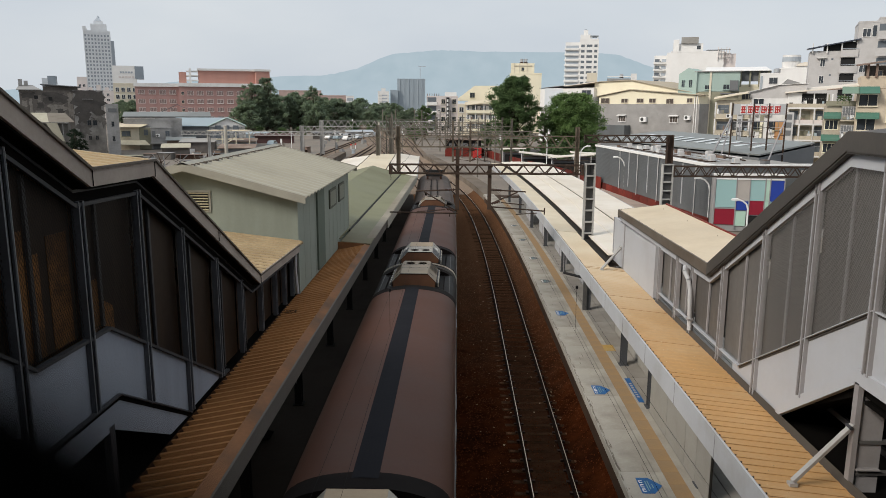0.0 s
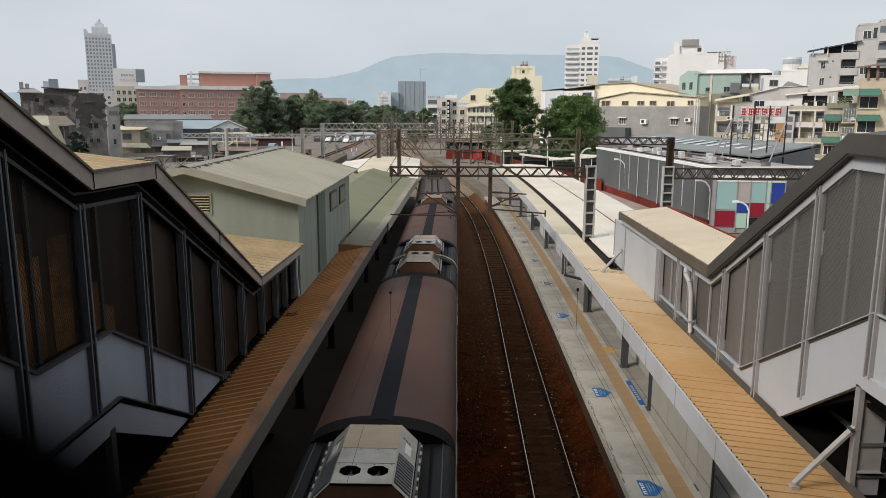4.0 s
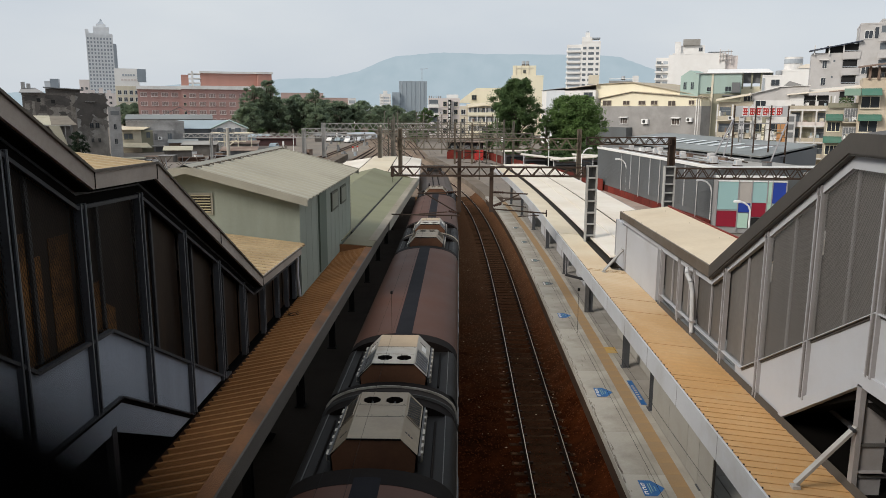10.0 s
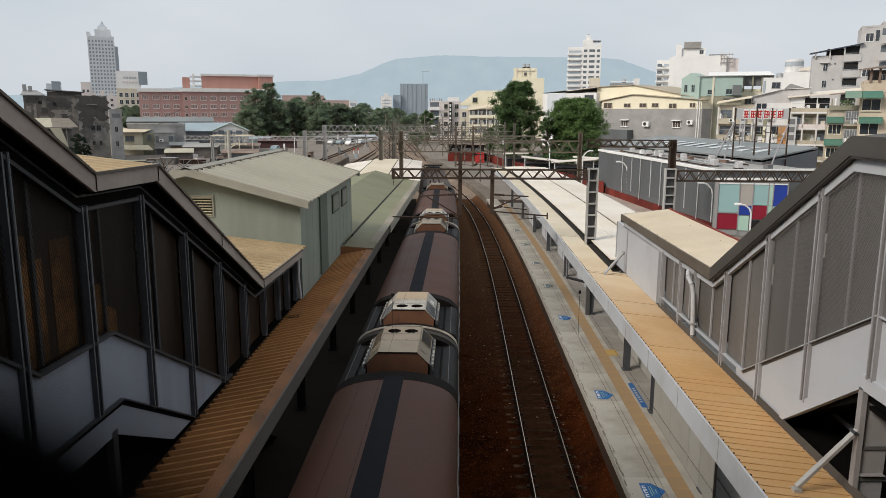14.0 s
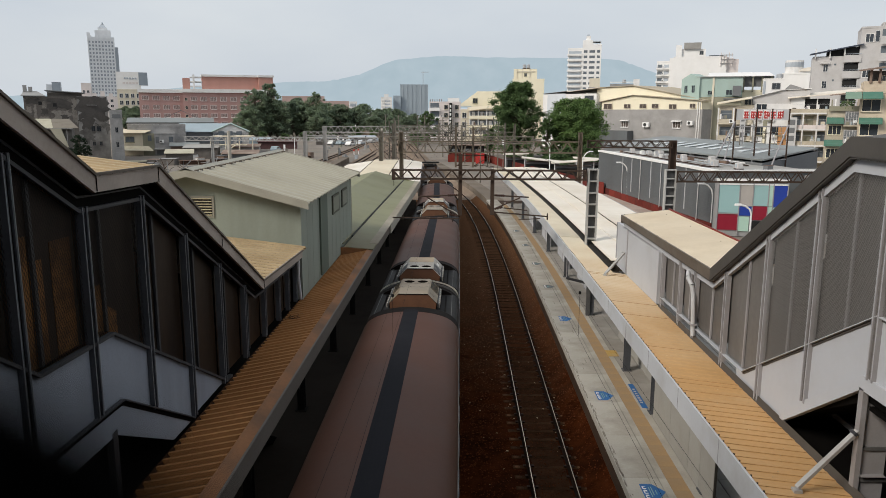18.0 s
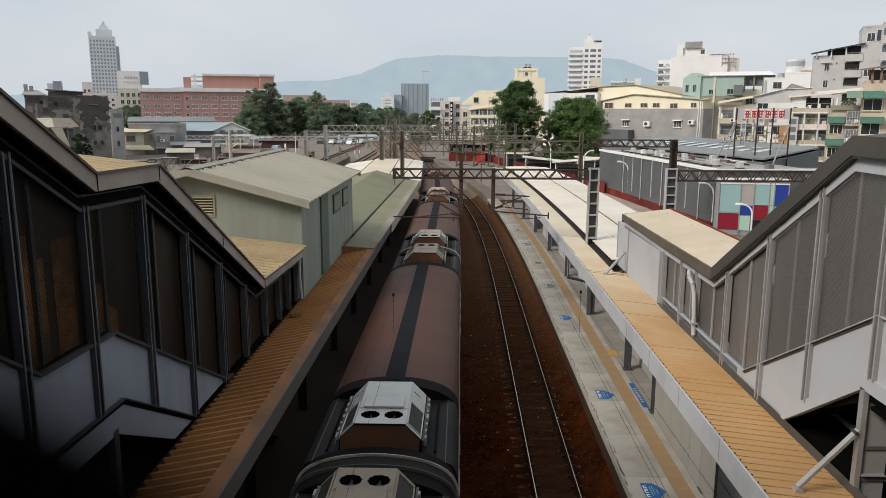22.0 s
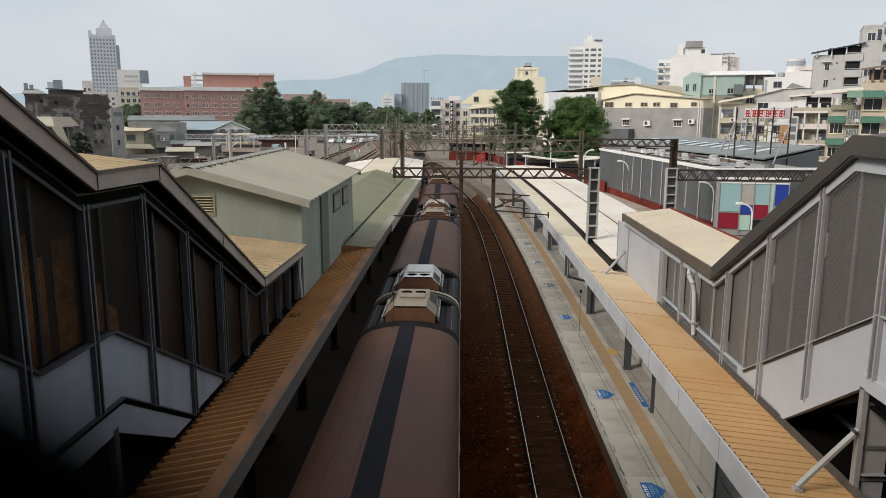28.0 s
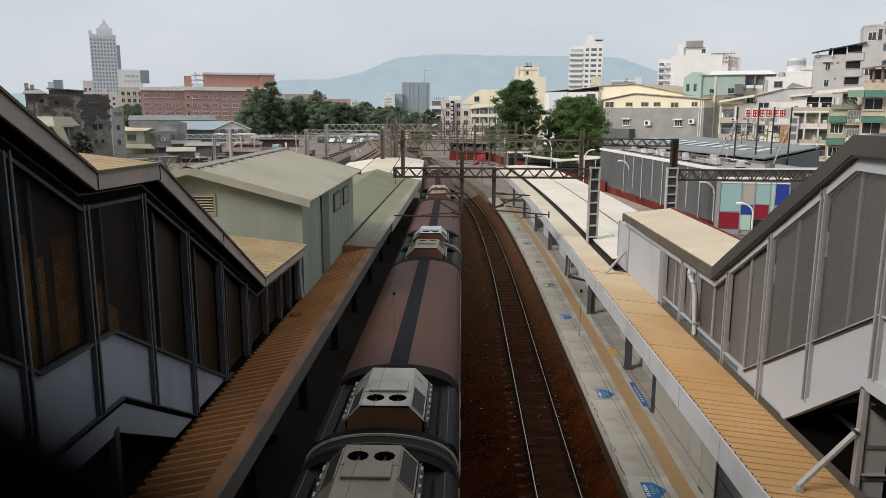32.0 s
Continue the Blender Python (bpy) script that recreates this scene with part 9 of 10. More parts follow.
for i in range(26):
    u, v = rc_.uniform(0.6, 32), rc_.uniform(-7.5, -0.8)
    w, d, h = rc_.uniform(0.15, 0.8), rc_.uniform(0.15, 0.6), rc_.uniform(0.12, 0.55)
    k = thing("rooftop_box", "small weathered box on the flat roof", "rooftop unit", pose(21.6, 63.0, 4.85, 0, 0, 96) @ pose(u, v, 0, 0, 0, rc_.uniform(0, 30)), group="rooftop clutter")
    part("box", Shape().box(-w / 2, w / 2, -d / 2, d / 2, 0, h, c=0.02), rc_.choice(["pale_wall", "grey_wall", "rust_roof", "lamp_white", "dark_grey_wall", "steel_tank"]), k)
    part("lid", Shape().box(-w / 2 - 0.02, w / 2 + 0.02, -d / 2 - 0.02, d / 2 + 0.02, h, h + 0.03), rc_.choice(["grey_wall", "roof_grey", "rust_roof"]), k)
for i in range(5):
    k = thing("roof_pipe", "grey service pipe lying on the flat roof", "pipe", pose(21.6, 63.0, 4.85, 0, 0, 96), group="roof pipes")
    v = -1.2 - i * 1.4
    part("pipe", Shape().rod((rc_.uniform(0, 10), v, 0.12), (rc_.uniform(14, 32), v - 0.4, 0.12), 0.06, n=8), rc_.choice(["steel_tank", "pale_wall", "rust"]), k)
    part("saddle", Shape().box(12, 12.2, v - 0.4, v + 0.1, 0, 0.1), "concrete", k)

fc = thing("panel_facade", "shop front of coloured square panels and a pale glazed bay", "facade", pose(21.35, 61.2, 0, 0, 0, -9) @ Matrix.Diagonal((0.82, 1, 0.87, 1)), group="city buildings")
part("wall", Shape().box(0, 6.6, 0.1, 6, -0.42, 4.85), "grey_wall", fc)
part("roof_edge", Shape().box(-0.2, 6.8, -0.1, 0.25, 4.85, 5.05), "white_paint", fc)
part("roof_deck", Shape().box(0, 6.6, 0.25, 6, 4.85, 4.90), "roof_grey", fc)
for u0, u1, v0, v1, mt in ((0.1, 2.0, 1.85, 4.5, "pane_blue"), (2.1, 3.3, 2.5, 4.5, "panel_grey"), (3.35, 4.75, 2.55, 4.5, "pane_blue"), (4.8, 5.2, 2.55, 4.5, "panel_mint"), (5.25, 6.5, 2.4, 4.5, "panel_blue"),
                           (2.1, 3.3, 1.6, 2.45, "panel_blue"), (3.35, 4.8, 1.2, 2.5, "panel_red"), (4.85, 6.4, 1.3, 2.5, "panel_mint"), (0.1, 2.0, 0.2, 1.7, "panel_red"), (2.1, 3.1, 0.1, 1.5, "panel_mint"), (3.2, 5.0, 0.1, 1.1, "black"), (5.1, 6.5, 0.1, 1.2, "panel_red")):
    part("panel", Shape().box(u0, u1, 0.02, 0.12, v0, v1), mt, fc)
for u in (0.0, 2.05, 3.32, 4.78, 5.22, 6.55):
    part("frame_bar", Shape().box(u - 0.05, u + 0.05, -0.03, 0.1, -0.2, 4.75), "frame_grey", fc)
part("frame_bar", Shape().box(0, 6.6, -0.03, 0.1, 4.5, 4.62), "lamp_white", fc)
part("frame_bar", Shape().box(0, 2.05, -0.03, 0.1, 1.72, 1.82), "frame_grey", fc)
lowb = building("low_sheds", "low flat-roofed sheds behind the fence", 29, 58, -5, 30, 14, -0.4, 4.2, "grey_wall", "roof_grey", 0.3)

# billboard frame on the roofs
bb = thing("billboard", "steel frame billboard with red characters on white squares", "billboard", pose(27.3, 75, 0, 0, 0, 0))
for x in (0.0, 2.1, 3.6, 5.3):
    part("post", Shape().box(x - 0.06, x + 0.06, -0.06, 0.06, 4.4, 10.15), "gantry_rust", bb)
part("sign_board", Shape().box(0.05, 5.25, 0.0, 0.06, 9.05, 10.1), "sign_grey", bb, "grey sign board")
for i in range(6):
    part("white_square", Shape().box(0.78 + i * 0.66, 1.32 + i * 0.66, -0.03, 0.0, 9.10, 10.05), "white_paint", bb)
    x = 0.78 + i * 0.66
    rb = random.Random(60 + i)
    for k in range(3):
        z = 9.2 + k * 0.28
        part("red_bar", Shape().box(x + rb.uniform(0, 0.1), x + rb.uniform(0.42, 0.54), -0.05, -0.03, z, z + 0.12), "sign_red", bb)
    for k in range(2 + i % 2):
        u = x + 0.08 + k * 0.2 + rb.uniform(-0.03, 0.03)
        part("red_bar", Shape().box(u, u + 0.11, -0.045, -0.025, 9.15 + rb.uniform(0, 0.25), 9.95 - rb.uniform(0, 0.2)), "sign_red", bb)
for p, q in (((-3.4, -4, 4.6), (0, 0, 8.9)), ((-2.0, -3, 4.6), (0, 0, 8.8)), ((2.2, -4, 4.6), (5.3, 0, 8.6)), ((0, 0, 8.4), (5.3, 0, 8.4)), ((0, 0, 6.2), (5.3, 0, 6.2)), ((4.0, -1, 5.2), (5.3, 0, 5.2))):
    part("stay", Shape().beam(p, q, 0.11), "frame_grey", bb)

# poles, stays and stacked goods between the market roof and the shop houses
rp = random.Random(83)
for k in range(15):
    x, y = rp.uniform(33, 47), rp.uniform(88, 112)
    h = rp.uniform(4.5, 8.5)
    p_ = thing("utility_pole", "thin weathered pole with a cross bar among the shops", "pole", pose(x, y, -0.42), group="poles by the shops")
    part("pole", Shape().rod((0, 0, 0), (rp.uniform(-0.2, 0.2), 0, h), 0.06, n=7), rp.choice(["frame_grey", "gantry_far", "pale_wall", "rust"]), p_)
    part("cross_bar", Shape().beam((-0.8, 0, h - 0.7), (0.9, 0, h - 0.5), 0.06), rp.choice(["frame_grey", "rust"]), p_)
    if k % 3 == 0:
        part("stay", Shape().beam((0, 0, h - 0.3), (2.6, 0.4, 0.4), 0.06), "frame_grey", p_)
for k in range(26):
    x, y = rp.uniform(37.5, 48), rp.uniform(95, 120)
    w, d, h = rp.uniform(0.6, 2.2), rp.uniform(0.5, 1.2), rp.uniform(0.6, 4.2)
    c_ = thing("stall_goods", "stacked goods and boards in front of the shops", "goods", pose(x, y, -0.42, 0, 0, rp.uniform(-30, 10)), group="goods by the shops")
    part("stack", Shape().box(-w / 2, w / 2, -d / 2, d / 2, 0, h, c=0.05), rp.choice(["pale_wall", "grey_wall", "rust_roof", "dark_grey_wall", "mint_wall", "brick_orange", "cream_wall", "olive_wall", "blue_sheet"]), c_)
    part("cover", Shape().box(-w / 2 - 0.15, w / 2 + 0.15, -d / 2 - 0.3, d / 2 + 0.1, h, h + 0.08), rp.choice(["pale_wall", "rust_roof", "awning", "dark_grey_wall", "lamp_white"]), c_)

# red fence curving beside the far platforms
FENCE = [(18.1, 93), (15.6, 105), (12.0, 120), (8.0, 140), (5.0, 160), (3.0, 175)]
fn = thing("hoarding_fence", "rust-red hoarding fence panels along the yard", "fence")
for (xa, ya), (xb, yb) in zip(FENCE, FENCE[1:]):
    n = max(1, round(math.hypot(xb - xa, yb - ya) / 2.4))
    for i in range(n):
        p = (xa + (xb - xa) * i / n, ya + (yb - ya) * i / n)
        q = (xa + (xb - xa) * (i + 0.94) / n, ya + (yb - ya) * (i + 0.94) / n)
        part("fence_panel", Shape().beam((p[0], p[1], 0.35), (q[0], q[1], 0.35), 0.08, 1.5), "red_fence", fn)
b = building("red_shed", "red and brown sheet shed beside the tracks", -2.5, 154, 0, 7.4, 6, -0.4, 1.6, "red_fence", "rust_roof", 0, "shed", "yard sheds")
block(b, "dark_upper", -0.1, 7.5, 0.3, 5.8, 1.68, 3.0, "black", "dark open upper part of the shed")
part("thin_roof", Shape().loft([[(-0.4, -0.4, 3.1), (7.9, -0.4, 2.95), (7.9, -0.4, 3.03), (-0.4, -0.4, 3.18)], [(-0.4, 6.2, 3.4), (7.9, 6.2, 3.3), (7.9, 6.2, 3.38), (-0.4, 6.2, 3.48)]]), "rust_roof", b, "thin rusty roof sheet")
for u in (0.1, 2.6, 5.0, 7.2):
    part("shed_post", Shape().rod((u, 0.1, 1.55), (u, 0.1, 3.05), 0.06, n=6), "gantry_rust", b)
for u, w in ((0.8, 1.2), (3.2, 1.6), (5.7, 1.0)):
    block(b, "stored_board", u, u + w, 0.1, 0.28, 1.6, 2.1 + 0.15 * w, "dark_grey_wall")
b = building("red_shed", "bright red container hut", 3.2, 149.5, 0, 1.7, 3, -0.4, 1.6, "sign_red", "red_fence", 0, "shed", "yard sheds")
for x, y, w, d, z, sl in ((10.6, 122, 5.6, 3.0, 2.4, -0.12), (14.4, 113, 5.8, 2.6, 2.15, 0.09), (18.8, 120, 4.5, 3.0, 2.5, -0.05), (8.2, 133, 3.6, 2.4, 2.3, 0.05)):
    b = building("market_stall", "dark stall under a thin white awning roof", x, y, -6, w, d, -0.4, 1.7, "dark_grey_wall", "rust_roof", 0, "stall", "stalls under the trees")
    part("awning_roof", Shape().loft([[(-0.5, yy, z), (w + 0.5, yy, z + sl * w), (w + 0.5, yy, z + sl * w + 0.1), (-0.5, yy, z + 0.1)] for yy in (-1.2, d)]), "white_roof", b, "thin white awning roof")
    # The stall's shaded inside is a black sheet on its front.
    block(b, "dark_opening", 0.3, w - 0.3, -0.05, 0, -0.2, 1.4, "black")
    for u in (0.0, w):
        part("awning_post", Shape().rod((u, -1.0, -0.4), (u, -1.0, z + sl * u), 0.05, n=8), "lamp_white", b)
rn = random.Random(31)
for x, y, w, d, h, wm, rm, lb in ((-56, 205, 10.5, 3, 1.6, "dull_red", "dull_red", "long dull red hoarding under the trees"), (-61, 214, 6, 4, 1.8, "blue_sheet", "blue_sheet", "pale blue tarpaulin-roofed shed"),
                                  (-45, 232, 8, 4, 1.5, "mould_wall", "dark_grey_wall", "dark low shed under the trees"), (-37, 250, 9, 4, 1.3, "grey_wall", "tower_dim", "pale lilac covered stack by the sidings"),
                                  (-70, 196, 8, 5, 2.2, "mould_wall", "rust_roof", "brown patched shed under the trees"), (-52, 168, 6, 4, 1.8, "grey_wall", "rust_roof", "patched workshop roof in the yard"),
                                  (-60, 160, 7, 5, 2.0, "mould_wall", "roof_grey", "grey-brown patched shed roof"), (-66, 168, 6, 4, 2.0, "rust_roof", "shed_sheet", "rust-brown sheet shed in the yard"),
                                  (-49, 152, 7, 4, 1.2, "dark_grey_wall", "rust_roof", "low dark shed with a rusty roof"), (-58, 145, 5, 4, 1.6, "mould_wall", "old_roof", "low shed with a bleached roof")):
    b = building("yard_shed", lb, x, y, rn.uniform(8, 22), w, d, -0.4, h, wm, rm, 0, "shed", "yard sheds")
    part("lean_roof", Shape().loft([[(-0.3, -0.5, h - 0.1), (w + 0.3, -0.5, h - 0.1), (w + 0.3, -0.5, h), (-0.3, -0.5, h)], [(-0.3, d, h + 0.5), (w + 0.3, d, h + 0.5), (w + 0.3, d, h + 0.6), (-0.3, d, h + 0.6)]]), rm, b)


def street_lamp(x, y, h, rz):
    l_ = thing("street_lamp", "white street lamp with a curved arm", "street lamp", pose(x, y, -0.4, 0, 0, rz), group="street lamps")
    s = Shape()
    pts = [(0, 0, 0), (0, 0, h * 0.75), (-0.15, 0, h * 0.88), (-0.5, 0, h * 0.97), (-0.9, 0, h)]
    for p, q in zip(pts, pts[1:]):
        s.rod(p, q, 0.07, n=8)
    part("pole", s, "lamp_white", l_, smooth=True)
    part("lamp_head", Shape().box(-1.35, -0.8, -0.14, 0.14, h - 0.06, h + 0.1, c=0.04), "lamp_white", l_)


street_lamp(19.3, 85.5, 4.5, 0)
street_lamp(21.6, 63.2, 4.2, 0)
street_lamp(23.3, 59.0, 2.9, 0)
street_lamp(13.5, 112, 6.0, 0)
street_lamp(16.5, 100, 5.0, 180)

# hill with its haze painted in: a pale blue glowing backdrop
hill = Shape()
prof = [(-2600, 60), (-1900, 90), (-1150, 128), (-780, 149), (-650, 150), (-569, 160), (-463, 184), (-358, 230), (-305, 247), (-220, 257), (-58, 268), (59, 262), (629, 257), (732, 249), (863, 204), (1127, 112), (1500, 90), (2800, 60)]
dense = []
for (xa, za), (xb, zb) in zip(prof, prof[1:]):
    for i in range(10):
        f = i / 10
        x = xa + (xb - xa) * f
        dense.append((x, za + (zb - za) * f + 3 * noise.noise((x * 0.012, 0, 0)) + 3 * noise.noise((x * 0.05, 3, 0))))
dense = [(x, 9.65 + (z - 9.65) * 1.0) for x, z in dense]
hill.loft([[(x, 3500 - 25 * k, z * (1 - k / 9.0) if k else z) for x, z in dense] for k in range(0, 9)], closed=False)
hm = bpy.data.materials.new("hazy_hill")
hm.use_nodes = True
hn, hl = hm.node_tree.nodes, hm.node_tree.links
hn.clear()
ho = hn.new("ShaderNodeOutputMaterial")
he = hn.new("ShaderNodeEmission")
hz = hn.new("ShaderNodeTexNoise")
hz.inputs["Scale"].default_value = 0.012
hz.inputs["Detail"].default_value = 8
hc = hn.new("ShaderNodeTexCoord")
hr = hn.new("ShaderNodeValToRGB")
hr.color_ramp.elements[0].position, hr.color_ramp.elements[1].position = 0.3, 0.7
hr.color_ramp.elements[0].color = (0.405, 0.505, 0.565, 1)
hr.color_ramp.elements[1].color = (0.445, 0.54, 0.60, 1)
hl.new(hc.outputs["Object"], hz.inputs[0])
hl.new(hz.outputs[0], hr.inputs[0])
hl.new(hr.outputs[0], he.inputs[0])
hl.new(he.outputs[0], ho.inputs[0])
solo("backdrop_hill", hill, [hm], "long flat-topped hill, its pale haze painted as glow", kind="structure")


# ---- trees ----
def tree_mesh(seed, height, spread, lobes, leaves, size, leaf, squat=0.0, lean=0.0, dome=0.75):
    """Trunk with limbs, and a ragged crown of many small leaf tufts."""
    rnd = random.Random(seed)
    trunk, crown = Shape(), Shape()
    fork = height * (0.20 - squat)
    trunk.rod((0, 0, 0), (0.1, 0, fork), height * 0.028, height * 0.02, n=8)
    tufts = []
    for i in range(lobes):
        a = 2 * math.pi * rnd.random()
        f = rnd.random() ** 0.85
        wobble = 0.78 + 0.55 * noise.noise((math.cos(a) * 1.3 + seed, math.sin(a) * 1.3, f * 3.2))
        reach = spread * (math.sin(math.pi * (0.16 + 0.78 * f)) ** dome) * wobble
        rad = reach * rnd.random() ** 0.45
        c = Vector((math.cos(a) * rad + lean * f, math.sin(a) * rad, fork + (height - fork) * (0.06 + 0.90 * f)))
        tufts.append((c, spread * rnd.uniform(0.07, 0.17) * (1.0 if f < 0.85 else 0.7)))
        if i % 4 == 0:
            knee = Vector((c.x * 0.35, c.y * 0.35, fork + (c.z - fork) * 0.55))
            trunk.rod((0.1, 0, fork * 0.9), knee, height * 0.010, height * 0.006, n=5).rod(knee, c, height * 0.006, height * 0.002, n=4)
    per = leaves // lobes
    for c, r in tufts:
        for _ in range(per):
            d = Vector((rnd.gauss(0, 0.6), rnd.gauss(0, 0.6), rnd.gauss(0, 0.6) * 0.62))
            q = c + d * r
            u = Vector((rnd.gauss(0, 1), rnd.gauss(0, 1), rnd.gauss(0, 0.55))).normalized()
            v = u.cross(Vector((rnd.gauss(0, 0.5), rnd.gauss(0, 0.5), 1))).normalized()
            k = size * (0.55 + 0.8 * rnd.random())
            crown.face([q - u * k, q + v * k * 0.5, q + u * k, q - v * k * 0.5])
    me = bpy.data.meshes.new("crown")
    me.from_pydata(crown.v, [], crown.f)
    me.materials.append(M[leaf])
    return trunk.mesh("trunk", mats_of("bark"), True), me


def tree(name, meshes, label, m, group):
    t = thing(name, label, "tree", m, group)
    part("trunk", meshes[0], None, t)
    part("crown", meshes[1], None, t)
    return t


yard_a = tree_mesh(11, 17.4, 6.8, 280, 60000, 0.22, "leaf_a", 0.15, dome=0.6)
yard_b = tree_mesh(12, 13.4, 8.6, 340, 64000, 0.22, "leaf_b", 0.16, dome=0.45)
small_c = tree_mesh(14, 11, 4.2, 90, 12000, 0.2, "leaf_a", 0.15)
wood = [tree_mesh(20 + i, 12.0, 6.6, 170, 25000, 0.24, "leaf_c", 0.17) for i in range(3)]
tree("broadleaf_tree", yard_a, "tall dense dark green tree by the yard", pose(12.8, 172, -0.4, 0, 0, 20), "yard trees")
tree("broadleaf_tree", yard_b, "wide fresh green tree by the yard", pose(26.5, 170, -0.4, 0, 0, 0), "yard trees")
tree("broadleaf_tree", small_c, "slim dark tree beside the line", pose(-10.3, 235, -0.4), "yard trees")
dark_t = tree_mesh(17, 7.4, 3.2, 80, 10000, 0.15, "leaf_d", 0.12)
tree("broadleaf_tree", dark_t, "small dark tree by the derelict house", pose(-71.4, 138, -0.4) @ Matrix.Scale(0.78, 4), "yard trees")
spire = [tree_mesh(51 + i, 17.0, 5.4, 120, 20000, 0.22, "leaf_c", 0.17) for i in range(2)]
for i, (x, y, s) in enumerate(((-79.0, 287, 1.15), (-74.5, 291, 1.28), (-58.4, 300, 1.1), (-66.5, 296, 0.85), (-47, 318, 0.72))):
    tree("broadleaf_tree", spire[i % 2], "tall ragged green tree above the others behind the sidings", pose(x, y, -0.4, 0, 0, 70 * i) @ Matrix.Scale(s, 4), "trees behind the sidings")
rnd = random.Random(5)
for i, (x, y, s) in enumerate(((-84, 288, 0.8), (-79, 283, 0.95), (-77, 300, 1.2), (-72, 292, 1.25), (-64, 300, 1.2), (-57, 295, 1.15), (-50, 310, 1.2), (-70, 318, 1.35), (-60, 330, 1.3),
                               (-44, 315, 0.95), (-38, 330, 0.8), (-48, 345, 1.05), (-32, 345, 0.75), (-40, 370, 0.95), (-27, 372, 0.75), (-83, 300, 1.0), (-34, 400, 0.95), (-42, 430, 1.05), (-52, 400, 1.15), (-26, 420, 0.75))):
    tree("broadleaf_tree", wood[i % 3], "dull green tree in a dense row behind the sidings", pose(x, y, -0.4, 0, 0, rnd.uniform(0, 360)) @ Matrix.Scale(s * rnd.uniform(0.9, 1.08), 4), "trees behind the sidings")
for x, y, s in ((-175, 400, 1.1), (-165, 405, 1.2), (-155, 398, 1.0), (-185, 410, 1.1)):
    tree("broadleaf_tree", wood[1], "hazy green tree between the houses", pose(x, y, -0.4, 0, 0, x) @ Matrix.Scale(s, 4), "trees between houses")
bush = tree_mesh(41, 3.2, 2.8, 40, 3000, 0.16, "leaf_a", 0.17)
tree("broadleaf_tree", small_c, "low dark tree between the two yard trees", pose(19.6, 168, -0.4, 0, 0, 50) @ Matrix.Scale(0.85, 4), "yard trees")
tree("broadleaf_tree", small_c, "low dark tree behind the hoarding", pose(7.2, 178, -0.4, 0, 0, 120) @ Matrix.Scale(0.6, 4), "yard trees")
rnd = random.Random(15)
for x, y in ((14, 150), (18, 152), (22, 148), (20, 140), (25, 143), (10.5, 156), (17, 132), (22, 128), (-14, 238), (-12.5, 225), (-46, 262), (-54, 258), (-62, 262), (-70, 262), (-40, 285), (-35, 300)):
    tree("shrub", bush, "dark green shrub at the edge of the yard", pose(x, y, -0.4, 0, 0, rnd.uniform(0, 360)) @ Matrix.Scale(rnd.uniform(0.8, 1.4), 4), "yard shrubs")


# ---- yard clutter, vehicles ----
def parked_car(x, y, rz, paint, label):
    c = thing("parked_car", label, "car", pose(x, y, -0.42, 0, 0, rz), group="parked cars")
    prof = [(-2.1, 0.35), (-2.1, 0.75), (-1.5, 0.92), (-0.9, 1.42), (0.9, 1.45), (1.6, 0.98), (2.1, 0.85), (2.1, 0.35)]
    part("body", Shape().loft([[(x_, s, z) for x_, z in prof] for s in (-0.82, 0.82)]), paint, c)
    part("side_glass", Shape().loft([[(x_, s, z) for x_, z in ((-1.35, 0.95), (-0.85, 1.36), (0.85, 1.38), (1.4, 0.98))] for s in (-0.83, 0.83)]), "pane", c)
    for wx in (-1.3, 1.3):
        for wy in (-0.75, 0.75):
            w = part("wheel", Shape().rod((wx, wy - 0.1, 0.32), (wx, wy + 0.1, 0.32), 0.32, n=14), "rubber", c)
            part("rim", Shape().rod((wx, wy - 0.11, 0.32), (wx, wy + 0.11, 0.32), 0.18, n=10), "steel_tank", w)


for x, y, rz, p_, l_ in ((-33.5, 226, 75, "white_paint", "white parked car by the sidings"), (-31.5, 236, 75, "stripe_pale", "pale grey parked car by the sidings"), (-29.5, 247, 75, "steel_tank", "silver parked car by the sidings"), (-28, 257, 75, "stripe_pale", "pale grey parked car by the sidings"),
                         (-37.5, 232, 80, "blue_sheet", "pale blue parked car by the sidings"), (-40.2, 233, 78, "white_paint", "white parked car by the sidings"), (-43.0, 235, 82, "white_paint", "white parked car by the sidings"), (-36.0, 243, 77, "tower_dim", "grey parked car by the sidings"), (-38.8, 245, 80, "white_paint", "white parked car by the sidings"), (-47.5, 190, 88, "blue_sheet", "pale blue parked van-like car in the yard")):
    parked_car(x, y, rz, p_, l_)
rnd = random.Random(9)
for i in range(70):
    x, y = rnd.uniform(-62, -26), rnd.uniform(112, 172)
    if x > -33 and 116 < y < 178:
        x -= 8
    h = rnd.uniform(0.3, 1.3)
    w, d = rnd.uniform(0.8, 4.5), rnd.uniform(0.8, 2.5)
    k = thing("yard_crate", "weathered covered crate of materials in the yard", "crate", pose(x, y, -0.42, 0, 0, rnd.uniform(0, 90)), group="yard clutter")
    part("crate", Shape().box(-w / 2, w / 2, -d / 2, d / 2, 0, h, c=0.08), rnd.choice(["rust_roof", "grey_wall", "dark_grey_wall", "pale_wall", "mould_wall", "rust"]), k)
    part("cover", Shape().box(-w / 2 - 0.1, w / 2 + 0.1, -d / 2 - 0.1, d / 2 + 0.1, h, h + 0.06), rnd.choice(["olive_wall", "dark_grey_wall", "rust_roof", "grey_wall", "mould_wall"]), k)
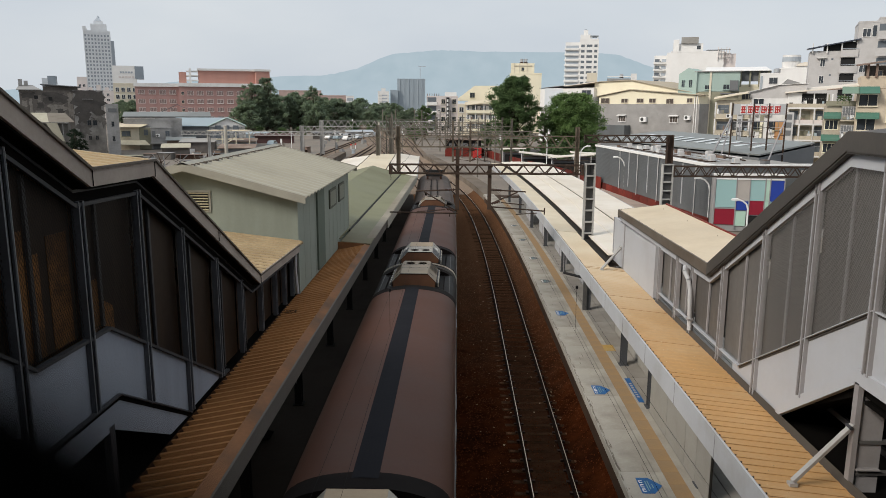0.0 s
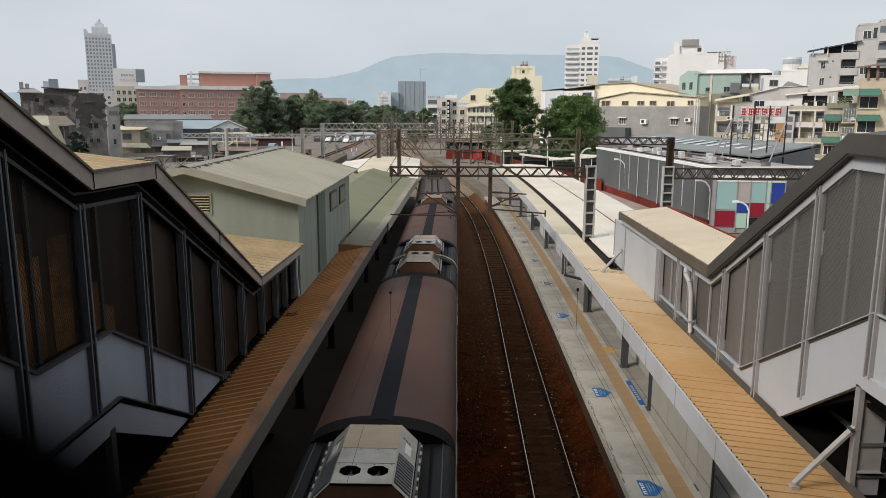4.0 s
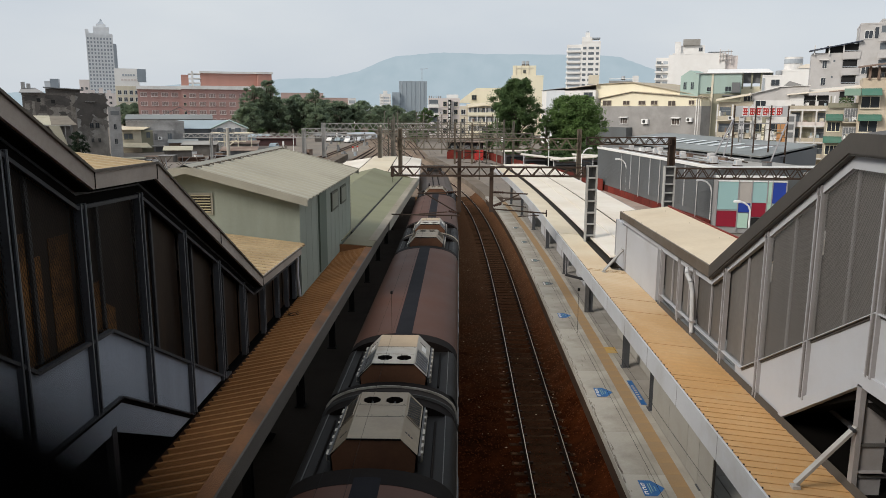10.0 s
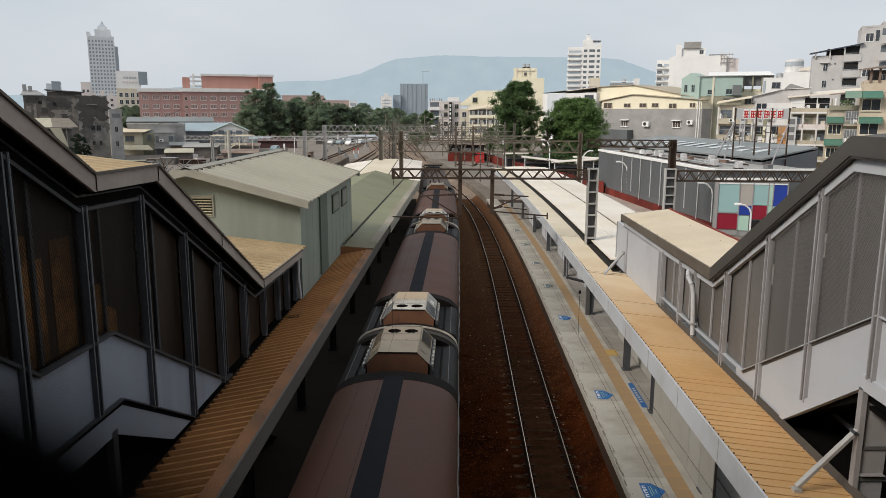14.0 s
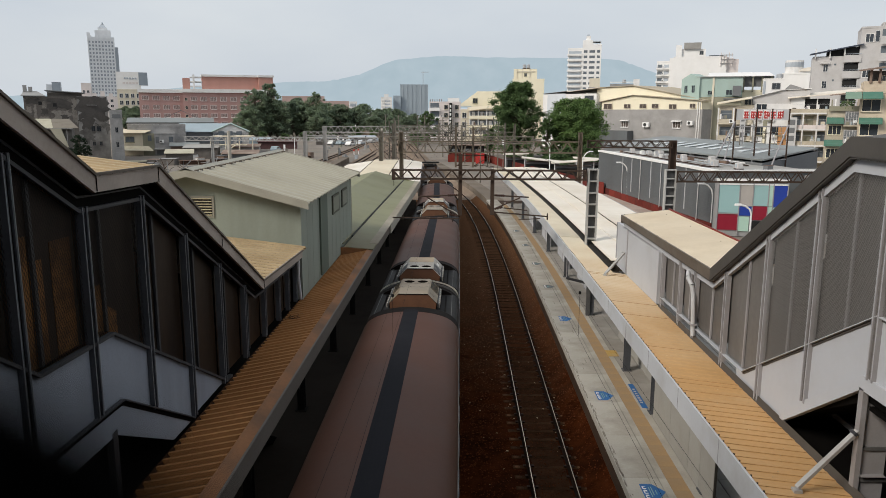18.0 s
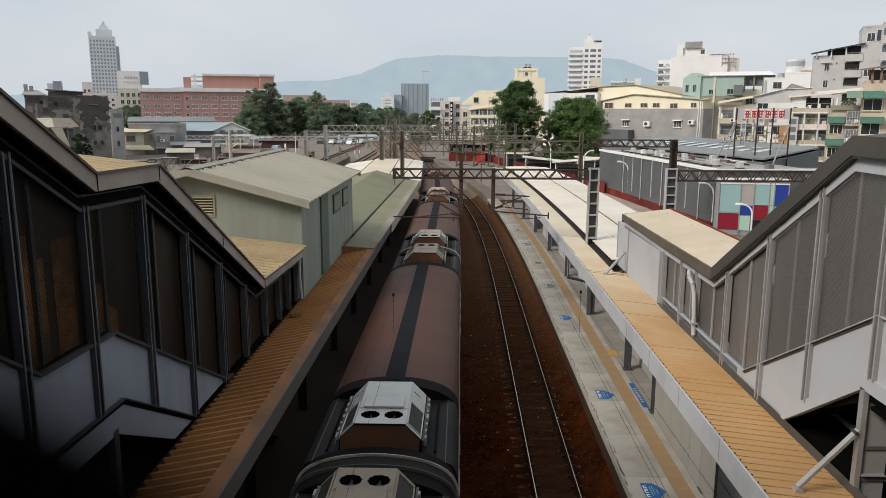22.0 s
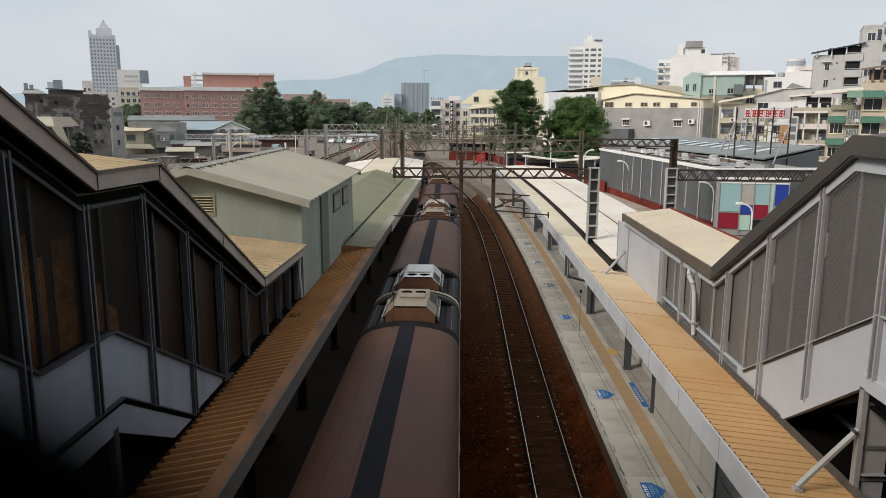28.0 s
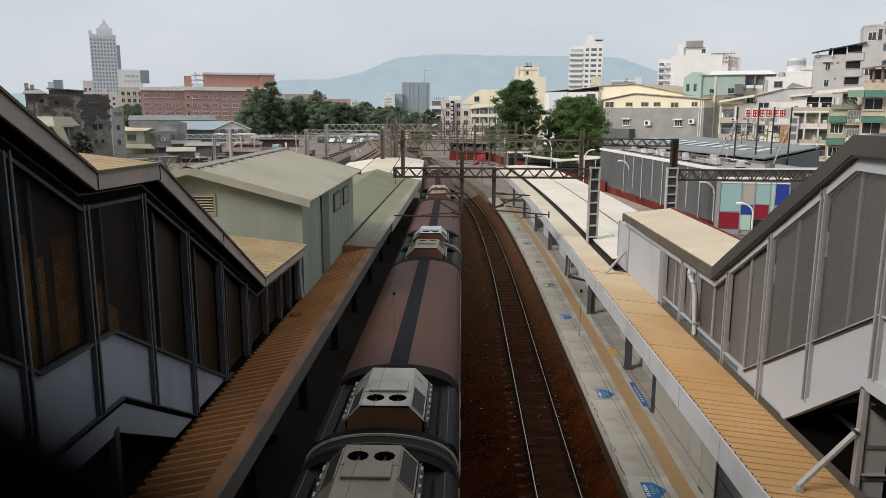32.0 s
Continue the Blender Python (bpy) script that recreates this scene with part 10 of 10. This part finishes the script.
for x, y in ((-25.5, 178), (-24.8, 181)):
    d = thing("track_marker", "small orange and white marker beside the track", "marker", pose(x, y, -0.4), group="track markers")
    part("post", Shape().box(-0.08, 0.08, -0.08, 0.08, 0, 1.0), "lamp_white", d)
    part("disc", Shape().rod((0, -0.1, 1.1), (0, 0.0, 1.1), 0.22, n=14), "sign_red", d)

rnd = random.Random(21)
for i in range(14):
    y = rnd.uniform(150, 235)
    x = -24.5 - (y - 140) * 0.085 + rnd.uniform(-6.5, 4.5)
    if -33 < x < -25.5 and y < 176:
        x = -24.6
    e_ = thing("trackside_cabinet", "pale trackside equipment cabinet beside the sidings", "cabinet", pose(x, y, -0.42, 0, 0, rnd.uniform(-15, 15)), group="trackside cabinets")
    h = rnd.uniform(0.6, 1.3)
    part("casing", Shape().box(-0.3, 0.3, -0.25, 0.25, 0.1, h, c=0.04), rnd.choice(["grey_wall", "dark_grey_wall", "tower_dim", "olive_wall"]), e_)
    part("plinth", Shape().box(-0.4, 0.4, -0.35, 0.35, 0, 0.1), "concrete", e_)
for i in range(22):
    y = rnd.uniform(125, 300)
    x = rnd.choice([-34 - (y - 125) * 0.02, -23.6 - (y - 125) * 0.05, -7.8 - (y - 125) * 0.1, 9.0 - (y - 125) * 0.09]) + rnd.uniform(-1, 1)
    e_ = thing("signal_post", "thin grey signal post beside the tracks", "signal", pose(x, y, -0.42), group="signal posts")
    h = rnd.uniform(2.2, 6.0)
    part("pole", Shape().rod((0, 0, 0), (0, 0, h), 0.07, n=8), rnd.choice(["lamp_white", "gantry_far", "gantry_white"]), e_)
    part("head", Shape().box(-0.16, 0.16, -0.12, 0.12, h - 0.5, h + 0.3), rnd.choice(["black", "gantry_far", "lamp_white"]), e_)

rnd = random.Random(52)
for x, y, n, w in ((-42.5, 118, 22, 5.0), (-36.5, 115, 18, 4.0), (-49.0, 122, 18, 4.5)):
    pile = thing("scrap_pile", "tangled pile of rods and bent bars in the yard", "scrap", pose(x, y, -0.42), group="scrap piles")
    for _ in range(n):
        a, b = Vector((rnd.uniform(-w, w), rnd.uniform(-1, 1), 0.05 + rnd.random() * 0.5)), Vector((rnd.uniform(-w, w), rnd.uniform(-1, 1), rnd.uniform(0.6, 2.6)))
        b = a + (b - a).normalized() * rnd.uniform(1.2, 3.0)
        b.z = max(b.z, 0.1)
        part("rod", Shape().rod(a, b, rnd.uniform(0.03, 0.08), n=6), rnd.choice(["rust", "gantry_far", "gantry_rust", "grey_wall", "dark_grey_wall"]), pile)

# ---- platform furniture and floor signs ----
def floor_arrow(y):
    a = thing("floor_sign", "blue arrow-shaped floor sticker with pale bars at the platform edge", "floor sign", pose(4.30 + bend(y), y, 1.004), group="blue floor signs")
    ring = [(0.0, -0.36), (0.29, -0.36), (0.54, 0.0), (0.29, 0.36), (0.0, 0.36)]
    part("sticker", Shape().loft([[(u, v, z) for u, v in ring] for z in (0, 0.004)]), "blue_sign" if y < 33 else "worn_sign", a)
    rb = random.Random(int(y * 10))
    for k in range(6):
        v = -0.29 + k * 0.10
        part("letter_bar", Shape().box(0.035, 0.115, v, v + rb.uniform(0.025, 0.055), 0.004, 0.007), "white_paint", a)
        if k % 2:
            part("letter_bar", Shape().box(0.03, 0.055, v - 0.06, v + 0.03, 0.004, 0.007), "white_paint", a)
    for u, v0, v1 in ((0.17, -0.24, 0.20), (0.225, -0.16, 0.22), (0.30, -0.12, 0.08)):
        part("letter_bar", Shape().box(u, u + 0.022, v0, v1, 0.004, 0.007), "pane_blue", a)


for y in (10.0, 15.93, 21.86, 30.6, 36.5, 42.3, 48.4, 54.4):
    floor_arrow(y)
fs_ = thing("floor_sign", "blue rectangular floor sticker with two pale bars", "floor sign", pose(5.585, 21.9, 1.004, 0, 0, 0), group="blue floor signs")
part("sticker", Shape().box(-0.085, 0.085, -1.0, 1.0, 0, 0.004), "blue_sign", fs_)
for k in range(7):
    part("letter_bar", Shape().box(-0.045, 0.035, -0.62 + 0.18 * k, -0.52 + 0.18 * k, 0.004, 0.007), "panel_grey", fs_)
ym = thing("floor_sign", "small yellow painted square on the platform", "floor sign", pose(5.62, 26.0, 1.003), group="yellow floor marks")
part("paint", Shape().box(-0.2, 0.2, -0.35, 0.35, 0, 0.004), "sign_ochre", ym)
# white barrier panels further along the platform
for y, x in ((36.2, 6.3), (43.0, 6.2), (50.0, 6.1), (57.0, 6.0)):
    p_ = thing("platform_partition", "pale grey partition panel under the canopy", "partition", pose(x + bend(y), y, 0.985), group="platform partitions")
    part("panel", Shape().box(-0.03, 0.03, -2.2, 2.2, 0.1, 2.2), "wall_white", p_)
    for d in (-2.2, 0, 2.2):
        part("post", Shape().box(-0.05, 0.05, d - 0.04, d + 0.04, 0, 2.6), "frame_grey", p_)
tv = thing("hanging_camera", "dark tube bracket hanging under the canopy edge", "bracket", pose(5.1, 33.0, 0))
part("arm", Shape().rod((-0.2, 0, 2.25), (0.75, -0.2, 2.05), 0.06, n=10), "frame_dark", tv)
part("cap", Shape().rod((0.75, -0.2, 2.05), (0.85, -0.22, 2.03), 0.09, n=10), "black", tv)
part("hanger", Shape().box(-0.22, -0.18, -0.02, 0.02, 2.25, 3.86), "frame_grey", tv)

wl_ = thing("loose_wire", "tangled loose wire lying on the ribbed canopy roof", "wire")
for i in range(4):
    rr = Shape()
    pts = [Vector((-4.70 + 0.42 * f + 0.05 * math.sin(9 * f + i), 19.2 + 0.22 * math.sin(4 * f + 1.1 * i) + 0.06 * i, 4.25 + 0.08 * f + 0.03 * math.sin(7 * f + i) ** 2)) for f in [j / 10 for j in range(11)]]
    rr.loft([[p + Vector((0, 0, -0.13)) + Vector((0.006 * math.cos(a), 0.006 * math.sin(a) * 0.3, 0.006 * math.sin(a))) for a in (0, 1.57, 3.14, 4.71)] for p in pts])
    part("strand", rr, "cable", wl_)

# ---- loose ballast stones ----
rnd = random.Random(3)
st = Shape()
for _ in range(16000):
    y = 9 + 50 * rnd.random() ** 1.5
    x = rnd.uniform(-0.4, 4.08)
    if abs(abs(x - XR) - 0.566) < 0.08:
        continue
    z = -0.186 if x < 3.4 else (-0.18 + (x - 3.4) * 0.58 if x < 3.75 else 0.02 + (x - 3.75) * 0.92)
    r = rnd.uniform(0.016, 0.040)
    x += bend(y)
    p = [(x + r * rnd.uniform(0.7, 1.2) * a, y + r * rnd.uniform(0.7, 1.2) * b, z + r * c) for a, b, c in ((1, 0, 0), (0, 1, 0), (-1, 0, 0), (0, -1, 0), (0.1, 0.1, 0.9))]
    st.face([p[0], p[1], p[4]]).face([p[1], p[2], p[4]]).face([p[2], p[3], p[4]]).face([p[3], p[0], p[4]])
me = bpy.data.meshes.new("loose_ballast")
me.from_pydata(st.v, [], st.f)
me.materials.append(M["stone"])
tagged(new("loose_ballast", me), "rust-brown loose ballast stones", kind="stuff")

lt = Shape()
rnd = random.Random(33)
for _ in range(170):
    y = 9 + 40 * rnd.random() ** 1.3
    x = rnd.uniform(0.2, 3.7) + bend(y)
    r = rnd.uniform(0.012, 0.035)
    z = -0.16
    p = [(x + r * rnd.uniform(0.6, 1.6) * a, y + r * rnd.uniform(0.6, 1.6) * b, z + r * 0.3 * c) for a, b, c in ((1, 0, 0), (0, 1, 0.5), (-1, 0, 0), (0, -1, 0.2), (0.1, 0.1, 0.9))]
    lt.face([p[0], p[1], p[4]]).face([p[1], p[2], p[4]]).face([p[2], p[3], p[4]]).face([p[3], p[0], p[4]])
me = bpy.data.meshes.new("track_litter")
me.from_pydata(lt.v, [], lt.f)
me.materials.append(M["fleck"])
tagged(new("track_litter", me), "pale scraps and chips among the ballast", kind="stuff")

# ---- small pieces: sleepers, slabs, tiles ----
sl = Shape()
sl.loft([[(-1.0, -0.11, -0.22), (-1.0, 0.11, -0.22), (-1.0, 0.09, -0.166), (-1.0, -0.09, -0.166)], [(-0.35, -0.1, -0.22), (-0.35, 0.1, -0.22), (-0.35, 0.08, -0.174), (-0.35, -0.08, -0.174)],
         [(0.35, -0.1, -0.22), (0.35, 0.1, -0.22), (0.35, 0.08, -0.174), (0.35, -0.08, -0.174)], [(1.0, -0.11, -0.22), (1.0, 0.11, -0.22), (1.0, 0.09, -0.166), (1.0, -0.09, -0.166)]])
sl_me = sl.mesh("sleeper", mats_of("sleeper"))
en = Shape()
for s_ in (-1, 1):
    en.box(*sorted((s_ * 0.80, s_ * 0.965)), -0.065, 0.065, -0.20, -0.156, c=0.018)
en_me = en.mesh("sleeper_end", mats_of("sleeper_end"))
cl = Shape()
for s_ in (-0.566, 0.566):
    for d in (-0.11, 0.11):
        cl.box(s_ + d - 0.04, s_ + d + 0.04, -0.05, 0.05, -0.15, -0.115)
cl_me = cl.mesh("rail_clip", mats_of("rust"))
y = 8.0
while y < 95:
    m = Matrix.Translation((XR + bend(y), y, 0)) @ Matrix.Rotation(-math.atan(slant(y)), 4, "Z")
    s_ = part("sleeper", sl_me, None, track_right, m=m)
    if y < 45:
        part("rail_clips", cl_me, None, s_)
        part("sleeper_ends", en_me, None, s_)
    y += 0.6
y = 8.0
while y < 60:
    part("sleeper", sl_me, None, track_left, m=Matrix.Translation((XT + bend(y), y, 0)))
    y += 0.6


def slab_row(name, x0, x1, length, material, y_end, z0=0.955, z1=1.0, gap=0.012, c=0.006, label="", parent=None, y0=7.0):
    pave = thing(name, label, "", kind="structure") if parent is None else parent
    me = Shape().box(x0, x1, 0, length - gap, z0, z1, c=c).mesh("paving", mats_of(material))
    y = y0
    while y < y_end:
        part("slab", me, None, pave, m=Matrix.Translation((bend(y), y, 0)) @ Matrix.Rotation(-math.atan(slant(y)), 4, "Z"))
        y += length
    return pave


slab_row("platform_edge", 3.96, 4.822, 2.4, "concrete", 74, gap=0.003, c=0.002, label="pale concrete edge slabs of the platform", z0=0.80)
gm = Shape()
rg = random.Random(61)
for _ in range(420):
    y = 8.0 + 45 * rg.random() ** 1.3
    x = 3.985 + abs(rg.gauss(0, 0.035)) + (rg.uniform(0, 0.75) if rg.random() < 0.12 else 0) + bend(y)
    a_, b_ = rg.uniform(0.008, 0.022), rg.uniform(0.04, 0.30)
    gm.face([(x + a_ * rg.uniform(0.5, 1.1) * math.cos(k * 0.785), y + b_ * rg.uniform(0.5, 1.1) * math.sin(k * 0.785), 1.0025) for k in range(8)])
gm_me = bpy.data.meshes.new("edge_grime")
gm_me.from_pydata(gm.v, [], gm.f)
gm_me.materials.append(M["grime"])
tagged(new("edge_grime", gm_me), "dark grime along the edge of the platform slabs", kind="stuff")
slab_row("platform_strip", 4.838, 5.022, 2.4, "concrete", 74, gap=0.003, c=0.001, label="narrow pale strip beside the tactile paving")
slab_row("tactile_paving", 5.022, 5.43, 0.6, "tactile", 70, gap=0.002, c=0.001, z1=1.003, label="worn yellow tactile paving strip")
slab_row("platform_curb", 5.431, 5.62, 1.8, "concrete", 70, gap=0.003, c=0.001, label="pale strip between the tactile paving and the wall")
pv = None
for x0, x1 in ((5.635, 6.25), (6.265, 7.1), (7.115, 8.3), (8.315, 9.5), (9.515, 10.6)):
    pv = slab_row("platform_paving", x0, x1, 1.6, "tile", 70, label="grey platform paving slabs", parent=pv)

# pinkish paving beside the clad building
pvm = thing("pavement_yard", "pinkish paving slabs beside the dark building", "", kind="structure")
pv_me = Shape().box(0, 1.96, 0, 1.96, -0.40, -0.34, c=0.01).mesh("paving", mats_of("paver"))
for i in range(5):
    for k in range(24):
        part("slab", pv_me, None, pvm, m=Matrix.Translation((11.2 + 2 * i - 0.075 * k, 56 + 2 * k, 0)))


motions()
